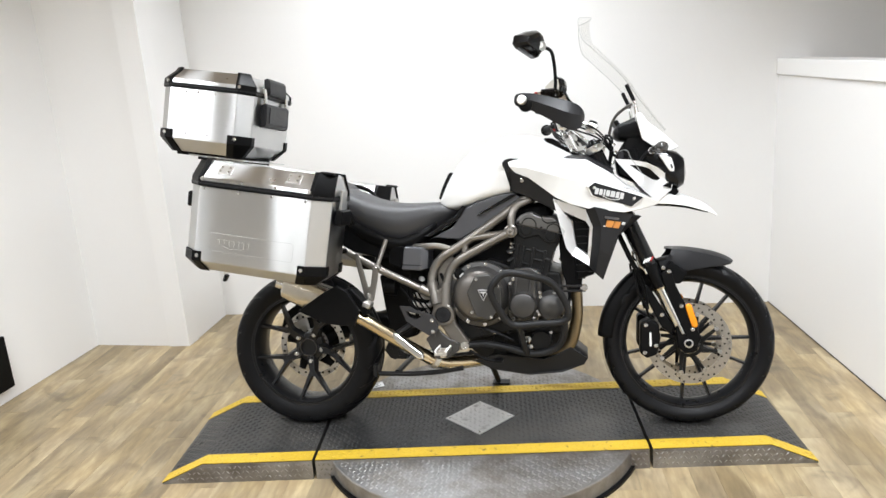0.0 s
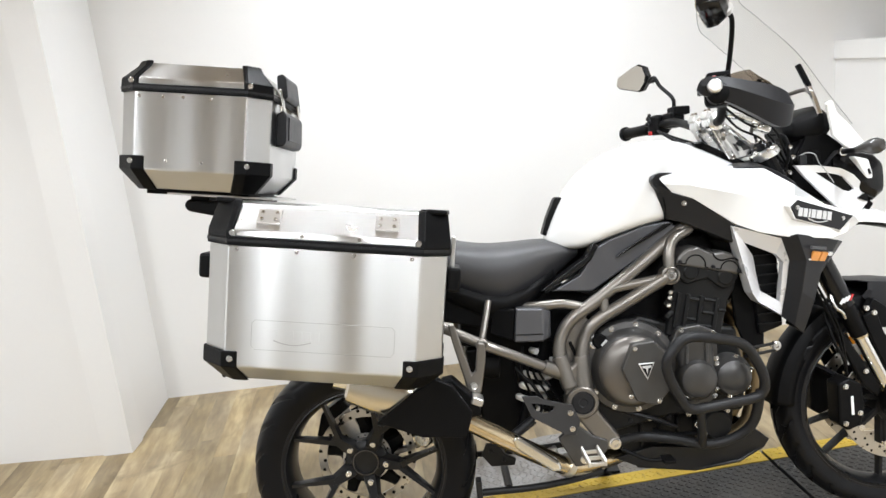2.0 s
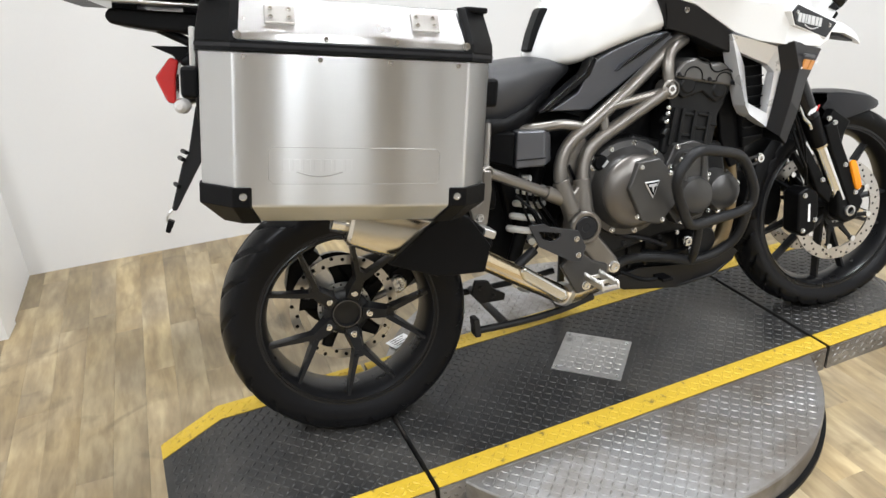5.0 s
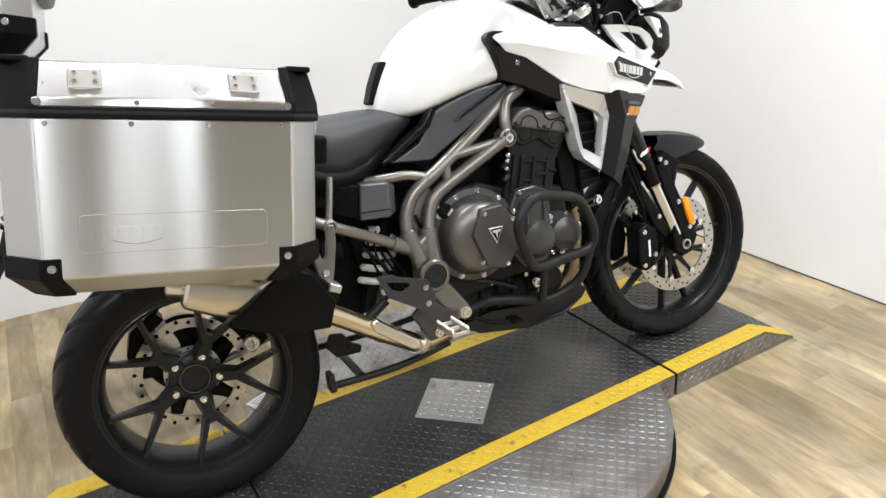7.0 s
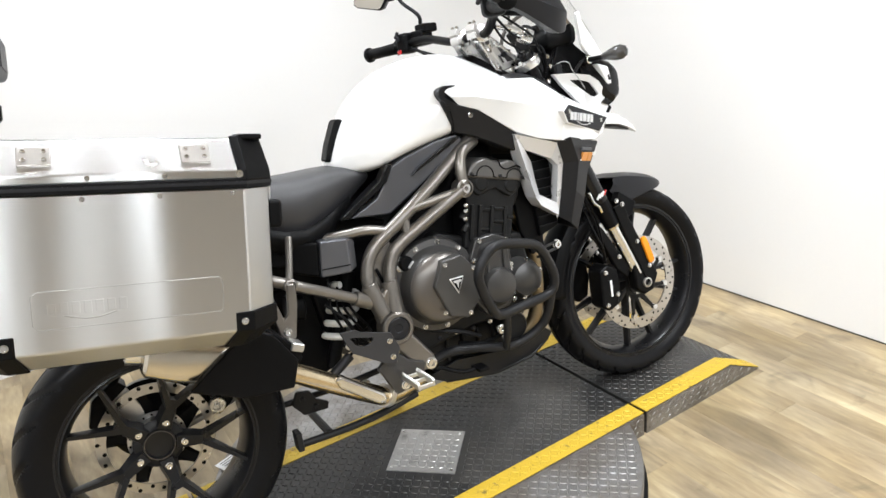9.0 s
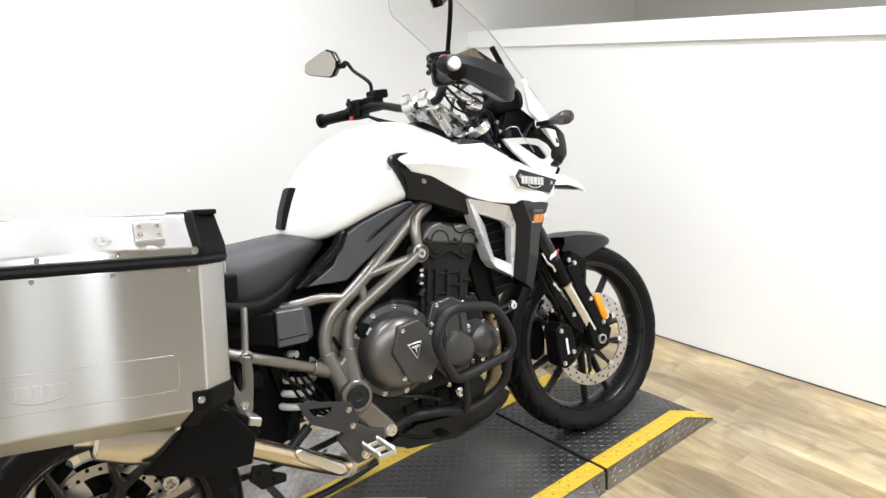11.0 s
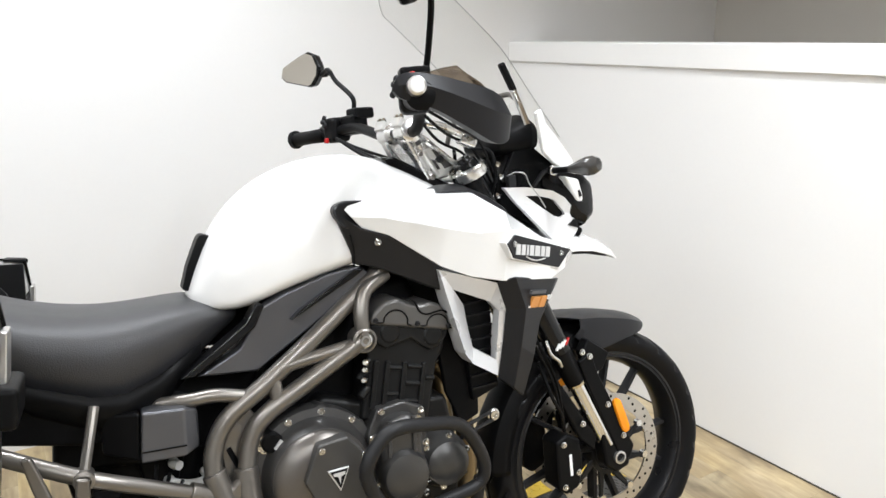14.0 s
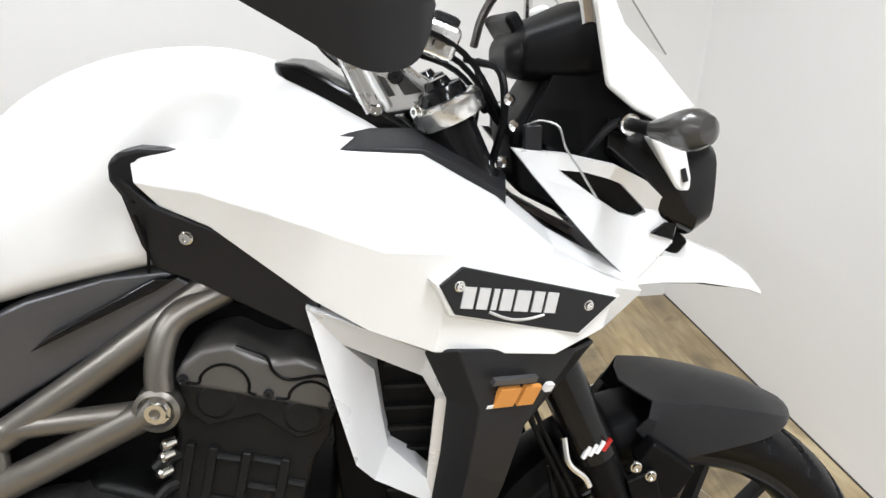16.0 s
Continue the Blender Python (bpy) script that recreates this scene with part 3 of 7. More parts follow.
def tyre_bm(c, r, w, rim_r, tread, bead):
    """A tyre turned round its axle with cut grooves."""
    bm = B()
    half, n = w / 2, 240
    prof = []
    for k in range(33):
        t = -1 + 2 * k / 32
        a = t * math.radians(102)
        u = max(0.0, (abs(a) - 1.2) / (math.radians(102) - 1.2))
        y = half * math.sin(a) * (1 - u * u) + math.copysign(bead, a) * u * u
        sec = r - (r - rim_r) * (1 - math.cos(a)) * 0.52 if abs(a) < 1.2 else None
        if sec is None:
            b0 = r - (r - rim_r) * (1 - math.cos(1.2)) * 0.52
            sec = b0 + (rim_r - 0.004 - b0) * ((abs(a) - 1.2) / (math.radians(102) - 1.2))
        prof.append((sec, y, abs(t)))
    rings = []
    for i in range(n):
        th = 2 * math.pi * i / n
        ring = []
        for k, (rr, y, t) in enumerate(prof):
            d = 0.0
            if t < 0.74:
                ph = (i + (k - 16) * tread[1] * (1 if k > 16 else -1)) % tread[0]
                if ph < 2 and 0.1 < t < 0.76:
                    d = 0.009
                if t < 0.05:
                    d = 0.004
            ring.append(Vector(c) + V((rr - d) * math.cos(th), y, (rr - d) * math.sin(th)))
        rings.append(ring)
    return skin(bm, rings, closed_ring=False, cap=False, loop=True)


def rim_bm(c, r, w):
    bm = B()
    h = w / 2
    prof = [(r + 0.004, -h), (r + 0.006, -h + 0.006), (r - 0.004, -h + 0.010), (r - 0.012, -h + 0.03), (r - 0.012, h - 0.03), (r - 0.004, h - 0.01), (r + 0.006, h - 0.006), (r + 0.004, h),
            (r - 0.002, h), (r - 0.003, h - 0.003), (r - 0.007, h - 0.003), (r - 0.010, h - 0.001), (r - 0.018, h - 0.012), (r - 0.024, h - 0.035), (r - 0.026, 0.0), (r - 0.024, -h + 0.035), (r - 0.018, -h + 0.012), (r - 0.010, -h + 0.001), (r - 0.007, -h + 0.003), (r - 0.003, -h + 0.003), (r - 0.002, -h)]
    return lathe(bm, prof, c, n=96, hole=True)


def spoke(bm, c, a0, r0, a1, r1, y0, y1, w0, w1, d0=0.016, d1=0.012):
    c = Vector(c)
    p = c + V(r0 * math.cos(a0), y0, r0 * math.sin(a0))
    q = c + V(r1 * math.cos(a1), y1, r1 * math.sin(a1))
    d = (q - p).normalized()
    t = d.cross(V(0, 1, 0)).normalized()
    y = V(0, 1, 0)
    rings = []
    for k in range(6):
        f = k / 5
        o, w, dd = p.lerp(q, f), w0 + (w1 - w0) * (0.5 - 0.5 * math.cos(math.pi * f)), d0 + (d1 - d0) * f
        rings.append([o + t * w + y * dd * 0.6, o + t * w * 0.6 - y * dd, o - t * w * 0.6 - y * dd, o - t * w + y * dd * 0.6, o - t * w * 0.7 + y * dd, o + t * w * 0.7 + y * dd])
    return skin(bm, rings)


def brake_disc(c, r, ri, y, name, parent, holes=48, hole=0.0038):
    """A drilled ring with a carrier and pins."""
    bm = B()
    n = 192
    lathe(bm, [(r, y - 0.0025), (r, y + 0.0025), (ri, y + 0.0025), (ri, y - 0.0025)], c, n=n // 2, hole=True)
    ob = part(name, bm, DISC, parent, "drilled steel brake disc")
    bm = B()
    for k in range(holes):
        t = 2 * math.pi * k / holes
        rr = ri + (r - ri) * (0.25, 0.55, 0.8)[k % 3]
        q = Vector(c) + V(rr * math.cos(t), y, rr * math.sin(t))
        disc_turn(bm, [(hole, -0.0029), (hole, 0.0029)], q, n=8)
    part("drilled_hole", bm, BLACK, ob)["kind"] = "stuff"
    return ob


# rear wheel
RC, RR = (0.007, -0.043, 0.292), 0.313
rw = part("rear_wheel", rim_bm(RC, 0.226, 0.146), RIMBLK, moto, "black cast alloy rear wheel")
part("tyre", tyre_bm(RC, RR, 0.172, 0.231, (12, 1.0), 0.072), RUBBER, rw, "wide black road tyre with angled grooves")
for k in range(5):
    base = radians(72 * k - 9)
    bm = B()
    spoke(bm, RC, base, 0.040, base, 0.118, -0.004, -0.024, 0.025, 0.0165, 0.020, 0.017)
    for s in (-1, 1):
        spoke(bm, RC, base + s * radians(3), 0.100, base + s * radians(17.5), 0.209, -0.022, -0.050, 0.0115, 0.0068, 0.016, 0.013)
    part("spoke", bm, RIMBLK, rw, "forked black cast spoke")
bm = B()
disc_turn(bm, [(0.056, -0.05), (0.060, -0.02), (0.060, 0.008), (0.052, 0.014), (0.038, 0.016), (0.037, 0.023), (0.0335, 0.025), (0.033, 0.014), (0.008, 0.014)], RC, n=48)
part("hub", bm, RIMBLK, rw)
bm = B()
lathe(bm, [(0.0362, -0.0258), (0.0362, -0.022), (0.0345, -0.022), (0.0345, -0.0258)], RC, n=40, hole=True)
part("hub_ring", bm, COVER, rw)
for k in range(5):
    t = radians(72 * k - 9)
    bm = B()
    bolt(bm, V(*RC) + V(0.058 * math.cos(t), -0.024, 0.058 * math.sin(t)), 0.0075, 0.010)
    part("wheel_bolt", bm, CHROME, rw)
brake_disc(RC, 0.141, 0.117, 0.03, "rear_brake_disc", moto, 30, 0.0052)
for k in range(5):
    t = radians(72 * k + 10)
    part("disc_carrier_arm", spoke(B(), RC, t, 0.05, t + 0.25, 0.118, 0.042, 0.042, 0.026, 0.015, 0.004, 0.004), BLACK, moto)
bm = B()
lathe(bm, [(0.070, 0.024), (0.070, 0.028), (0.058, 0.028), (0.058, 0.024)], RC, n=40, hole=True)
part("sensor_ring", bm, ALU2, moto, "slotted metal sensor ring")
for k in range(20):
    t = 2 * math.pi * k / 20
    part("ring_slot", disc_turn(B(), [(0.003, 0), (0.003, 0.0012)], V(*RC) + V(0.064 * math.cos(t), 0.0235, 0.064 * math.sin(t)), n=8), BLACK, moto)
bm = B()
prism(bm, [(-0.105, 0.335), (-0.085, 0.415), (-0.035, 0.440), (0.010, 0.335), (-0.02, 0.31), (-0.05, 0.36), (-0.075, 0.325)], -0.004, 0.006)
part("caliper_plate", bm, ALU2, moto, "bare metal rear caliper plate", bevel=0.003)
part("torque_arm", tube(B(), [(-0.02, 0.06, 0.26), (0.10, 0.08, 0.27), (0.24, 0.09, 0.30)], 0.010, n=10), ALU2, moto, "bare metal torque arm")
part("brake_hose", tube(B(), [(-0.06, -0.01, 0.45), (-0.02, 0.0, 0.48), (0.08, 0.03, 0.46), (0.25, 0.06, 0.45)], 0.005, n=8), BLACK, moto)
bm = B()
prism(bm, [(-0.135, 0.36), (-0.115, 0.425), (-0.055, 0.465), (-0.03, 0.435), (-0.075, 0.405), (-0.095, 0.35)], -0.005, 0.065)
part("rear_caliper", bm, BLACK, moto, bevel=0.006)

# swingarm, on the far side, and shaft drive
bm = B()
tube(bm, [(0.60, 0.06, 0.42), (0.42, 0.115, 0.40), (0.2, 0.13, 0.35), (0.0, 0.12, 0.318)], [0.05, 0.05, 0.05, 0.058], n=14, squash=0.75)
tube(bm, [(0.60, -0.05, 0.42), (0.5, 0.02, 0.40), (0.40, 0.10, 0.40)], 0.036, n=12)
part("swingarm", bm, ENGINE, moto)
bm = B()
disc_turn(bm, [(0.060, -0.035), (0.095, -0.02), (0.104, 0.03), (0.075, 0.050), (0.060, 0.056)], (0.004, 0.12, 0.312), n=40)
part("final_drive", bm, ENGINE, moto)
bm = B()
disc_turn(bm, [(0.023, 0), (0.023, 0.040), (0.019, 0.044), (0.014, 0.044), (0.013, 0.036), (0.008, 0.036), (0.007, 0.046), (0.002, 0.047)], (0.168, 0.085, 0.306), n=28)
part("linkage_bush", bm, POLISHED, moto, "bright steel linkage bush")
bm = B()
prism(bm, [(0.145, 0.285), (0.150, 0.335), (0.185, 0.352), (0.255, 0.375), (0.262, 0.345), (0.200, 0.290), (0.172, 0.272)], 0.062, 0.09)
part("linkage_arm", bm, ENGINE, moto, "dark cast linkage arm", bevel=0.006)

# front wheel
FC, FR = (1.507, 0, 0.314), 0.314
fw = part("front_wheel", rim_bm(FC, 0.250, 0.090), RIMBLK, moto, "black cast alloy front wheel")
part("tyre", tyre_bm(FC, FR, 0.122, 0.255, (10, 0.8), 0.043), RUBBER, fw, "black front tyre with angled grooves")
for k in range(10):
    a0 = radians(36 * k + 8)
    bm = B()
    spoke(bm, FC, a0, 0.035, a0 + radians(5 if k % 2 else -5), 0.234, 0, 0, 0.0095, 0.0065, 0.014, 0.012)
    part("spoke", bm, GRAPHITE, fw)
bm = B()
disc_turn(bm, [(0.034, -0.06), (0.042, -0.03), (0.042, 0.03), (0.034, 0.06)], FC, n=32)
part("hub", bm, GRAPHITE, fw)
for s in (-1, 1):
    fd = brake_disc(FC, 0.1525, 0.118, s * 0.064, "front_brake_disc", moto)
    for k in range(8):
        t = radians(45 * k + 12)
        part("carrier_arm", spoke(B(), FC, t, 0.045, t + 0.3, 0.112, s * 0.064, s * 0.064, 0.010, 0.006, 0.003, 0.003), ENGINE, fd)
    bm = B()
    lathe(bm, [(0.052, s * 0.064 - 0.003), (0.052, s * 0.064 + 0.003), (0.04, s * 0.064 + 0.003), (0.04, s * 0.064 - 0.003)], FC, n=32, hole=True)
    part("disc_carrier", bm, ENGINE, fd)
    for k in range(8):
        t = radians(45 * k + 30)
        part("disc_rivet", disc_turn(B(), [(0.0085, -0.007), (0.0085, 0.007), (0.004, 0.007)], V(*FC) + V(0.113 * math.cos(t), s * 0.064, 0.113 * math.sin(t)), n=12), CHROME, fd)


def fork_x(z):
    return 1.294 + 0.45 * (0.774 - z)


for s in (-1, 1):
    y = s * 0.098
    bm = B()
    cyl(bm, (fork_x(1.055), y, 1.055), (fork_x(0.615), y, 0.615), 0.0285, n=24)
    leg = part("fork_leg", bm, GLOSSBLACK, moto, "upside-down fork with gloss black outer tube")
    for k in range(4):
        bm = B()
        box(bm, (fork_x(0.632) - 0.012 + 0.0085 * k, y + s * 0.0272, 0.632 + 0.003 * k), (0.005, 0.004, 0.018), Matrix.Rotation(radians(30), 3, "Y"))
        part("fork_decal", bm, RED if k == 3 else WHITEP, leg, "red bar" if k == 3 else "white bar")
    part("hose_clip", tube(B(), [(fork_x(0.62) - 0.045, y + s * 0.02, 0.650), (fork_x(0.62) - 0.040, y + s * 0.03, 0.620), (fork_x(0.62) - 0.020, y + s * 0.03, 0.600), (fork_x(0.62) - 0.012, y + s * 0.028, 0.585)], 0.0045, n=8), CHROME, leg, "bright metal hose clip")
    for dx in (-0.052, -0.062):
        part("brake_line", tube(B(), [(fork_x(0.75) + dx, y + s * 0.01, 0.75), (fork_x(0.65) + dx, y + s * 0.02, 0.65), (fork_x(0.55) + dx, y + s * 0.012, 0.55), (1.375 + dx * 0.3, y + s * 0.004, 0.45)], 0.0035, n=8), BLACK, leg)
    bm = B()
    cyl(bm, (fork_x(0.615), y, 0.615), (fork_x(0.532), y, 0.532), 0.0265, 0.0245, n=24)
    part("dust_seal", bm, BLACK, leg)
    bm = B()
    cyl(bm, (fork_x(0.532), y, 0.532), (fork_x(0.526), y, 0.526), 0.0240, n=24)
    part("seal_ring", bm, PIPE, leg)
    bm = B()
    cyl(bm, (fork_x(0.54), y, 0.54), (fork_x(0.36), y, 0.36), 0.0205, n=24)
    part("inner_tube", bm, CHROME, leg, "polished steel inner fork tube")
    bm = B()
    prism(bm, [(1.451, 0.41), (1.481, 0.40), (1.536, 0.345), (1.531, 0.295), (1.491, 0.285), (1.461, 0.31)], s * 0.075, s * 0.118)
    part("axle_clamp", bm, BLACK, leg, bevel=0.008)
    bm = B()
    prism(bm, [(1.401, 0.585), (1.438, 0.60), (1.454, 0.545), (1.544, 0.345), (1.529, 0.315), (1.501, 0.325), (1.423, 0.52)], s * 0.110, s * 0.123)
    part("fork_guard", bm, BLACK, leg, "black plastic fork guard", bevel=0.004)
    bm = B()
    prism(bm, [(1.328, 0.545), (1.361, 0.535), (1.451, 0.385), (1.441, 0.35), (1.401, 0.39)], s * 0.083, s * 0.105)
    part("caliper_bracket", bm, BLACK, leg, bevel=0.006)
    bm = B()
    disc_turn(bm, [(0.016, 0), (0.016, 0.009), (0.0115, 0.010), (0.0105, 0.001)], V(1.499, s * 0.116, 0.325), n=20, axis=V(0, s, 0))
    part("axle_nut", bm, ALU2, leg)
    # caliper
    bm = B()
    prism(bm, [(1.328, 0.40), (1.361, 0.415), (1.396, 0.395), (1.401, 0.34), (1.388, 0.28), (1.351, 0.265), (1.326, 0.285)], s * 0.045, s * 0.112)
    cal = part("front_caliper", bm, BLACK, moto, "black radial brake caliper", bevel=0.008)
    for q in ((1.348, 0.392), (1.343, 0.288), (1.384, 0.315), (1.406, 0.43)):
        part("caliper_bolt", bolt(B(), (q[0], s * 0.112, q[1]), 0.006, 0.006, V(0, s, 0)), CHROME, cal)
    bm = B()
    box(bm, (1.364, s * 0.1125, 0.338), (0.007, 0.002, 0.052))
    part("caliper_mark", bm, WHITEP, cal)
    bm = B()
    tube(bm, [(1.306, s * 0.10, 0.60), (1.321, s * 0.12, 0.52), (1.346, s * 0.115, 0.47), (1.361, s * 0.1, 0.42)], 0.0045, n=8)
    part("brake_hose", bm, BLACK, cal)
    bm = B()
    outline = [(-1, 0.5), (-0.9, 0.85), (-0.5, 1), (0.5, 1), (0.9, 0.85), (1, 0.5), (1, -0.5), (0.9, -0.85), (0.5, -1), (-0.5, -1), (-0.9, -0.85), (-1, -0.5)]
    rot = Matrix.Rotation(radians(17), 3, "Y")
    ring = lambda k, yy: [rot.inverted() @ V(px * 0.0115 * k, 0, pz * 0.045 * k) + V(1.509, yy, 0.430) for px, pz in outline]
    skin(bm, [ring(1, s * 0.120), ring(1, s * 0.128), ring(0.85, s * 0.131)])
    part("side_reflector", bm, ORANGE, moto, "amber reflector on the fork guard")
    for q in ((1.412, 0.606), (1.432, 0.592), (1.474, 0.465), (1.513, 0.378)):
        part("guard_bolt", bolt(B(), (q[0], s * 0.122, q[1]), 0.006, 0.006, V(0, s, 0)), CHROME, leg)


def fender(a0, a1, r, w, tip=0.0, n=22):
    """A mudguard shell round the front axle between two angles."""
    rows = []
    for i in range(n + 1):
        f = i / n
        a = radians(a0 + (a1 - a0) * f)
        rr, ww = r + tip * f * f, w * (1 - 0.25 * f * f)
        row = []
        for k in range(13):
            t = -1 + k / 6
            drop = 0.0 if abs(t) < 0.62 else (abs(t) - 0.62) * 0.11
            row.append(V(*FC) + V((rr - drop - 0.012 * t * t) * math.cos(a), ww * max(-0.8, min(0.8, t)) / 0.8, (rr - drop - 0.012 * t * t) * math.sin(a)))
        rows.append(row)
    return sheet(B(), rows)


# sculpted front section: a flat top between two creased cheeks
rails = [cat(r, 5) for r in ([(1.425, 0.080, 0.632), (1.472, 0.086, 0.590), (1.572, 0.080, 0.600), (1.630, 0.062, 0.603), (1.660, 0.036, 0.606)],
                             [(1.440, 0.083, 0.650), (1.500, 0.086, 0.632), (1.588, 0.077, 0.620), (1.642, 0.058, 0.612), (1.666, 0.034, 0.610)],
                             [(1.447, 0.074, 0.671), (1.512, 0.076, 0.663), (1.595, 0.067, 0.643), (1.646, 0.050, 0.624), (1.669, 0.030, 0.614)],
                             [(1.432, 0.040, 0.672), (1.510, 0.040, 0.670), (1.600, 0.036, 0.652), (1.652, 0.026, 0.631), (1.674, 0.016, 0.617)],
                             [(1.426, 0.0, 0.668), (1.510, 0.0, 0.672), (1.602, 0.0, 0.655), (1.655, 0.0, 0.634), (1.677, 0.0, 0.618)])]
ring = [[V(p.x, -p.y, p.z) for p in r] for r in rails[:4]] + [list(r) for r in rails[::-1]]
part("front_mudguard", sheet(B(), ring), GRAPHITE, moto, "dark grey sculpted front mudguard", solid=0.004, bevel=0.0035, seg=3)
part("mudguard_liner", fender(110, 66, 0.333, 0.060, -0.006), BLACK, moto, "black inner shell of the mudguard", solid=0.003)
part("front_mudguard", fender(176, 120, 0.334, 0.062, 0.0), BLACK, moto, "black rear section of the front mudguard", solid=0.004)
for s in (-1, 1):
    bm = B()
    prism(bm, [(1.42, 0.60), (1.44, 0.63), (1.50, 0.585), (1.475, 0.545), (1.44, 0.545)], s * 0.08, s * 0.11)
    part("mudguard_bracket", bm, BLACK, moto, bevel=0.005)

# ---------------- engine and frame ----------------
bm = B()
prism(bm, [(0.64, 0.36), (0.645, 0.46), (0.68, 0.60), (0.78, 0.655), (0.88, 0.62), (1.04, 0.60), (1.06, 0.46), (1.045, 0.37), (0.86, 0.375), (0.70, 0.345)], -0.165, 0.165)
crank = part("crankcase", bm, ENGINE, moto, "dark cast engine crankcase", bevel=0.012)
bm = B()
prism(bm, [(0.68, 0.36), (0.86, 0.385), (1.04, 0.38), (1.03, 0.30), (0.96, 0.255), (0.74, 0.255), (0.69, 0.30)], -0.115, 0.115)
sump = part("sump", bm, ENGINE, moto, "dark cast sump", bevel=0.010)
for k in range(6):
    part("sump_bolt", bolt(B(), (0.74 + 0.052 * k, -0.166, 0.372 + 0.003 * (k % 2)), 0.0055, 0.006), CHROME if k % 2 else GRAPHITE, sump)
for k in range(5):
    bm = B()
    prism(bm, [(0.77 + 0.05 * k, 0.285), (0.778 + 0.05 * k, 0.285), (0.782 + 0.05 * k, 0.36), (0.774 + 0.05 * k, 0.36)], -0.128, -0.11)
    part("sump_rib", bm, ENGINE, sump, bevel=0.002)
part("oil_line", tube(B(), [(0.80, -0.15, 0.335), (0.87, -0.165, 0.32), (0.95, -0.16, 0.335), (1.02, -0.14, 0.40)], 0.008, n=10), BLACK, sump)
part("oil_line", tube(B(), [(0.72, -0.165, 0.40), (0.80, -0.175, 0.375), (0.86, -0.17, 0.345)], 0.006, n=8), GRAPHITE, sump)


def cf(u, w):
    """Side coordinates in the tilted cylinder's own frame."""
    return (0.963 + u * 0.970 + w * 0.242, 0.762 - u * 0.242 + w * 0.970)


def cfy(pts, y):
    return [V(cf(u, w)[0], y, cf(u, w)[1]) for u, w in pts]


bm = B()
prism(bm, [cf(*q) for q in ((-0.078, 0.0), (0.084, 0.0), (0.086, -0.04), (0.075, -0.07), (0.072, -0.19), (-0.072, -0.19), (-0.075, -0.07), (-0.082, -0.04))], -0.182, 0.182)
cylb = part("cylinder_block", bm, ENGINE, moto, "dark cast cylinder block", bevel=0.008)
for k, u in enumerate((-0.058, -0.034, 0.002, 0.044)):
    bm = B()
    prism(bm, [cf(*q) for q in ((u - 0.005, -0.070), (u + 0.005, -0.070), (u + 0.007, -0.165), (u - 0.003, -0.165))], -0.190, -0.17)
    part("cylinder_rib", bm, ENGINE, cylb, bevel=0.002)
for u0, u1, w in ((-0.030, -0.004, -0.082), (-0.030, -0.004, -0.135), (0.010, 0.040, -0.078), (0.010, 0.040, -0.112), (0.010, 0.040, -0.148), (0.052, 0.070, -0.10)):
    part("cylinder_rib", tube(B(), cfy([(u0, w), (u1, w)], -0.184), 0.0045, n=8, smooth=False), ENGINE, cylb)
flange = [(-0.080, -0.010), (-0.066, -0.034), (-0.044, -0.046), (-0.020, -0.034), (0.006, -0.022), (0.030, -0.034), (0.052, -0.044), (0.074, -0.030), (0.084, -0.012)]
bm = B()
prism(bm, [cf(*q) for q in [(-0.082, 0.002)] + flange + [(0.086, 0.002)]], -0.192, 0.19)
head = part("cylinder_head", bm, ENGINE, moto, "dark scalloped cylinder head", bevel=0.005)
for u in (-0.040, 0.052):
    part("cam_lobe", disc_turn(B(), [(0.021, -0.02), (0.021, 0.003), (0.017, 0.006), (0.006, 0.0065)], V(cf(u, -0.012)[0], -0.190, cf(u, -0.012)[1]), n=28), ENGINE, head)
bm = B()
prism(bm, [cf(*q) for q in ((-0.086, 0.0), (-0.082, 0.024), (-0.064, 0.046), (-0.036, 0.058), (-0.010, 0.050), (0.012, 0.048), (0.034, 0.056), (0.058, 0.052), (0.080, 0.030), (0.087, 0.0))], -0.200, 0.195)
cover = part("cam_cover", bm, CAMCOV, moto, "grey scalloped cam cover", bevel=0.009, seg=3)
for u, r in ((-0.034, 0.026), (0.056, 0.024)):
    arch = [(u - r - 0.012, 0.006)] + [(u + r * math.cos(t), 0.008 + r * math.sin(t)) for t in [math.pi * (1 - q / 10) for q in range(11)]] + [(u + r + 0.008, 0.006)]
    part("cover_groove", tube(B(), cfy(arch, -0.2005), 0.0017, n=6), BLACK, cover)
part("cover_groove", tube(B(), cfy([(-0.030, 0.058), (0.0, 0.052), (0.012, 0.036), (0.030, 0.030), (0.060, 0.040), (0.080, 0.034)], -0.2005), 0.0020, n=6), BLACK, cover)
for u in (-0.076, 0.012, 0.080):
    part("cover_bolt", bolt(B(), V(cf(u, 0.010)[0], -0.2005, cf(u, 0.010)[1]), 0.0045, 0.005), GRAPHITE, cover)
for dz in (0.0, -0.014, -0.034):
    part("sensor_plug", disc_turn(B(), [(0.006, 0), (0.0065, 0.012), (0.004, 0.015)], (0.872 + dz * 0.2, -0.186, 0.712 + dz), n=12, axis=V(-0.7, -0.7, 0)), CHROME, cylb)
for q in ((0.868, 0.655), (0.868, 0.69)):
    bm = B()
    tube(bm, [(q[0] + 0.02, -0.17, q[1]), (q[0] - 0.005, -0.18, q[1] - 0.002), (q[0] - 0.018, -0.185, q[1] - 0.012)], 0.008, n=10)
    part("coolant_stub", bm, ENGINE, cylb)

# clutch cover
CC = V(0.746, 0, 0.524)
bm = B()
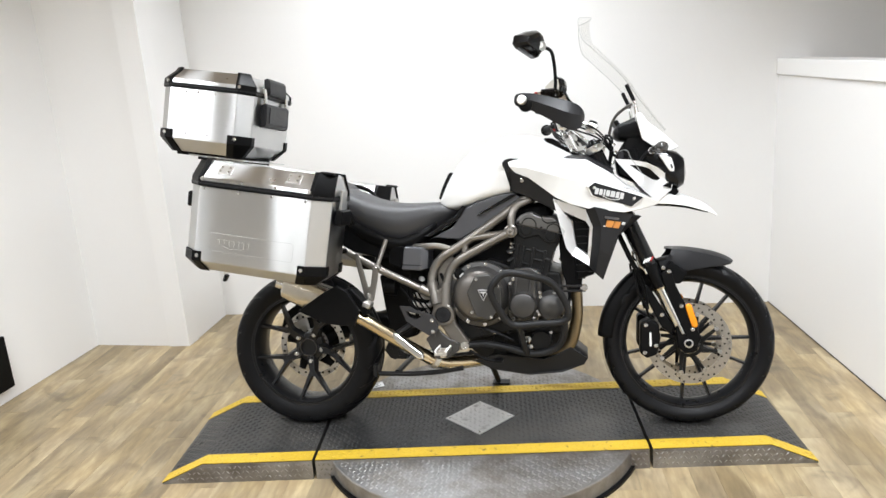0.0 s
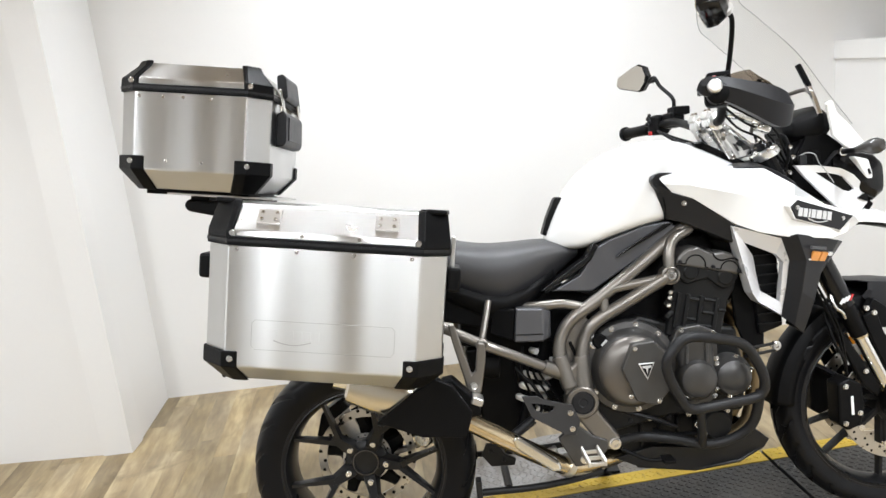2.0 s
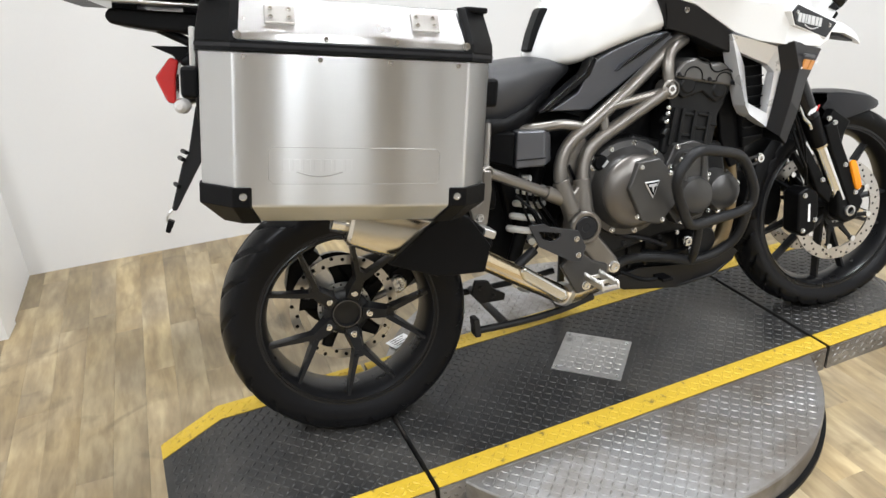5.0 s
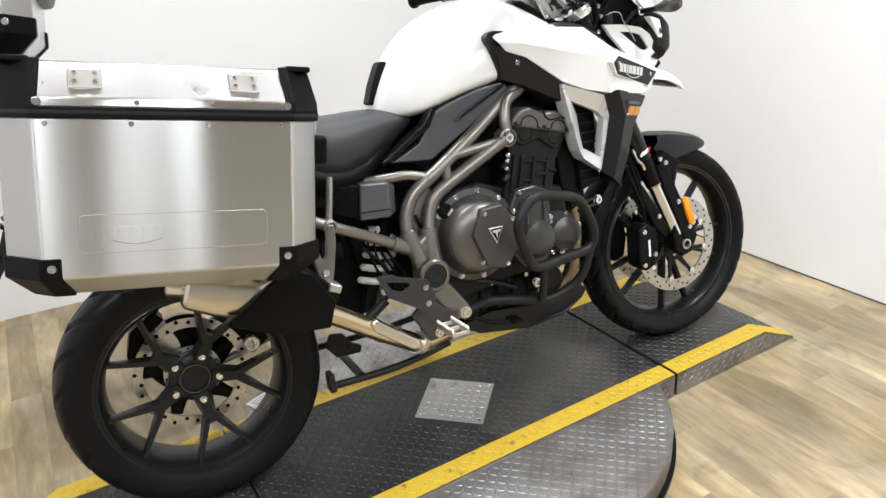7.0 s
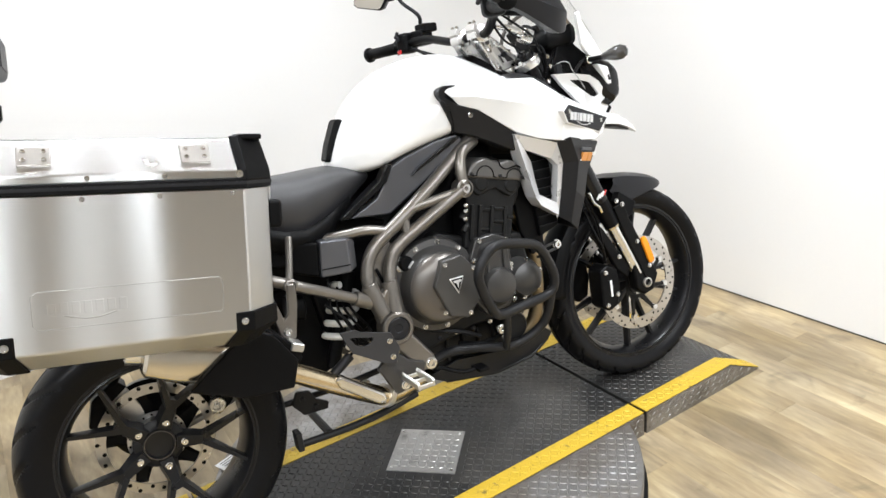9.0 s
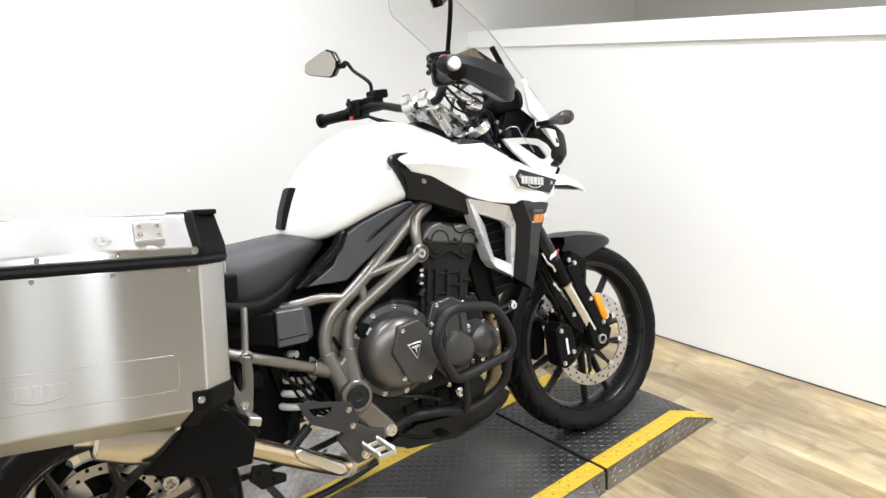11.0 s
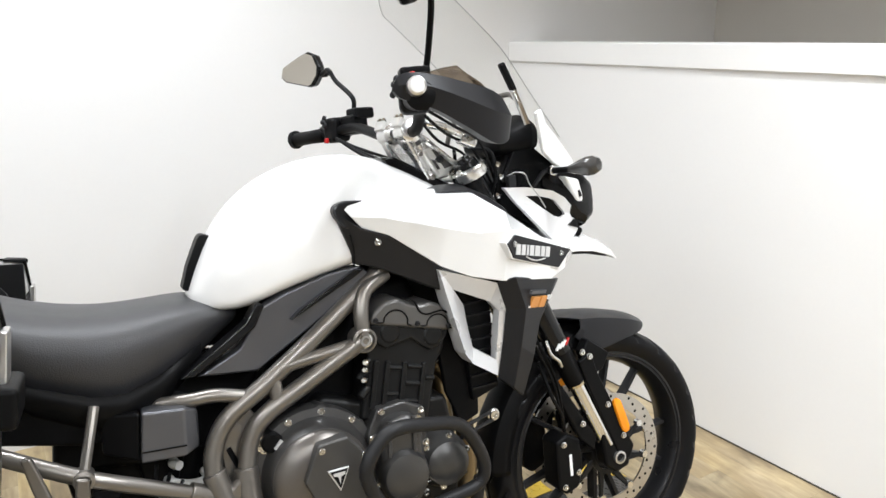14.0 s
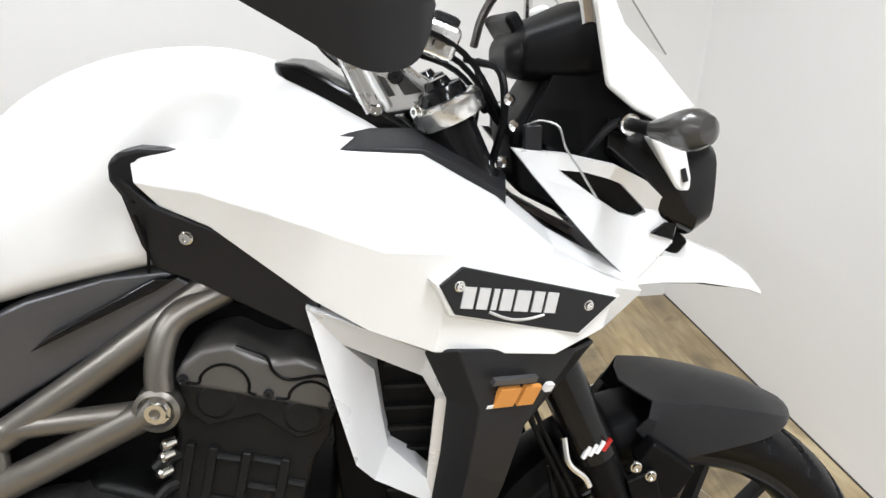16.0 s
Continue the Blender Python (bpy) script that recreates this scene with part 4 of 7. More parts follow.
disc_turn(bm, [(0.122, 0.150), (0.124, 0.182), (0.121, 0.190), (0.106, 0.193), (0.100, 0.205), (0.097, 0.220), (0.093, 0.230), (0.060, 0.232)], CC, n=64)
clutch = part("clutch_cover", bm, CASTDARK, moto, "round dark cast clutch cover with bolts")
part("cover_dome", disc_turn(B(), [(0.0925, 0.215), (0.0925, 0.233), (0.088, 0.242), (0.074, 0.253), (0.055, 0.258), (0.01, 0.259)], CC, n=64), COVER, clutch, "bronze-grey dome of the clutch cover")
bm = B()
prism(bm, [(CC.x - 0.042, CC.z + 0.015), (CC.x - 0.012, CC.z + 0.078), (CC.x + 0.045, CC.z + 0.082), (CC.x + 0.085, CC.z + 0.03), (CC.x + 0.085, CC.z - 0.04), (CC.x + 0.04, CC.z - 0.085), (CC.x - 0.01, CC.z - 0.07)], -0.272, -0.235)
part("clutch_plate", bm, SHIELD, clutch, "flat shield-shaped cap on the clutch cover", bevel=0.005)
tri_o = [(-0.021, 0.018), (0.021, 0.018), (0.0, -0.026)]
bm = B()
prism(bm, [(0.766 + x, 0.534 + z) for x, z in tri_o], -0.2755, -0.271)
part("triangle_badge", bm, SILVERPRINT, clutch, "small silver triangular badge", bevel=0.002)
bm = B()
prism(bm, [(0.766 + x * 0.78, 0.535 + z * 0.78) for x, z in tri_o], -0.2765, -0.275)
part("badge_face", bm, BLACK, clutch)
bm = B()
prism(bm, [(0.755, 0.5455), (0.777, 0.5455), (0.777, 0.5405), (0.769, 0.5385), (0.766, 0.524), (0.763, 0.5385), (0.755, 0.5405)], -0.278, -0.2763)
part("badge_mark", bm, SILVERPRINT, clutch)
for k in range(11):
    t = radians(360 / 11 * k + 14)
    part("cover_bolt", bolt(B(), CC + V(0.1135 * math.cos(t), -0.190, 0.1135 * math.sin(t)), 0.006, 0.007), CHROME, clutch)
for x, z in ((-0.024, -0.055), (-0.005, 0.066), (0.046, -0.073), (0.072, 0.04)):
    part("cover_bolt", bolt(B(), CC + V(x, -0.271, z), 0.005, 0.005), CHROME, clutch)
bm = B()
box(bm, CC + V(-0.066, -0.2075, 0.072), (0.020, 0.004, 0.013), Matrix.Rotation(radians(-45), 3, "Y"))
part("cover_label", bm, SILVERPRINT, clutch)
for k, (x, z) in enumerate(((0.09, 0.062), (0.02, 0.108), (-0.04, 0.10))):
    part("cover_lug", disc_turn(B(), [(0.016, 0.15), (0.016, 0.186), (0.013, 0.190), (0.004, 0.190)], CC + V(x, 0, z), n=16), CASTDARK, clutch)
bm = B()
disc_turn(bm, [(0.020, 0), (0.020, 0.03), (0.016, 0.036), (0.005, 0.036)], (0.668, -0.17, 0.602), n=20)
part("oil_filler_cap", bm, BLACK, moto)

# smaller covers ahead of it
bm = B()
prism(bm, [(0.862, 0.56), (0.88, 0.60), (0.93, 0.605), (0.955, 0.585), (0.955, 0.47), (0.935, 0.43), (0.885, 0.425), (0.862, 0.46)], -0.235, -0.15)
alt = part("water_pump_cover", bm, CASTDARK, moto, "bulged cast cover with bolts", bevel=0.018, seg=3)
part("pump_dome", disc_turn(B(), [(0.05, -0.02), (0.05, 0.014), (0.044, 0.026), (0.025, 0.032), (0.006, 0.033)], (0.905, -0.225, 0.488), n=32), CASTDARK, alt)
bm = B()
disc_turn(bm, [(0.056, 0.12), (0.056, 0.195), (0.05, 0.205), (0.045, 0.222), (0.03, 0.232), (0.005, 0.234)], (1.005, 0, 0.478), n=36)
gen = part("starter_cover", bm, CASTDARK, moto, "round cast engine cover with bolts")
for t in (15, 75, 135, 200, 260, 320):
    part("cover_bolt", bolt(B(), V(1.005, -0.203, 0.478) + V(0.052 * math.cos(radians(t)), 0, 0.052 * math.sin(radians(t))), 0.0055, 0.006), CHROME, gen)
bm = B()
prism(bm, [(0.848, 0.57), (0.872, 0.618), (0.93, 0.622), (0.972, 0.600), (0.972, 0.455), (0.948, 0.415), (0.875, 0.408), (0.848, 0.45)], -0.205, -0.15)
part("pump_flange", bm, CASTDARK, alt, bevel=0.005)
for a_, b_ in (((0.885, 0.60), (0.878, 0.53)), ((0.935, 0.60), (0.93, 0.53))):
    part("pump_rib", tube(B(), [V(a_[0], -0.234, a_[1]), V(b_[0], -0.238, b_[1])], 0.005, n=8, smooth=False), CASTDARK, alt)
for q in ((0.858, 0.565), (0.880, 0.612), (0.962, 0.598), (0.966, 0.530), (0.962, 0.450), (0.884, 0.415), (0.856, 0.470)):
    part("cover_bolt", bolt(B(), (q[0], -0.206, q[1]), 0.0055, 0.007), CHROME, alt)
for q in ((0.872, 0.585), (0.943, 0.595), (0.87, 0.44), (0.945, 0.44)):
    part("cover_bolt", bolt(B(), (q[0], -0.236, q[1]), 0.0055, 0.006), CHROME, alt)
part("oil_filter", disc_turn(B(), [(0.04, 0.0), (0.04, 0.10), (0.034, 0.108), (0.01, 0.108)], (0.965, -0.08, 0.345), n=28), ENGINE, moto)
part("drain_bolt", bolt(B(), (0.915, -0.185, 0.352), 0.011, 0.012), CHROME, moto)
part("drain_bolt", bolt(B(), (0.925, -0.185, 0.325), 0.008, 0.010), CHROME, moto)

# sump guard
for s in (-1, 1):
    bm = B()
    ol = [(0.70, 0.255), (0.80, 0.285), (0.97, 0.268), (1.02, 0.285), (1.072, 0.312), (1.135, 0.262), (1.120, 0.240), (1.04, 0.216), (0.915, 0.205), (0.76, 0.225)]
    wide = (0.12, 0.135, 0.14, 0.138, 0.132, 0.098, 0.095, 0.125, 0.13, 0.115)
    prism(bm, ol, [s * y for y in wide], [s * (y - 0.010) for y in wide])
    part("belly_pan_side", bm, BAR, moto, "black plastic belly pan", bevel=0.003)
bm = B()
skin(bm, [[V(x, y, z) for y in (-w, w)] for x, z, w in ((0.76, 0.222, 0.115), (0.915, 0.203, 0.128), (1.04, 0.214, 0.124), (1.120, 0.238, 0.095), (1.135, 0.262, 0.098), (1.072, 0.310, 0.13))], closed_ring=False, cap=False)
part("belly_pan", bm, BAR, moto, solid=0.006)

# frame tubes, both sides
for s in (-1, 1):
    fr = [("main_tube", [(0.945, 0.150, 0.895), (0.908, 0.160, 0.869), (0.80, 0.172, 0.792), (0.68, 0.180, 0.712), (0.60, 0.183, 0.662), (0.567, 0.187, 0.61), (0.562, 0.196, 0.555), (0.575, 0.205, 0.50)], 0.0172),
          ("lower_tube", [(0.872, 0.196, 0.762), (0.75, 0.190, 0.698), (0.665, 0.186, 0.652), (0.632, 0.186, 0.61), (0.617, 0.196, 0.55), (0.615, 0.207, 0.50)], 0.0172),
          ("head_tube_brace", [(0.866, 0.196, 0.765), (0.868, 0.190, 0.81), (0.885, 0.178, 0.848), (0.935, 0.160, 0.872)], 0.0150),
          ("seat_rail_front", [(0.43, 0.10, 0.700), (0.49, 0.150, 0.704), (0.54, 0.172, 0.706), (0.585, 0.178, 0.706), (0.64, 0.180, 0.692)], 0.0125),
          ("cross_tube", [(0.70, 0.182, 0.732), (0.76, 0.186, 0.740), (0.838, 0.192, 0.750)], 0.0125),
          ("link_tube", [(0.690, 0.182, 0.725), (0.690, 0.187, 0.668)], 0.0125)]
    for nm, pts, r in fr:
        part(nm, tube(B(), mir(pts, s), r, n=16), FRAMEP, moto, "bronze-grey painted steel frame tube")
    bm = B()
    prism(bm, [(0.598, 0.660), (0.640, 0.668), (0.664, 0.628), (0.656, 0.594), (0.632, 0.584), (0.614, 0.52), (0.584, 0.52), (0.580, 0.61)], s * 0.163, s * 0.175)
    gus = part("frame_gusset", bm, FRAMEP, moto, "bronze-grey gusset plate between the frame tubes", bevel=0.003)
    part("gusset_slot", tube(B(), mir([(0.594, 0.1765, 0.604), (0.602, 0.1765, 0.582), (0.612, 0.1765, 0.556)], s), 0.0085, n=10, squash=0.2), BLACK, gus)
    part("gusset_boss", disc_turn(B(), [(0.014, 0), (0.014, 0.002), (0.010, 0.0025), (0.002, 0.0025)], (0.612, s * 0.175, 0.632), n=20, axis=V(0, s, 0)), FRAMEP, gus)
    part("frame_bolt", disc_turn(B(), [(0.024, -0.02), (0.024, 0.016), (0.019, 0.019), (0.017, 0.012)], (0.864, s * 0.192, 0.758), n=28, axis=V(0, s, 0)), FRAMEP, moto)
    part("frame_bolt_head", bolt(B(), (0.864, s * 0.205, 0.758), 0.012, 0.009, V(0, s, 0)), CHROME, moto)
    bm = B()
    prism(bm, [(0.545, 0.55), (0.585, 0.545), (0.60, 0.56), (0.635, 0.555), (0.640, 0.48), (0.650, 0.42), (0.702, 0.345), (0.690, 0.315), (0.655, 0.315), (0.575, 0.43), (0.562, 0.49)], s * 0.180, s * 0.215)
    cast = part("frame_casting", bm, FRAMEP, moto, "bronze-grey cast swingarm pivot plate", bevel=0.010)
    part("pivot_ring", disc_turn(B(), [(0.042, -0.03), (0.042, 0.016), (0.038, 0.020), (0.031, 0.020), (0.030, 0.014)], (0.606, s * 0.212, 0.452), n=40, axis=V(0, s, 0)), FRAMEP, cast)
    part("pivot_cap", disc_turn(B(), [(0.030, 0.0), (0.030, 0.016), (0.026, 0.0185), (0.012, 0.0185), (0.010, 0.017), (0.003, 0.017)], (0.606, s * 0.212, 0.452), n=36, axis=V(0, s, 0)), GRAPHITE, cast)
    part("casting_bolt", bolt(B(), (0.683, s * 0.214, 0.332), 0.013, 0.010, V(0, s, 0)), CHROME, cast)
    part("casting_bolt", bolt(B(), (0.648, s * 0.187, 0.605), 0.014, 0.010, V(0, s, 0)), CHROME, cast)
    part("subframe_rail", tube(B(), mir([(0.555, 0.195, 0.530), (0.46, 0.215, 0.580), (0.359, 0.228, 0.631), (0.24, 0.20, 0.69), (0.05, 0.15, 0.79)], s), 0.0135, n=14), FRAMEP, moto, "bronze-grey subframe tube")
    part("rail_joint", disc_turn(B(), [(0.0165, -0.02), (0.0165, 0.014), (0.011, 0.016), (0.010, 0.010)], (0.359, s * 0.232, 0.631), n=24, axis=V(0, s, 0)), FRAMEP, moto)
    bm = B()
    prism(bm, [(0.348, 0.640), (0.368, 0.636), (0.364, 0.590), (0.346, 0.510), (0.330, 0.496), (0.312, 0.508), (0.306, 0.545), (0.285, 0.640), (0.276, 0.690), (0.292, 0.692), (0.306, 0.640), (0.326, 0.560), (0.336, 0.568)], s * 0.238, s * 0.252)
    hang = part("passenger_peg_hanger", bm, FRAMEP, moto, "bronze-grey forked passenger footpeg hanger", bevel=0.005)
    part("hanger_bolt", bolt(B(), (0.328, s * 0.252, 0.530), 0.008, 0.007, V(0, s, 0)), CHROME, hang)
    for c0, c1, cr in (((0.5605, 0.194, 0.572), (0.580, 0.208, 0.490), 0.0215), ((0.6165, 0.195, 0.568), (0.615, 0.209, 0.485), 0.0215), ((0.560, 0.196, 0.527), (0.515, 0.204, 0.552), 0.0185)):
        part("tube_socket", cyl(B(), (c0[0], s * c0[1], c0[2]), (c1[0], s * c1[1], c1[2]), cr, n=20), FRAMEP, moto, "cast tube socket", bevel=0.003)
    part("rail_strut", tube(B(), mir([(0.359, 0.230, 0.635), (0.375, 0.21, 0.69), (0.388, 0.19, 0.735)], s), 0.0085, n=10), FRAMEP, moto)
    bm = B()
    box(bm, (0.332, s * 0.278, 0.502), (0.030, 0.055, 0.020), Matrix.Rotation(radians(25), 3, "Y"))
    part("passenger_peg", bm, ALU2, moto, "folded aluminium passenger footpeg", bevel=0.004)
    # rider foot gear
    bm = B()
    prism(bm, [(0.535, 0.36), (0.58, 0.40), (0.625, 0.36), (0.665, 0.345), (0.66, 0.315), (0.62, 0.285), (0.575, 0.28)], s * 0.205, s * 0.222)
    peg = part("footpeg_bracket", bm, CASTDARK, moto, "dark cast footpeg bracket", bevel=0.005)
    bm = B()
    for dx in (-0.020, 0.020):
        box(bm, (0.612 + dx, s * 0.285, 0.327), (0.006, 0.10, 0.014))
    for dy in (0.24, 0.285, 0.33):
        box(bm, (0.612, s * dy, 0.325), (0.045, 0.007, 0.009))
    for k in range(9):
        for dx in (-0.020, 0.020):
            skin(bm, [[V(0.612 + dx + ex, s * (0.240 + k * 0.0112 + ey), zz) for ex, ey in ((-w_, -w_), (w_, -w_), (w_, w_), (-w_, w_))] for zz, w_ in ((0.334, 0.0045), (0.342, 0.0012))])
    part("footpeg", bm, ALU2, peg, "serrated bare metal footpeg", bevel=0.001)
    part("peg_bolt", bolt(B(), (0.60, s * 0.222, 0.30), 0.010, 0.008, V(0, s, 0)), CHROME, peg)

# heel guard with its slot
hp = [(0.447, 0.490), (0.487, 0.487), (0.500, 0.478), (0.575, 0.455), (0.592, 0.412), (0.578, 0.376), (0.552, 0.380), (0.470, 0.432)]
hi = [(0.470, 0.470), (0.480, 0.469), (0.500, 0.464), (0.528, 0.457), (0.525, 0.448), (0.512, 0.441), (0.500, 0.441), (0.480, 0.450)]
for s in (-1, 1):
    bm = B()
    skin(bm, [[V(x, s * y, z) for x, z in ol] for ol, y in ((hp, 0.253), (hp, 0.245), (hi, 0.245), (hi, 0.253))], cap=False, loop=True)
    heel = part("heel_guard", bm, HEEL, moto, "black heel guard plate with a slot", bevel=0.0015)
    for q in ((0.568, 0.436), (0.570, 0.394)):
        part("heel_bolt", bolt(B(), (q[0], s * 0.252, q[1]), 0.006, 0.006, V(0, s, 0)), CHROME, heel)
bm = B()
tube(bm, [(0.70, -0.215, 0.315), (0.76, -0.225, 0.285), (0.80, -0.23, 0.282)], 0.006, n=8)
box(bm, (0.812, -0.235, 0.284), (0.03, 0.05, 0.008))
part("brake_pedal", bm, BLACK, moto, bevel=0.001)

# brake master cylinder, stand spring plate and link behind the foot gear
bm = B()
cyl(bm, (0.415, -0.205, 0.372), (0.478, -0.200, 0.412), 0.0125, n=16)
cyl(bm, (0.405, -0.205, 0.366), (0.418, -0.205, 0.374), 0.0150, n=16)
part("master_cylinder", bm, GRAPHITE, moto, "dark rear brake master cylinder", bevel=0.002)
bm = B()
prism(bm, [(0.335, 0.285), (0.350, 0.318), (0.385, 0.312), (0.400, 0.285), (0.430, 0.268), (0.425, 0.250), (0.36, 0.252)], -0.085, -0.070)
plate = part("stand_plate", bm, BAR, moto, "black pressed stand plate", bevel=0.003)
for q in ((0.362, 0.296), (0.395, 0.268)):
    part("plate_bolt", bolt(B(), (q[0], -0.086, q[1]), 0.006, 0.005), GRAPHITE, plate)
part("suspension_link", tube(B(), [(0.455, -0.095, 0.300), (0.49, -0.095, 0.275), (0.545, -0.09, 0.285)], 0.013, n=12), ALU2, moto, "bare cast suspension link")
part("link_bolt", bolt(B(), (0.455, -0.108, 0.300), 0.011, 0.010), CHROME, moto)
part("brake_line", tube(B(), [(0.478, -0.200, 0.412), (0.50, -0.205, 0.44), (0.485, -0.215, 0.50), (0.44, -0.20, 0.555)], 0.004, n=8), BLACK, moto)

# engine guard bars
for s in (-1, 1):
    loop = mir([(0.800, 0.328, 0.550), (0.826, 0.330, 0.598), (0.862, 0.328, 0.618), (0.93, 0.312, 0.606), (1.005, 0.285, 0.580), (1.045, 0.268, 0.530), (1.068, 0.255, 0.470), (1.050, 0.250, 0.432), (0.96, 0.265, 0.425), (0.872, 0.280, 0.424), (0.835, 0.300, 0.465)], s)
    part("guard_hoop", tube(B(), loop, 0.0132, n=14, closed=True, steps=5), BAR, moto, "black tubular engine guard hoop")
    part("guard_tube", tube(B(), mir([(1.058, 0.25, 0.445), (1.045, 0.225, 0.36), (1.005, 0.205, 0.316), (0.93, 0.20, 0.301), (0.84, 0.195, 0.322), (0.755, 0.19, 0.335), (0.69, 0.205, 0.333)], s), 0.0130, n=14), BAR, moto)
    part("guard_tube", tube(B(), mir([(0.892, 0.278, 0.424), (0.905, 0.24, 0.35), (0.915, 0.205, 0.304)], s), 0.0110, n=12), BAR, moto)
    for dz in (0.0, -0.018):
        part("guard_stay", tube(B(), mir([(1.02, 0.262, 0.560 + dz), (1.13, 0.195, 0.552 + dz)], s), 0.0042, n=8), BAR, moto)
    part("stay_bolt", bolt(B(), (1.126, s * 0.198, 0.546), 0.011, 0.010, V(0, s, 0)), CHROME, moto)

# shock absorber
bm = B()
a, b = V(0.545, -0.10, 0.60), V(0.455, -0.10, 0.36)
cyl(bm, a, b, 0.018, n=16)
shock = part("shock_absorber", bm, BLACK, moto, bevel=0.001)
ax = (b - a).normalized()
u = ax.orthogonal().normalized()
w = ax.cross(u)
coil = [a.lerp(b, 0.14 + 0.62 * k / 90) + (u * math.cos(k * 0.33) + w * math.sin(k * 0.33)) * 0.034 for k in range(91)]
part("spring", tube(B(), coil, 0.0092, n=10, smooth=False), SPRING, shock, "white coil spring")
bm = B()
skin(bm, [[V(0.446, -0.198, 0.620), V(0.458, -0.198, 0.708), V(0.458, -0.08, 0.712), V(0.446, -0.08, 0.616)],
          [V(0.520, -0.200, 0.616), V(0.526, -0.200, 0.702), V(0.526, -0.08, 0.705), V(0.520, -0.08, 0.612)],
          [V(0.545, -0.180, 0.622), V(0.550, -0.180, 0.690), V(0.550, -0.08, 0.692), V(0.545, -0.08, 0.62)]])
side_box = part("side_box", bm, BLUEGREY, moto, "dark slate plastic cover below the seat", bevel=0.005)
part("box_seam", tube(B(), [(0.449, -0.1995, 0.640), (0.523, -0.2015, 0.636)], 0.0015, n=6), BLACK, side_box)
bm = B()
prism(bm, [(0.30, 0.60), (0.32, 0.73), (0.60, 0.735), (0.70, 0.70), (0.66, 0.50), (0.56, 0.42), (0.46, 0.44), (0.44, 0.58)], -0.085, 0.13)
part("inner_housing", bm, BLACK, moto, bevel=0.01)
bm = B()
cyl(bm, (0.405, -0.12, 0.545), (0.36, -0.12, 0.55), 0.034, n=20)
part("reservoir", bm, BLACK, moto, bevel=0.004)
for k in range(4):
    part("hose", tube(B(), [(0.47 + 0.02 * k, -0.16, 0.60 - 0.02 * k), (0.46 + 0.015 * k, -0.185, 0.53), (0.50 + 0.02 * k, -0.17, 0.44), (0.56, -0.16, 0.40)], 0.0035, n=8), BLACK, moto)
bm = B()
prism(bm, [(0.63, 0.655), (0.70, 0.735), (0.86, 0.85), (1.0, 0.86), (1.02, 0.80), (0.88, 0.76), (0.86, 0.62), (0.70, 0.60)], -0.12, 0.12)
part("air_box", bm, BLACK, moto, bevel=0.02)

bm = B()
skin(bm, [[V(0.388, -0.165, 0.640), V(0.392, -0.165, 0.712), V(0.40, -0.08, 0.715), V(0.395, -0.08, 0.636)],
          [V(0.445, -0.190, 0.622), V(0.456, -0.190, 0.706), V(0.456, -0.08, 0.710), V(0.445, -0.08, 0.618)]])
part("box_end", bm, BLACK, side_box, "black rear end of the cover", bevel=0.006)
# added black mass that darkens the gap between the rear tyre and the shock
bm = B()
prism(bm, [(0.315, 0.585), (0.430, 0.600), (0.500, 0.460), (0.470, 0.340), (0.400, 0.320), (0.350, 0.360), (0.335, 0.450)], -0.055, 0.09)
part("dark_filler", bm, BLACK, moto, "black filler mass added to darken the gap ahead of the rear tyre", bevel=0.012)
# black plate added ahead of the cylinders to keep the header pipes dark
bm = B()
prism(bm, [(1.035, 0.74), (1.10, 0.74), (1.122, 0.60), (1.118, 0.535), (1.075, 0.520), (1.045, 0.60)], -0.150, -0.135)
part("header_mask", bm, BLACK, moto, "black masking plate added beside the radiator to hide the header pipes", bevel=0.005)

# exhaust
for k, yy in enumerate((-0.105, 0.0, 0.105)):
    part("header_pipe", tube(B(), [(1.05, yy * 0.9, 0.655), (1.085, yy, 0.60), (1.098, yy * 1.05, 0.50), (1.095, yy * 1.05, 0.40), (1.055, yy, 0.30), (0.93, yy * 0.6, 0.262), (0.80, yy * 0.4, 0.255)], 0.0205, n=16), HEADER, moto, "straw-tinted steel exhaust header pipe")
part("link_pipe", tube(B(), [(0.80, -0.02, 0.255), (0.68, -0.09, 0.245), (0.58, -0.155, 0.256), (0.52, -0.19, 0.292), (0.42, -0.23, 0.362), (0.30, -0.262, 0.446), (0.24, -0.27, 0.48)], 0.0245, n=20), PIPE, moto, "gold-tinted steel exhaust link pipe")
bm = B()
prism(bm, [(0.412, 0.385), (0.428, 0.392), (0.53, 0.312), (0.535, 0.288), (0.51, 0.288), (0.42, 0.358)], -0.262, -0.235)
part("pipe_shield", bm, CHROME, moto, "polished heat shield on the exhaust pipe", bevel=0.010, seg=3)
part("pipe_clamp", tube(B(), [(0.552, -0.172, 0.272), (0.566, -0.163, 0.263)], 0.031, n=20), ALU2, moto)
bm = B()
sil = []
for x, z, hy, hz, cy in ((0.015, 0.578, 0.042, 0.036, -0.285), (0.022, 0.578, 0.052, 0.046, -0.285), (0.08, 0.553, 0.056, 0.052, -0.283), (0.20, 0.508, 0.056, 0.050, -0.278), (0.285, 0.475, 0.034, 0.034, -0.27)):
    d = V(-0.94, 0, 0.34)
    up = V(0.34, 0, 0.94)
    sil.append([V(x, cy, z) + V(0, 1, 0) * hy * math.copysign(abs(math.cos(t)) ** 0.6, math.cos(t)) + up * hz * math.copysign(abs(math.sin(t)) ** 0.6, math.sin(t)) for t in [2 * math.pi * k / 28 for k in range(28)]])
silencer = part("silencer", skin(bm, sil), SILENCER, moto, "tapered bare metal exhaust silencer", bevel=0.002)
bm = B()
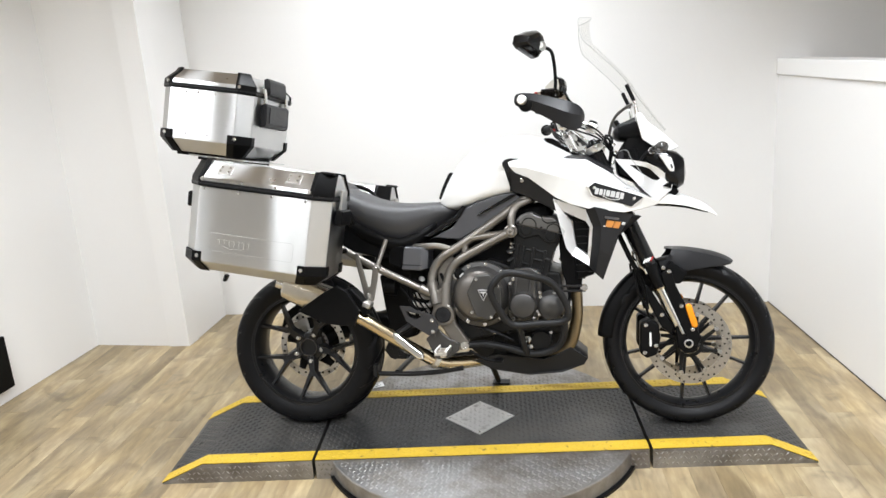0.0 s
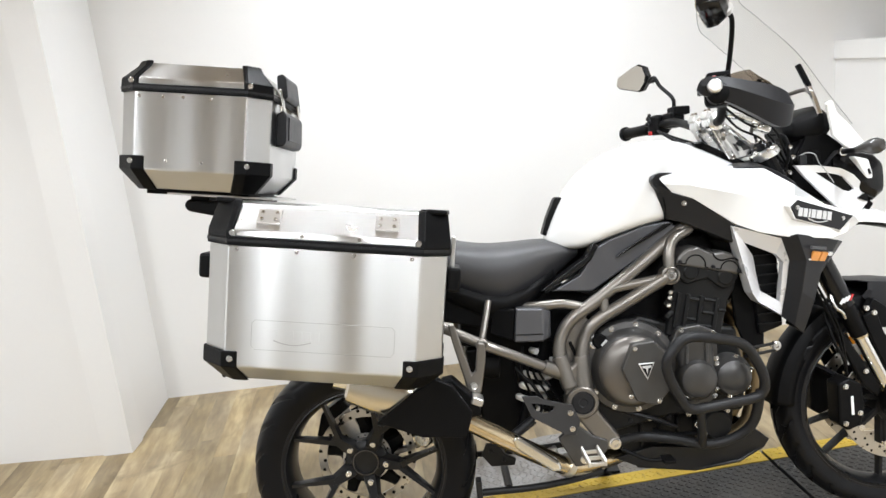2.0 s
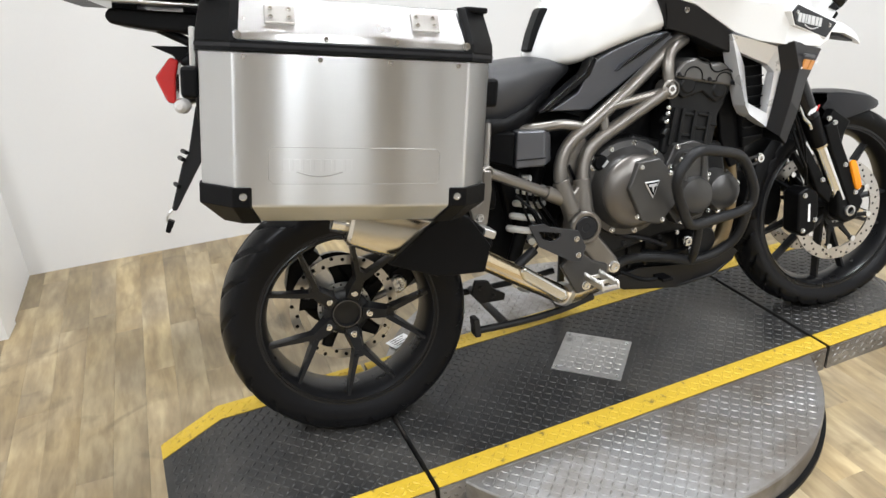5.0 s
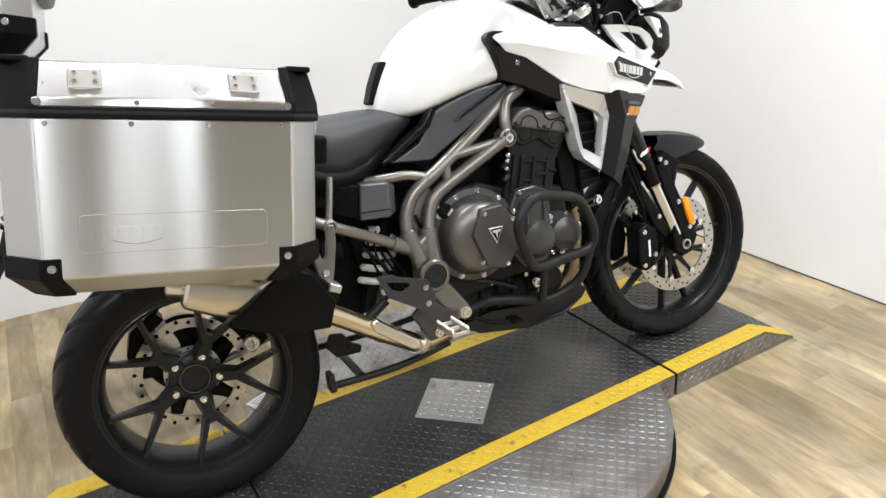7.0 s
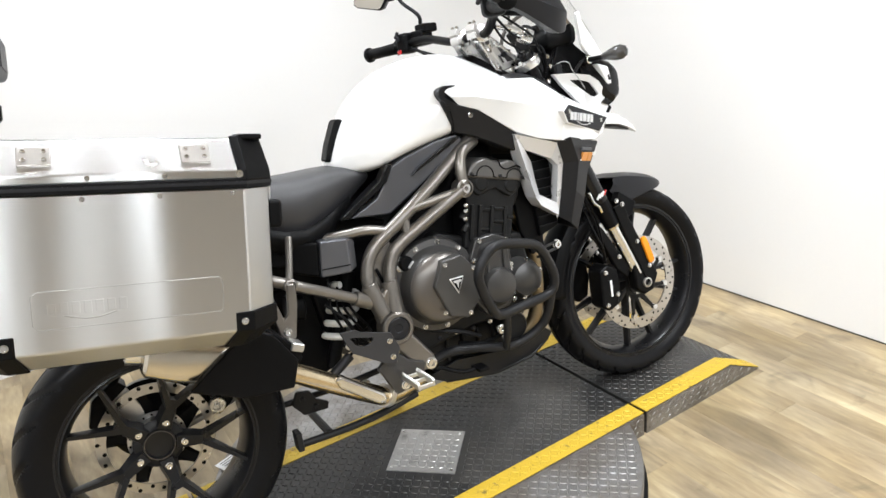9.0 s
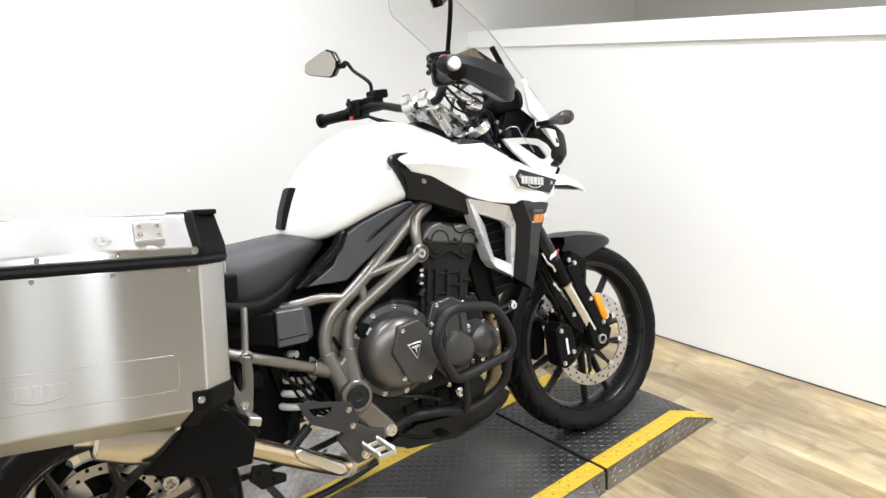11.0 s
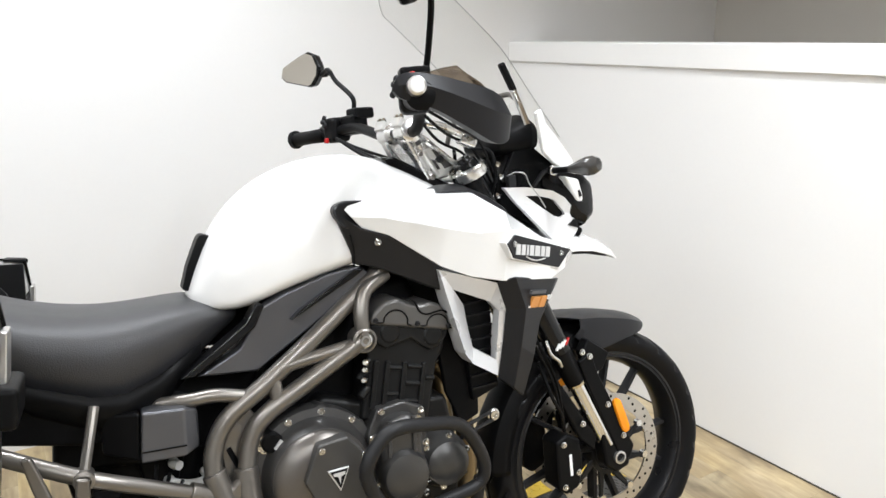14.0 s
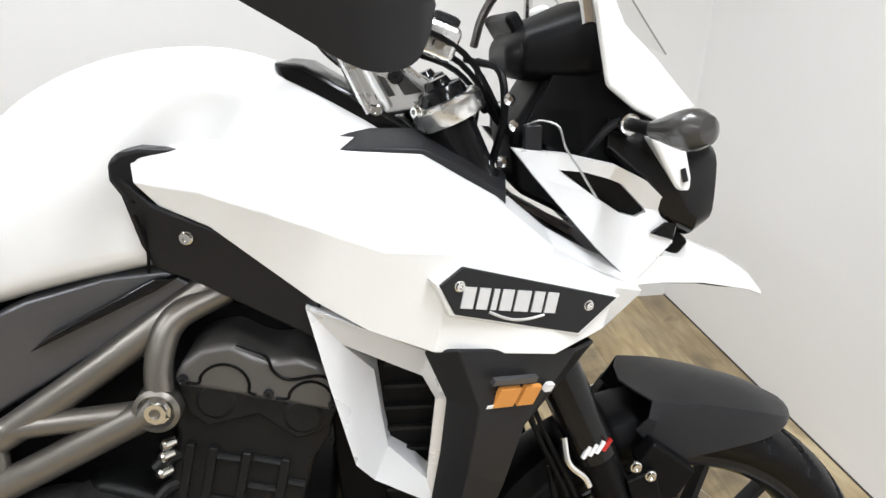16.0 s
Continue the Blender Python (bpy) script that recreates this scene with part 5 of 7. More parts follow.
g = [(0.082, 0.488), (0.176, 0.552), (0.235, 0.582), (0.275, 0.560), (0.318, 0.488), (0.297, 0.430), (0.19, 0.440)]
prism(bm, g, -0.352, -0.33)
part("silencer_guard", bm, BLACK, silencer, "black triangular heat guard on the silencer", bevel=0.004)
part("silencer_tip", disc_turn(B(), [(0.022, -0.02), (0.024, 0.03), (0.020, 0.03), (0.018, -0.01)], (0.012, -0.285, 0.580), n=24, axis=V(-0.94, 0, 0.34)), CHROME, silencer)
bm = B()
prism(bm, [(0.245, 0.56), (0.275, 0.565), (0.335, 0.50), (0.34, 0.47), (0.315, 0.46), (0.30, 0.50)], -0.30, -0.245)
part("silencer_bracket", bm, BLACK, silencer, bevel=0.006)

# stands
for s in (-1, 1):
    part("centre_stand_leg", tube(B(), mir([(0.66, 0.13, 0.228), (0.56, 0.142, 0.214), (0.45, 0.15, 0.208), (0.318, 0.15, 0.208)], s), 0.0095, n=12), BAR, moto, "black tubular centre stand, folded up")
    bm = B()
    box(bm, (0.318, s * 0.152, 0.222), (0.016, 0.04, 0.05))
    part("stand_foot", bm, BAR, moto, bevel=0.004)
part("stand_bridge", tube(B(), [(0.40, -0.15, 0.212), (0.40, -0.05, 0.212), (0.40, 0.05, 0.212), (0.40, 0.15, 0.212)], 0.011, n=10), BAR, moto)
gz = lambda y: y * math.tan(radians(LEAN_SIDE))
part("side_stand", tube(B(), [(0.70, 0.15, 0.28), (0.715, 0.20, 0.20), (0.745, 0.30, gz(0.30) + 0.012)], 0.012, n=12), BAR, moto, "black side stand holding the motorcycle up")
bm = B()
box(bm, (0.757, 0.305, gz(0.305) + 0.004), (0.075, 0.045, 0.008), Matrix.Rotation(radians(LEAN_SIDE), 3, "X"))
part("stand_foot", bm, BAR, moto, bevel=0.002)

# ---------------- tank, seat and bodywork ----------------
tank_sec = [(0.572, 0.865, 0.872, 0.050), (0.590, 0.845, 0.915, 0.085), (0.622, 0.835, 0.978, 0.120), (0.665, 0.832, 1.034, 0.148), (0.715, 0.850, 1.073, 0.168), (0.780, 0.868, 1.104, 0.180),
            (0.865, 0.885, 1.121, 0.185), (0.945, 0.900, 1.117, 0.178), (1.010, 0.92, 1.090, 0.165), (1.070, 0.94, 1.055, 0.150), (1.130, 0.95, 1.022, 0.125)]
rings = []
for x, z0, z1, w in tank_sec:
    ring = []
    for k in range(25):
        t = math.pi * k / 24
        cx = math.copysign(abs(math.cos(t)) ** 0.72, math.cos(t))
        ring.append(V(x, w * cx * (1 - 0.10 * math.sin(t) ** 3), z0 + (z1 - z0) * math.sin(t) ** 0.78))
    rings.append(ring)
bm = skin(B(), rings)
part("fuel_tank", bm, WHITE, moto, "gloss white fuel tank", sub=2, deg=80)
pad = [(0.572, 0.880), (0.588, 0.925), (0.614, 0.978), (0.622, 0.984)]
bm = B()
skin(bm, [[V(x - 0.007, -0.026, z + 0.003), V(x - 0.007, 0.026, z + 0.003), V(x + 0.02, 0.032, z - 0.006), V(x + 0.02, -0.032, z - 0.006)] for x, z in pad])
part("tank_pad", bm, BLACK, moto, "black rubber pad at the back of the tank", bevel=0.005)

# seat
seat_sec = [(0.170, 0.80, 0.955, 0.150), (0.230, 0.775, 0.925, 0.165), (0.297, 0.728, 0.893, 0.174), (0.385, 0.682, 0.874, 0.176), (0.440, 0.674, 0.870, 0.170), (0.500, 0.700, 0.870, 0.154), (0.575, 0.756, 0.873, 0.130), (0.625, 0.800, 0.858, 0.112), (0.662, 0.822, 0.836, 0.095)]
rings = []
for x, z0, z1, w in seat_sec:
    ring = []
    for k in range(20):
        t = 2 * math.pi * k / 20
        c, s_ = math.cos(t), math.sin(t)
        mid = z0 + (z1 - z0) * 0.55
        ring.append(V(x, w * math.copysign(abs(c) ** 0.6, c) * (1.0 if s_ > -0.2 else 0.9), mid + ((z1 - mid) if s_ > 0 else (mid - z0)) * math.copysign(abs(s_) ** 0.62, s_)))
    rings.append(ring)
seat = part("rider_seat", skin(B(), rings), SEATMAT, moto, "black vinyl rider seat", sub=1, deg=80)
for sd in (-1, 1):
    rows = []
    for x, z0, z1, w in seat_sec[1:-2]:
        h_ = 0.34 * (z1 - z0)
        rows.append([V(x, sd * (w * 0.80), z0 - 0.002), V(x, sd * (w * 0.935), z0 + 0.004), V(x, sd * (w + 0.0025), z0 + h_ * 0.55), V(x, sd * (w + 0.0015), z0 + h_)])
    part("seat_skirt", sheet(B(), rows), BLACK, seat, "darker grained skirt along the seat", solid=0.003, deg=50)
bm = B()
rings = []
for x, z0, z1, w in ((-0.17, 0.93, 1.00, 0.13), (-0.05, 0.92, 1.005, 0.15), (0.10, 0.90, 0.985, 0.155), (0.185, 0.88, 0.962, 0.15), (0.205, 0.86, 0.925, 0.14)):
    rings.append([V(x, w * math.copysign(abs(math.cos(t)) ** 0.5, math.cos(t)), (z0 + z1) / 2 + (z1 - z0) / 2 * math.copysign(abs(math.sin(t)) ** 0.5, math.sin(t))) for t in [2 * math.pi * k / 20 for k in range(20)]])
part("passenger_seat", skin(bm, rings), SEATMAT, moto, "black vinyl passenger seat", sub=1, deg=80)
for s in (-1, 1):
    bm = B()
    prism(bm, [(0.13, 0.88), (0.20, 0.86), (0.36, 0.73), (0.47, 0.72), (0.44, 0.66), (0.36, 0.66), (0.20, 0.70), (0.12, 0.76)], s * 0.155, s * 0.12)
    sp = part("tail_side_panel", bm, BLACK, moto, "black plastic side panel below the seat", bevel=0.008)
    part("panel_bolt", bolt(B(), (0.268, s * 0.156, 0.775), 0.008, 0.006, V(0, s, 0)), GRAPHITE, sp)
    # slate panel between seat and frame
    bm = B()
    ol = [(0.560, 0.738), (0.640, 0.775), (0.690, 0.846), (0.730, 0.865), (0.815, 0.890), (0.880, 0.897), (0.905, 0.878), (0.80, 0.806), (0.668, 0.728)]
    prism(bm, ol, [s * y for y in (0.150, 0.150, 0.152, 0.160, 0.172, 0.172, 0.165, 0.160, 0.155)], [s * y for y in (0.12, 0.12, 0.12, 0.12, 0.13, 0.13, 0.13, 0.13, 0.12)])
    part("tank_side_cover", bm, BLUEGREY, moto, "slate grey side cover behind the frame tubes", bevel=0.005)
    bm = B()
    prism(bm, [(0.528, 0.742), (0.556, 0.742), (0.672, 0.812), (0.694, 0.850), (0.680, 0.858), (0.655, 0.822)], s * 0.162, s * 0.12)
    part("seat_trim", bm, GLOSSBLACK, moto, bevel=0.004)
    bm = B()
    prism(bm, [(0.735, 0.815), (0.755, 0.832), (0.868, 0.892), (0.892, 0.892), (0.868, 0.878)], s * 0.180, s * 0.15)
    part("cover_trim", bm, GLOSSBLACK, moto, bevel=0.003)

    # white side fairing, three creased rows
    T = [(0.858, 0.180, 1.012), (0.92, 0.188, 1.019), (1.06, 0.180, 1.013), (1.142, 0.170, 1.006), (1.222, 0.155, 0.958), (1.287, 0.148, 0.902), (1.340, 0.141, 0.872), (1.394, 0.131, 0.847)]
    M = [(0.866, 0.202, 0.994), (0.93, 0.214, 0.985), (1.03, 0.236, 0.955), (1.10, 0.262, 0.936), (1.162, 0.275, 0.936), (1.25, 0.246, 0.906), (1.338, 0.210, 0.876), (1.394, 0.139, 0.846)]
    L = [(0.886, 0.198, 0.972), (0.935, 0.210, 0.953), (1.030, 0.224, 0.880), (1.085, 0.242, 0.852), (1.145, 0.262, 0.836), (1.270, 0.238, 0.818), (1.330, 0.200, 0.828), (1.394, 0.134, 0.842)]
    I = [(x, y - 0.05, z + 0.012) for x, y, z in T]
    U = [(x, y - 0.045, z - 0.004) for x, y, z in L]
    bm = sheet(B(), [mir(r, s) for r in (I, T, M, L, U)])
    side = part("side_fairing", bm, WHITE, moto, "gloss white side fairing with creased faces", solid=0.004, bevel=0.010, deg=8, seg=3, off=0)
    bm = B()
    ol = [(0.836, 1.010), (0.846, 1.021), (0.866, 1.025), (0.925, 1.020), (1.06, 1.004), (1.145, 0.996), (1.10, 0.975), (0.90, 0.965), (0.855, 0.972), (0.840, 0.995)]
    prism(bm, ol, [s * y for y in (0.184, 0.184, 0.184, 0.176, 0.160, 0.150, 0.15, 0.17, 0.198, 0.196)], s * 0.13)
    part("fairing_trim", bm, GRAPHITE, moto, "black edge trim round the fairing", bevel=0.007, seg=3)
    # grey panel under its back edge
    bm = B()
    ol = [(0.840, 1.004), (0.854, 0.994), (0.884, 0.972), (0.951, 0.944), (1.036, 0.872), (1.034, 0.826), (0.914, 0.889), (0.868, 0.904), (0.862, 0.93)]
    prism(bm, ol, [s * y for y in (0.185, 0.198, 0.205, 0.212, 0.222, 0.205, 0.192, 0.180, 0.186)], s * 0.14)
    gp = part("fairing_panel", bm, GRAPHITE, moto, "dark grey plastic panel below the white fairing", bevel=0.004)
    part("panel_screw", bolt(B(), (0.911, s * 0.208, 0.941), 0.0055, 0.006, V(0, s, 0)), CHROME, gp)
    bm = B()
    tube(bm, mir([(0.862, 0.196, 0.962), (0.868, 0.190, 0.930), (0.866, 0.186, 0.900)], s), 0.0018, n=6)
    part("panel_seam", bm, BLACK, gp)

    # air scoop ring
    out = [(1.023, 0.228, 0.872), (1.043, 0.226, 0.785), (1.066, 0.222, 0.693), (1.085, 0.212, 0.668), (1.149, 0.198, 0.624), (1.163, 0.230, 0.769), (1.139, 0.247, 0.829)]
    inn = [(1.056, 0.212, 0.826), (1.086, 0.188, 0.785), (1.092, 0.186, 0.735), (1.099, 0.186, 0.692), (1.141, 0.207, 0.662), (1.151, 0.222, 0.766), (1.138, 0.212, 0.788)]
    deep = [(x + 0.004, y - 0.030, z) for x, y, z in inn]
    back = [(x, y - 0.050, z) for x, y, z in out]
    bm = skin(B(), [mir(r, s) for r in (back, out, inn, deep)], cap=False)
    part("air_scoop", bm, SILVERPAINT, moto, "pale silver-white air scoop frame", solid=0.003, bevel=0.005, deg=12, off=0)
    # dark front panel
    bm = B()
    sheet(bm, [mir(r, s) for r in ([(1.146, 0.199, 0.622), (1.156, 0.216, 0.70), (1.161, 0.232, 0.770), (1.137, 0.249, 0.831)],
                                    [(1.168, 0.222, 0.600), (1.182, 0.244, 0.69), (1.190, 0.262, 0.772), (1.168, 0.270, 0.840)],
                                    [(1.192, 0.214, 0.576), (1.222, 0.222, 0.66), (1.242, 0.222, 0.728), (1.300, 0.208, 0.808)],
                                    [(1.196, 0.165, 0.580), (1.226, 0.170, 0.665), (1.252, 0.172, 0.732), (1.332, 0.168, 0.800)],
                                    [(1.192, 0.120, 0.585), (1.222, 0.120, 0.668), (1.248, 0.120, 0.735), (1.328, 0.125, 0.792)])])
    dp = part("radiator_shroud", bm, GRAPHITE, moto, "dark grey plastic radiator shroud", solid=0.005, bevel=0.005, deg=8, off=0)
    # printed marks: orange and white bars
    o, ux, uz = V(1.230, s * 0.247, 0.786), V(0.085, -s * 0.040, -0.016).normalized(), V(0.004, s * 0.02, 0.06).normalized()
    nn = ux.cross(uz)
    if nn.y * s < 0:
        nn = -nn

    def bar(u0, u1, v0, v1, mtl, nm, sk=0.0, lift=0.005):
        b_ = B()
        q = [o + ux * a_ + uz * c_ + nn * lift for a_, c_ in ((u0, v0), (u1, v0), (u1 + sk, v1), (u0 + sk, v1))]
        skin(b_, [q, [p - nn * 0.006 for p in q]])
        part(nm, b_, mtl, dp)
    bar(-0.030, -0.004, -0.022, 0.002, ORANGEP, "orange_mark", 0.008)
    bar(0.001, 0.022, -0.022, 0.002, ORANGEP, "orange_mark", 0.008)
    bar(0.034, 0.043, -0.006, 0.003, WHITEP, "white_mark", 0.004)
    bar(-0.038, -0.030, -0.022, -0.018, WHITEP, "white_mark", 0.002)
    bar(-0.034, 0.020, 0.009, 0.016, BLUEGREY, "grey_mark", 0.002)

    # badge on the fairing
    c5 = [V(1.146, s * 0.279, 0.910), V(1.168, s * 0.272, 0.925), V(1.336, s * 0.211, 0.868), V(1.293, s * 0.226, 0.836), V(1.161, s * 0.273, 0.879)]
    ux = (c5[2] - c5[0]).normalized()
    nn = (c5[2] - c5[1]).cross(c5[4] - c5[1]).normalized()
    if nn.y * s < 0:
        nn = -nn
    ux = (ux - nn * ux.dot(nn)).normalized()
    uz = nn.cross(ux) if nn.cross(ux).z > 0 else ux.cross(nn)
    o = sum(c5, V(0, 0, 0)) / 5 + nn * 0.004

    def on(a_, c_, h=0.0):
        return o + ux * a_ + uz * c_ + nn * h
    hexo = [((p - o).dot(ux), (p - o).dot(uz)) for p in c5]
    bm = B()
    skin(bm, [[on(a_ * 1.06, c_ * 1.14, 0.001) for a_, c_ in hexo], [on(a_ * 1.06, c_ * 1.14, -0.03) for a_, c_ in hexo]])
    rim_ = part("badge_recess", bm, WHITE, side, bevel=0.002)
    bm = B()
    skin(bm, [[on(a_, c_, 0.004) for a_, c_ in hexo], [on(a_, c_, -0.02) for a_, c_ in hexo]])
    badge = part("fairing_badge", bm, GRAPHITE, side, "dark badge plate with a silver emblem", bevel=0.0012)
    for k, (a_, w_) in enumerate(((-0.054, 0.013), (-0.038, 0.012), (-0.025, 0.006), (-0.012, 0.013), (0.006, 0.016), (0.024, 0.012), (0.040, 0.013))):
        bm = B()
        q = [(a_ - w_ / 2, -0.010), (a_ + w_ / 2, -0.010), (a_ + w_ / 2, 0.011), (a_ - w_ / 2, 0.011)]
        skin(bm, [[on(x + 0.002, y, 0.0055) for x, y in q], [on(x + 0.002, y, 0.003) for x, y in q]])
        part("badge_bar", bm, SILVERPRINT, badge)
    part("badge_swoosh", tube(B(), [on(-0.026 + 0.0105 * k, -0.0125 - 0.0065 * math.sin(math.pi * k / 6), 0.004) for k in range(7)], 0.0016, n=6), SILVERPRINT, badge)
    for a_, c_ in ((hexo[0][0] + 0.020, hexo[0][1] + 0.001), (hexo[2][0] - 0.034, hexo[2][1] - 0.010)):
        part("badge_screw", bolt(B(), on(a_, c_, 0.003), 0.0045, 0.004, nn), CHROME, badge)

# radiator and what is behind the shrouds
bm = B()
prism(bm, [(1.085, 0.84), (1.16, 0.83), (1.165, 0.59), (1.10, 0.57)], -0.165, 0.165)
rad = part("radiator", bm, BLACK, moto, "black finned radiator", bevel=0.006)
for k in range(9):
    bm = B()
    box(bm, (1.128, -0.168, 0.60 + 0.026 * k), (0.06, 0.008, 0.004))
    part("radiator_fin", bm, ENGINE, rad)
bm = B()
prism(bm, [(1.00, 0.87), (1.06, 0.98), (1.20, 0.97), (1.30, 0.86), (1.27, 0.78), (1.10, 0.80)], -0.14, 0.14)
part("steering_head", bm, BLACK, moto, bevel=0.02)

# headlamp, nose and screen
for s in (-1, 1):
    bm = B()
    ol = [(1.316, 1.165), (1.338, 1.172), (1.362, 1.140), (1.408, 1.107), (1.482, 1.046), (1.436, 1.026), (1.385, 1.048), (1.342, 1.076)]
    prism(bm, ol, [s * y for y in (0.163, 0.152, 0.130, 0.100, 0.052, 0.085, 0.112, 0.138)], [s * y for y in (0.148, 0.132, 0.105, 0.075, 0.030, 0.06, 0.095, 0.125)])
    part("nose_panel", bm, WHITE, moto, "gloss white nose panel beside the screen", bevel=0.006)
    bm = B()
    ol = [(1.398, 1.020), (1.445, 1.008), (1.467, 0.946), (1.440, 0.957)]
    prism(bm, ol, [s * y for y in (0.128, 0.116, 0.104, 0.110)], s * 0.09)
    strip = part("nose_strip", bm, WHITE, moto, "white strip beside the headlamp", bevel=0.005)
    bm = B()
    box(bm, (1.446, s * 0.1125, 0.975), (0.006, 0.004, 0.016), Matrix.Rotation(radians(-18), 3, "Y"))
    part("strip_mark", bm, GRAPHITE, strip)
    # black inner panel behind the nose
    bm = B()
    prism(bm, [(1.262, 1.02), (1.335, 1.165), (1.350, 1.09), (1.42, 1.03), (1.425, 0.93), (1.34, 0.98)], s * 0.085, s * 0.075)
    part("nose_liner", bm, BLACK, moto, "black inner panel behind the nose", bevel=0.003)
    # open white wing beside the beak
    out = [(1.246, 0.118, 1.009), (1.300, 0.130, 1.003), (1.358, 0.134, 0.990), (1.398, 0.120, 0.970), (1.454, 0.088, 0.923), (1.446, 0.092, 0.890), (1.394, 0.112, 0.848), (1.348, 0.118, 0.892), (1.272, 0.114, 0.978)]
    inn = [(1.296, 0.122, 0.986), (1.326, 0.126, 0.984), (1.354, 0.127, 0.976), (1.370, 0.122, 0.969), (1.404, 0.105, 0.937), (1.408, 0.102, 0.930), (1.395, 0.103, 0.924), (1.374, 0.107, 0.930), (1.336, 0.116, 0.955)]
    deep = [(x, y - 0.006, z) for x, y, z in inn]
    back = [(x, y - 0.012, z) for x, y, z in out]
    # black plug gives the wing's hole its darkness
    bm = skin(B(), [mir([(x, y - 0.007, z) for x, y, z in inn], s), mir([(x, y - 0.03, z) for x, y, z in inn], s)])
    part("wing_dark_plug", bm, BLACK, moto)
    bm = skin(B(), [mir(r, s) for r in (back, out, inn, deep)], cap=False)
    part("beak_wing", bm, SILVERPAINT, moto, "silver-white open wing between beak and tank", solid=0.003, bevel=0.005, deg=12, off=0)
    # proud black plate painting the dark of a second, smaller opening
    bm = B()
    prism(bm, [(1.416, 0.905), (1.434, 0.916), (1.450, 0.914), (1.446, 0.894)], [s * y for y in (0.106, 0.101, 0.094, 0.097)], [s * y for y in (0.09, 0.09, 0.08, 0.08)])
    part("wing_dark_plate", bm, BLACK, moto)
    # indicator
    part("indicator_stalk", tube(B(), mir([(1.375, 0.105, 1.034), (1.380, 0.15, 1.034), (1.389, 0.20, 1.036)], s), 0.0075, n=12), BLACK, moto)
    part("stalk_ring", disc_turn(B(), [(0.010, -0.006), (0.012, -0.004), (0.012, 0.004), (0.010, 0.006)], (1.3755, s * 0.118, 1.034), n=18, axis=V(0.1, s, 0)), CHROME, moto, "bright ring on the indicator stalk")
    bm = B()
    box(bm, (1.268, s * 0.112, 1.020), (0.020, 0.016, 0.030))
    part("lead_connector", bm, GRAPHITE, moto, bevel=0.003)
    part("indicator_lead", tube(B(), mir([(1.262, 0.112, 1.034), (1.274, 0.126, 1.040), (1.292, 0.134, 1.034), (1.300, 0.136, 1.012), (1.318, 0.138, 0.985), (1.338, 0.134, 0.955)], s), 0.0013, n=8), MATTALU, moto, "pale grey wire looped over the wing")
    part("front_indicator", disc_turn(B(), [(0.009, 0.0), (0.012, 0.012), (0.017, 0.028), (0.0208, 0.044), (0.0205, 0.058), (0.014, 0.071), (0.004, 0.076)], (1.379, s * 0.178, 1.035), n=24, axis=V(0.5, s, 0.1)), GREYLENS, moto, "smoked grey teardrop front indicator")
bm = B()
secs = []
for x, zt, zb, w in ((1.375, 0.900, 0.842, 0.112), (1.440, 0.892, 0.838, 0.092), (1.503, 0.870, 0.828, 0.068), (1.552, 0.850, 0.813, 0.044), (1.592, 0.824, 0.800, 0.021), (1.620, 0.792, 0.786, 0.003)):
    zm = zb + (zt - zb) * 0.62
    secs.append([V(x, -w, zb), V(x, -w * 0.96, zm), V(x, -w * 0.5, zt - (zt - zb) * 0.08), V(x, 0, zt), V(x, w * 0.5, zt - (zt - zb) * 0.08), V(x, w * 0.96, zm), V(x, w, zb)])
part("beak", skin(bm, secs), WHITE, moto, "pointed gloss white beak", bevel=0.006, seg=3)
bm = B()
skin(bm, [[V(x, -w * 0.9, zb), V(x, -w, zb + 0.020), V(x, w, zb + 0.020), V(x, w * 0.9, zb)] for x, zb, w in ((1.26, 0.900, 0.085), (1.375, 0.832, 0.092), (1.440, 0.829, 0.074), (1.503, 0.820, 0.052), (1.552, 0.807, 0.030), (1.588, 0.798, 0.010))])
part("beak_underside", bm, BLACK, moto, "black tray under the beak", bevel=0.003)
bm = B()
hl = [(1.36, 0.99, 1.045, 0.095), (1.43, 0.905, 1.045, 0.108), (1.470, 0.890, 1.030, 0.108), (1.492, 0.905, 1.010, 0.098), (1.498, 0.93, 0.985, 0.075)]
skin(bm, [[V(x, w * math.copysign(abs(math.cos(t)) ** 0.5, math.cos(t)), (z0 + z1) / 2 + (z1 - z0) / 2 * math.copysign(abs(math.sin(t)) ** 0.5, math.sin(t))) for t in [2 * math.pi * k / 24 for k in range(24)]] for x, z0, z1, w in hl])
lamp = part("headlamp", bm, GLOSSBLACK, moto, "twin headlamp with a dark bezel")
for s in (-1, 1):
    part("lens", disc_turn(B(), [(0.042, -0.03), (0.042, 0.004), (0.034, 0.010), (0.01, 0.014)], (1.488, s * 0.05, 0.96), n=28, axis=V(1, s * 0.1, 0.05)), CLEARLENS, lamp)
bm = B()
prism(bm, [(1.415, 0.905), (1.455, 0.905), (1.478, 0.885), (1.465, 0.868), (1.42, 0.875)], -0.075, 0.075)
part("headlamp_bracket", bm, BLACK, moto, bevel=0.006)
bm = B()
secs = []
for x, z0, z1, w in ((1.245, 1.090, 1.120, 0.060), (1.262, 1.078, 1.140, 0.088), (1.300, 1.075, 1.155, 0.098), (1.335, 1.075, 1.170, 0.104), (1.362, 1.080, 1.150, 0.090)):
    secs.append([V(x, w * math.copysign(abs(math.cos(t)) ** 0.6, math.cos(t)), (z0 + z1) / 2 + (z1 - z0) / 2 * math.copysign(abs(math.sin(t)) ** 0.6, math.sin(t))) for t in [2 * math.pi * k / 24 for k in range(24)]])
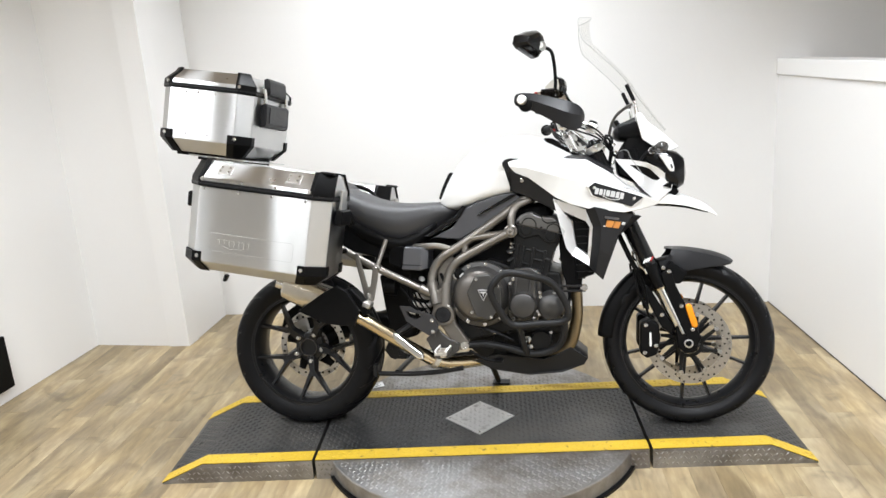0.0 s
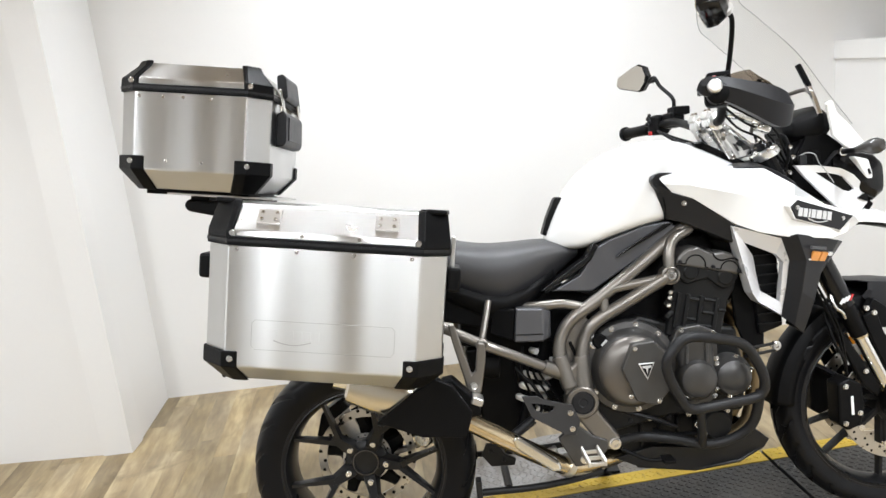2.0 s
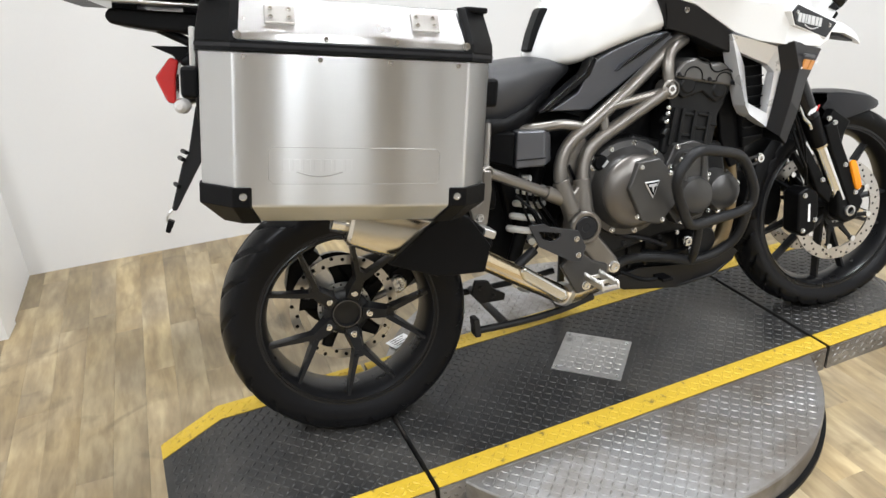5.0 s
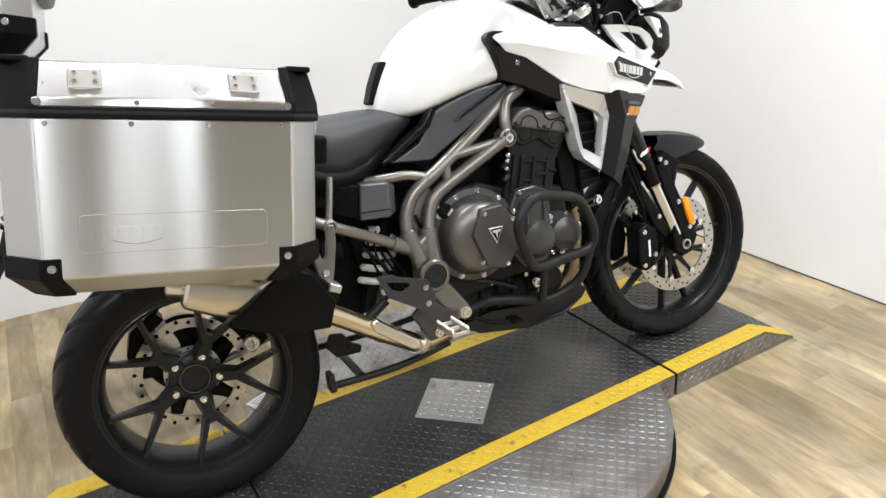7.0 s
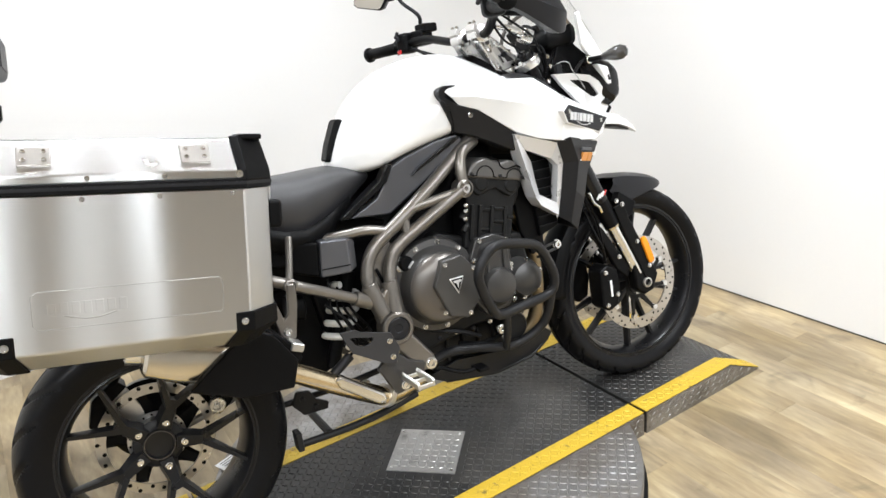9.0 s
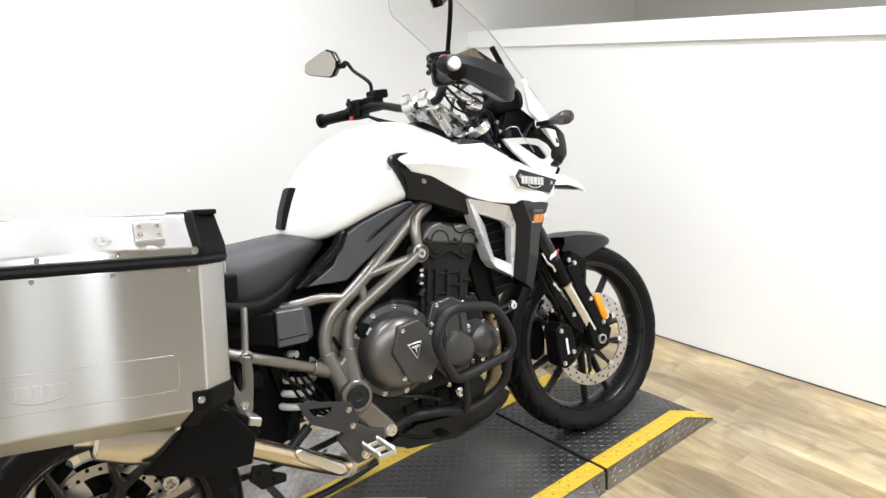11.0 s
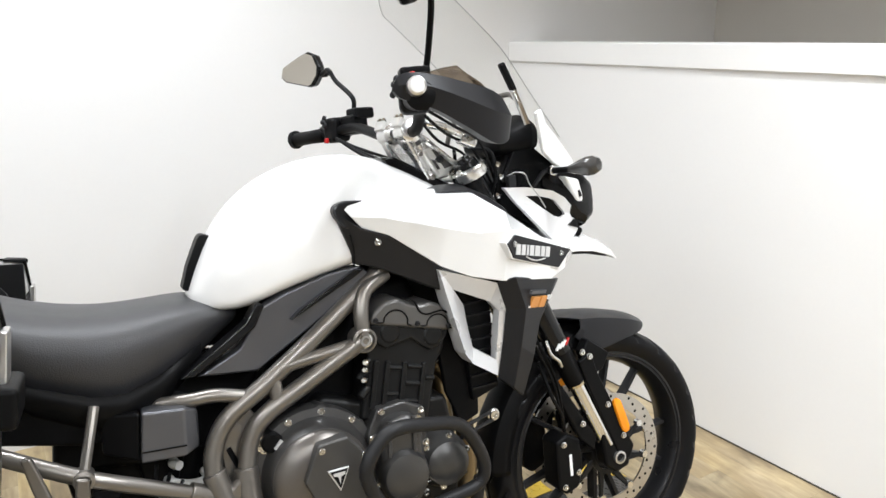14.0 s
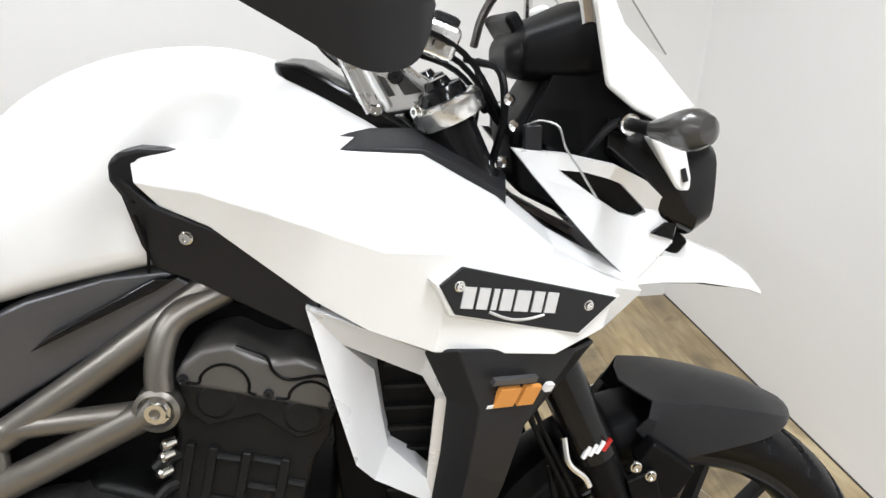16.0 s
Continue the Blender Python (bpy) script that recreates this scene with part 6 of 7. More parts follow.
part("dash_housing", skin(bm, secs), BLACK, moto, "black rounded instrument housing", bevel=0.006, seg=2)
bm = B()
box(bm, (1.268, 0.03, 1.128), (0.018, 0.16, 0.060), Matrix.Rotation(radians(-32), 3, "Y"))
part("instrument_panel", bm, BLACK, moto, bevel=0.006)
bm = B()
prism(bm, [(1.286, 1.055), (1.336, 1.050), (1.338, 0.985), (1.290, 0.985)], -0.085, 0.05)
part("fuse_box", bm, GRAPHITE, moto, "dark grey box behind the headlamp", bevel=0.005)
bm = B()
prism(bm, [(1.30, 1.10), (1.40, 1.05), (1.43, 0.93), (1.36, 0.90), (1.26, 0.95), (1.25, 1.02)], -0.07, 0.07)
part("nose_carrier", bm, BLACK, moto, bevel=0.010)
for s in (-1, 1):
    part("dash_stay", tube(B(), mir([(1.305, 0.062, 1.085), (1.302, 0.066, 1.05), (1.292, 0.070, 0.985)], s), 0.0055, n=8), ALU2, moto, "pale metal dash stay")
    part("lamp_stay", tube(B(), mir([(1.335, 0.085, 0.995), (1.360, 0.10, 1.03), (1.385, 0.105, 1.038)], s), 0.005, n=8), GRAPHITE, moto)
    part("wiring", tube(B(), mir([(1.215, 0.05, 1.10), (1.235, 0.09, 1.09), (1.238, 0.10, 1.04), (1.225, 0.085, 0.98)], s), 0.0045, n=8), BLACK, moto)
    for q in ((1.242, 1.060), (1.248, 1.032), (1.236, 0.992)):
        part("wiring_clip", disc_turn(B(), [(0.006, 0), (0.007, 0.006), (0.003, 0.010)], (q[0], s * 0.100, q[1]), n=10, axis=V(0.2, s, 0.2)), CHROME, moto)
for s in (-1, 1):
    sy = 0.060 + s * 0.128
    part("screen_bracket", tube(B(), [(1.330, sy + s * 0.03, 1.140), (1.326, sy + s * 0.012, 1.185), (1.318, sy, 1.222)], 0.0075, n=10), CHROME, moto, "pale metal screen arm")
    bm = B()
    box(bm, (1.307, sy, 1.250), (0.014, 0.016, 0.070), Matrix.Rotation(radians(-24), 3, "Y"))
    part("screen_slider", bm, BLACK, moto, bevel=0.004)
SCREEN_HOOP = [(1.236, 0.130, 1.115), (1.246, 0.115, 1.155), (1.264, 0.085, 1.186), (1.297, 0.03, 1.208), (1.322, -0.035, 1.215), (1.324, -0.062, 1.205)]
part("screen_hoop", tube(B(), SCREEN_HOOP, 0.006, n=10), COVER, moto, "grey metal hoop carrying the screen")
# side edge (x, half width, z) from the top down; the middle stands forward of the sides
scr = cat([(1.126, 0.070, 1.548), (1.123, 0.128, 1.520), (1.136, 0.158, 1.455), (1.166, 0.162, 1.422), (1.236, 0.164, 1.352), (1.285, 0.163, 1.298), (1.344, 0.156, 1.213), (1.405, 0.142, 1.136), (1.430, 0.132, 1.108)], 4)
rows = []
for i, p in enumerate(scr):
    bow = 0.048 - 0.034 * i / (len(scr) - 1)
    rows.append([V(p.x + bow * (1 - t * t), 0.060 + p.y * t, p.z + 0.010 * (1 - t * t)) for t in [-1 + k / 6 for k in range(13)]])
ws = part("windscreen", sheet(B(), rows), SCREEN, moto, "tall clear curved windscreen", solid=0.003)
ws.visible_shadow = False
edge = [r[0] for r in rows[::-1]] + rows[0][1:-1] + [r[-1] for r in rows]
part("screen_edge", tube(B(), edge, 0.0010, n=6, smooth=False), MATTALU, ws)

# pale reservoir between the hand guard and the yoke
bm = B()
box(bm, (1.163, -0.127, 1.124), (0.040, 0.032, 0.038), Matrix.Rotation(radians(22), 3, "Y"))
res_ = part("clutch_reservoir", bm, POLISHED, moto, "bright cast clutch fluid reservoir", bevel=0.007, seg=2)
part("reservoir_cap", disc_turn(B(), [(0.015, 0), (0.015, 0.006), (0.012, 0.008), (0.003, 0.008)], (1.170, -0.127, 1.142), n=20, axis=V(0.37, 0, 0.93)), GRAPHITE, res_)
part("reservoir_screw", bolt(B(), (1.162, -0.143, 1.120), 0.006, 0.005), CHROME, res_)
part("reservoir_arm", tube(B(), [(1.150, -0.128, 1.135), (1.105, -0.135, 1.150), (1.064, -0.138, 1.160)], 0.009, n=12), POLISHED, res_)

# yokes, handlebar and controls
bm = B()
prism(bm, [(1.150, 1.032), (1.165, 1.056), (1.205, 1.060), (1.215, 1.046), (1.202, 1.028)], -0.078, 0.078)
part("top_yoke", bm, ALU2, moto, "bare cast aluminium top yoke", bevel=0.008)
for s in (-1, 1):
    fc, fa = V(1.177, s * 0.094, 1.050), V(-0.41, 0, 0.91)
    ring_ = part("yoke_ring", disc_turn(B(), [(0.030, -0.014), (0.039, -0.012), (0.041, -0.008), (0.041, 0.008), (0.038, 0.012), (0.031, 0.013), (0.029, 0.004)], fc, n=36, axis=fa), POLISHED, moto, "bright machined yoke ring round the fork")
    part("fork_cap", disc_turn(B(), [(0.028, 0.0), (0.028, 0.018), (0.025, 0.026), (0.016, 0.028), (0.013, 0.036), (0.004, 0.036)], fc, n=28, axis=fa), GLOSSBLACK, ring_, "black fork cap")
    part("pinch_bolt", bolt(B(), fc + V(-0.034, s * 0.024, 0.0), 0.006, 0.008, V(-0.8, s * 0.6, 0)), CHROME, ring_)
    bm = B()
    prism(bm, [(1.085, 1.036), (1.176, 1.052), (1.170, 1.075), (1.140, 1.092), (1.098, 1.135), (1.070, 1.152), (1.040, 1.140), (1.046, 1.120), (1.072, 1.085)], s * 0.034, s * 0.070)
    riser = part("bar_riser", bm, POLISHED, moto, "bare cast aluminium handlebar riser", bevel=0.006, seg=3)
    for a_, b_ in (((1.090, 1.045), (1.050, 1.130)), ((1.168, 1.060), (1.095, 1.125)), ((1.112, 1.050), (1.075, 1.120))):
        part("riser_web", tube(B(), [V(a_[0], s * 0.070, a_[1]), V(b_[0], s * 0.070, b_[1])], 0.0065, n=10, smooth=False), POLISHED, riser)
    # dark plates, slightly proud, painting the shade of cast recesses
    for pk in ([(1.098, 1.060), (1.120, 1.064), (1.108, 1.084), (1.088, 1.090)], [(1.130, 1.064), (1.152, 1.068), (1.120, 1.104), (1.104, 1.106)], [(1.076, 1.106), (1.090, 1.104), (1.078, 1.130), (1.064, 1.132)]):
        bm = B()
        prism(bm, pk, s * 0.0715, s * 0.066)
        part("riser_pocket_shade", bm, CASTDARK, riser, bevel=0.001)
    for q in ((1.074, 1.100), (1.158, 1.060), (1.098, 1.048)):
        part("riser_screw", bolt(B(), (q[0], s * 0.0735, q[1]), 0.0055, 0.006, V(0, s, 0)), CHROME, riser)
    part("riser_bolt", bolt(B(), (1.120, s * 0.072, 1.085), 0.007, 0.006, V(0, s, 0)), GRAPHITE, riser)
    part("bar_clamp", disc_turn(B(), [(0.018, -0.004), (0.0245, 0.0), (0.0245, 0.050), (0.018, 0.054)], (1.060, s * 0.026, 1.150), n=28, axis=V(0, s, 0)), POLISHED, moto, "bare cast aluminium handlebar clamp")
    for dx in (-0.020, 0.020):
        bm = B()
        box(bm, (1.060 + dx, s * 0.052, 1.160 - dx * 0.45), (0.014, 0.046, 0.022), Matrix.Rotation(radians(24), 3, "Y"))
        part("clamp_lug", bm, ALU2, riser, bevel=0.003)
        for dy in (0.040, 0.064):
            part("clamp_bolt", bolt(B(), (1.063 + dx, s * dy, 1.172 - dx * 0.45), 0.005, 0.006, V(0.4, 0, 0.9)), CHROME, riser)
part("handlebar", tube(B(), [(0.972, 0.545, 1.176), (1.020, 0.43, 1.178), (1.06, 0.30, 1.185), (1.066, 0.12, 1.152), (1.060, 0, 1.150), (1.058, -0.10, 1.150), (1.03, -0.20, 1.186), (0.985, -0.30, 1.190), (0.945, -0.40, 1.200)], 0.0125, n=14), BLACK, moto, "black tapered handlebar")
for s in (-1, 1):
    e0, e1 = (V(0.948, -0.392, 1.193), V(0.985, -0.275, 1.197)) if s < 0 else (V(0.972, 0.545, 1.176), V(1.030, 0.412, 1.178))
    dd = (e0 - e1).normalized()
    part("grip", disc_turn(B(), [(0.017, -0.125), (0.0195, -0.12), (0.0180, -0.06), (0.0190, 0.0), (0.025, 0.002), (0.025, 0.012), (0.014, 0.016)], e0, n=20, axis=dd), BLACK, moto, "black rubber handlebar grip")
    bm = B()
    box(bm, e1 + V(0.012, -s * 0.02, 0.008), (0.060, 0.052, 0.066), Matrix.Rotation(radians(20 * s), 3, "Z"))
    sw = part("switch_housing", bm, BLACK, moto, "black handlebar switch housing", bevel=0.014, seg=3)
    for kx, kz in ((-0.022, 0.030), (-0.026, 0.012), (-0.016, 0.040)):
        part("switch_button", disc_turn(B(), [(0.007, 0), (0.0065, 0.007), (0.003, 0.009)], e1 + V(kx, -s * 0.022, kz), n=12, axis=V(-1, 0, 0.5)), GRAPHITE, sw)
    bm = B()
    box(bm, (e1 + V(0.035, -s * 0.055, 0.028)) if s < 0 else V(1.076, 0.345, 1.194), (0.050, 0.062, 0.050), Matrix.Rotation(radians(16 * s), 3, "Z"))
    part("lever_perch", bm, BLACK, moto, "black lever bracket on the handlebar", bevel=0.008)
    bm = B()
    box(bm, e1 + (V(-0.010, -0.028, 0.040) if s < 0 else V(-0.020, -0.022, -0.018)), (0.010, 0.018, 0.014))
    part("switch", bm, RED, sw, "small red switch", bevel=0.003)
    part("switch_knob", disc_turn(B(), [(0.010, 0), (0.010, 0.012), (0.006, 0.014)], e1 + V(-0.012, -s * 0.02, 0.02), n=14, axis=V(-1, 0, 0.4)), GRAPHITE, sw)
    bm = B()
    box(bm, e1 + V(0.035, -s * 0.065, 0.052) if s < 0 else V(1.092, 0.335, 1.222), (0.058, 0.050, 0.028), Matrix.Rotation(radians(15 * s), 3, "Z"))
    part("fluid_reservoir", bm, BLACK, moto, "black brake fluid reservoir", bevel=0.006)
    part("lever", tube(B(), [e1 + V(0.05, -s * 0.03, 0.0), e1 + V(0.055, s * 0.03, -0.008), e1 + V(0.035, s * 0.115, -0.012)], 0.006, n=8), BLACK, moto)
    # mirror
    base = e1 + V(0.04, -s * 0.06, 0.07) if s < 0 else V(1.084, 0.356, 1.232)
    joint = V(0.986, -0.332, 1.391) if s < 0 else V(1.047, 0.472, 1.346)
    part("mirror_stem", tube(B(), [V(1.036, -0.222, 1.240), V(1.041, -0.240, 1.290), V(1.036, -0.282, 1.362), V(1.022, -0.306, 1.386), joint] if s < 0 else [base, base + V(0.0, s * 0.004, 0.035), base + (joint - base) * 0.55 + V(0, 0, 0.022), joint + V(0.006, -s * 0.03, 0.004), joint + V(0, s * 0.012, 0)], 0.0062, n=10), BLACK, moto, "black mirror stem")
    c = V(0.949, -0.348, 1.403) if s < 0 else V(1.006, 0.548, 1.364)
    hexm = [(-0.075, 0.002), (-0.062, 0.036), (-0.036, 0.048), (0.0, 0.040), (0.066, 0.018), (0.076, -0.010), (0.060, -0.024), (-0.030, -0.049), (-0.044, -0.047), (-0.068, -0.022)]
    ay = V(-0.52, s * 0.85, 0.0).normalized()
    nx = V(0.85, s * 0.52, 0.0).normalized()
    ring = lambda k, dx: [c + ay * (a_ * k) + V(0, 0, c_ * k) + nx * dx for a_, c_ in hexm]
    bm = skin(B(), [ring(0.95, -0.006), ring(1.0, 0.0), ring(0.94, 0.020), ring(0.66, 0.042), ring(0.3, 0.050)])
    mr = part("mirror", bm, GLOSSBLACK, moto, "black wedge-shaped rear-view mirror", bevel=0.003)
    bm = skin(B(), [ring(0.90, -0.0085), ring(0.90, -0.005)])
    part("mirror_glass", bm, MIRROR, mr, "mirror glass")
    part("mirror_joint", disc_turn(B(), [(0.016, -0.01), (0.018, 0.0), (0.012, 0.02)] if s < 0 else [(0.007, -0.01), (0.009, 0.0), (0.007, 0.02)], joint + V(0.012, s * 0.012, 0), n=16, axis=V(-0.2, s, 0)), ALU2 if s < 0 else BLACK, mr)

# right-hand guard: a closed, rounded bar
rows = []
for x, y, zt, zb, th in ((0.906, -0.398, 1.216, 1.202, 0.006), (0.914, -0.403, 1.228, 1.190, 0.012), (0.935, -0.407, 1.232, 1.182, 0.016), (0.975, -0.406, 1.227, 1.166, 0.018), (1.030, -0.400, 1.214, 1.135, 0.020), (1.085, -0.390, 1.200, 1.104, 0.022), (1.120, -0.374, 1.185, 1.106, 0.020), (1.134, -0.362, 1.170, 1.125, 0.014), (1.138, -0.356, 1.158, 1.138, 0.006)):
    zm = zb + 0.56 * (zt - zb)
    rows.append([V(x, y + 0.012 + th, zt - 0.004), V(x, y + 0.012, zt), V(x + 0.002, y + 0.012 - th, zm), V(x, y + 0.016 - th * 0.6, zb), V(x - 0.002, y + 0.014 + th, zb + 0.004)])
rails = [cat(r, 4) for r in zip(*rows)]
part("hand_guard", skin(B(), [list(r) for r in zip(*rails)]), GRAPHITE, moto, "dark grey plastic hand guard", bevel=0.006, seg=4)
part("guard_end", disc_turn(B(), [(0.016, -0.01), (0.016, 0.006), (0.012, 0.009), (0.004, 0.009)], (0.934, -0.414, 1.207), n=20, axis=V(-0.2, -1, 0.1)), ALU2, moto)
rows = []
for x, y, z, h in ((0.985, -0.392, 1.220, 0.012), (1.030, -0.384, 1.212, 0.030), (1.062, -0.376, 1.204, 0.042), (1.095, -0.366, 1.194, 0.030), (1.122, -0.352, 1.182, 0.006)):
    rows.append([V(x, y, z), V(x - 0.01, y + 0.01, z + h * 0.6), V(x - 0.018, y + 0.03, z + h)])
dfl = part("wind_deflector", sheet(B(), rows), SMOKE, moto, "smoked wind deflector on the hand guard", solid=0.003)
dfl.visible_shadow = False
part("guard_arm", tube(B(), [(0.945, -0.40, 1.205), (1.03, -0.375, 1.175), (1.09, -0.30, 1.165), (1.06, -0.20, 1.185)], 0.008, n=10), BLACK, moto)
for k in range(3):
    y0 = -0.15 + 0.04 * k
    part("cable", tube(B(), [(1.02, -0.22 + 0.02 * k, 1.19), (1.10, y0 - 0.04, 1.15 - 0.012 * k), (1.19, y0 + 0.02, 1.11 - 0.01 * k), (1.25, y0 * 0.5, 1.02)], 0.0034, n=8), BLACK, moto)
for k in range(3):
    part("clutch_cable", tube(B(), [(1.00, 0.27, 1.16), (1.03, 0.20 - 0.02 * k, 1.13 - 0.01 * k), (1.10, 0.10, 1.085 - 0.01 * k), (1.20, 0.04, 1.03)], 0.004, n=8), BLACK, moto)
bm = B()
prism(bm, [(0.985, 1.102), (1.02, 1.098), (1.13, 1.035), (1.155, 1.012), (1.10, 1.005), (1.0, 1.06)], -0.075, 0.13)
part("tank_console", bm, GLOSSBLACK, moto, "black trim between tank and yoke", bevel=0.008)

# satin trim strip between the tank and each fairing
for s in (-1, 1):
    outer = [(1.030, 0.172, 1.014), (1.075, 0.168, 1.020), (1.142, 0.158, 1.016), (1.190, 0.150, 0.994), (1.235, 0.142, 0.962)]
    inner = [(1.050, 0.120, 1.026), (1.090, 0.100, 1.032), (1.150, 0.085, 1.030), (1.200, 0.085, 1.008), (1.245, 0.085, 0.975)]
    low = [(x, y + 0.004, z - 0.03) for x, y, z in outer]
    part("tank_trim", sheet(B(), [mir(r, s) for r in (low, outer, inner)]), GRAPHITE, moto, "dark grey satin trim beside the steering head", solid=0.004, bevel=0.003, deg=12)

# tail
bm = B()
prism(bm, [(-0.28, 0.955), (-0.20, 1.0), (0.15, 0.93), (0.25, 0.80), (0.10, 0.77), (-0.20, 0.87)], -0.085, 0.085)
part("tail_unit", bm, BLACK, moto, bevel=0.012)
bm = B()
prism(bm, [(-0.294, 0.966), (-0.334, 0.926), (-0.318, 0.868), (-0.300, 0.862), (-0.297, 0.880), (-0.289, 0.921), (-0.276, 0.956)], -0.060, 0.060)
part("tail_light", bm, RED, moto, "red angular tail light", bevel=0.006)
bm = B()
prism(bm, [(-0.330, 0.994), (-0.245, 0.983), (-0.225, 0.935), (-0.256, 0.925), (-0.288, 0.968)], -0.055, 0.055)
part("tail_visor", bm, BLACK, moto, bevel=0.004)
bm = B()
prism(bm, [(-0.263, 0.850), (-0.225, 0.850), (-0.236, 0.800), (-0.257, 0.744), (-0.352, 0.612), (-0.363, 0.617), (-0.318, 0.722), (-0.300, 0.742)], -0.016, 0.016)
hanger = part("plate_hanger", bm, GRAPHITE, moto, "black ribbed number plate hanger", bevel=0.004)
for q in ((-0.306, 0.748), (-0.316, 0.733), (-0.338, 0.672)):
    part("hanger_stub", tube(B(), [(q[0] + 0.004, -0.026, q[1]), (q[0] - 0.008, 0.026, q[1])], 0.0055, n=8), BLACK, hanger)
part("lamp_lead", tube(B(), [(-0.356, 0, 0.618), (-0.374, -0.004, 0.606), (-0.380, 0, 0.590)], 0.003, n=8), ALU2, hanger)
bm = B()
prism(bm, [(-0.376, 0.594), (-0.362, 0.586), (-0.378, 0.560), (-0.388, 0.566)], -0.012, 0.012)
part("plate_lamp", bm, BLACK, hanger, bevel=0.003)
for s in (-1, 1):
    part("indicator_stalk", tube(B(), mir([(-0.24, 0.05, 0.875), (-0.265, 0.11, 0.872), (-0.275, 0.14, 0.87)], s), 0.009, n=10), BLACK, moto)
    part("rear_indicator", disc_turn(B(), [(0.010, 0), (0.015, 0.012), (0.017, 0.03), (0.014, 0.048), (0.006, 0.056)], (-0.275, s * 0.125, 0.862), n=20, axis=V(-0.2, s, 0)), CLEARLENS, moto, "clear rear indicator")
    part("luggage_frame", tube(B(), mir([(0.27, 0.20, 0.80), (0.20, 0.24, 0.93), (-0.05, 0.245, 0.965), (-0.21, 0.235, 0.94), (-0.24, 0.22, 0.80), (-0.16, 0.22, 0.72), (0.10, 0.23, 0.68), (0.24, 0.22, 0.70)], s), 0.009, n=10), BLACK, moto, "black tubular pannier frame")
bm = B()
prism(bm, [(-0.404, 1.062), (-0.392, 1.078), (-0.17, 1.042), (-0.10, 1.00), (-0.20, 1.003), (-0.32, 1.024), (-0.396, 1.046)], -0.11, 0.11)
rack = part("luggage_rack", bm, BLACK, moto, "black luggage rack under the top box", bevel=0.008)
bm = B()
prism(bm, [(-0.425, 1.0935), (-0.425, 1.0995), (-0.15, 1.056), (-0.15, 1.050)], -0.16, 0.16)
part("rack_plate", bm, ALU, rack, "brushed aluminium mounting plate", bevel=0.002)
for yy in (-0.07, 0.07):
    part("rack_strut", tube(B(), [(-0.305, yy, 1.028), (-0.235, yy, 0.985), (-0.19, yy, 0.955)], 0.010, n=10), BLACK, rack)
for q in (-0.36, -0.22):
    bm = B()
    box(bm, (q, 0, 1.068 - (q + 0.3) * 0.16), (0.05, 0.20, 0.03), Matrix.Rotation(radians(9), 3, "Y"))
    part("rack_spacer", bm, BLACK, rack, bevel=0.004)


# ---------------- luggage cases ----------------
def octo(hx, y0, y1, c, k=0.0, ci=None):
    """A chamfered rectangle, shrunk by k: outer face at y0, inner face at y1."""
    kx, ky = k if isinstance(k, tuple) else (k, k)
    hx, c2 = hx - kx, c if ci is None else ci
    c, c2 = max(0.012, c - 0.55 * min(kx, ky)), max(0.012, c2 - 0.55 * min(kx, ky))
    sg = 1 if y1 > y0 else -1
    a0, a1 = y0 + sg * ky, y1 - sg * ky
    return [(-hx + c, a0), (hx - c, a0), (hx, a0 + sg * c), (hx, a1 - sg * c2), (hx - c2, a1), (-hx + c2, a1), (-hx, a1 - sg * c2), (-hx, a0 + sg * c)]


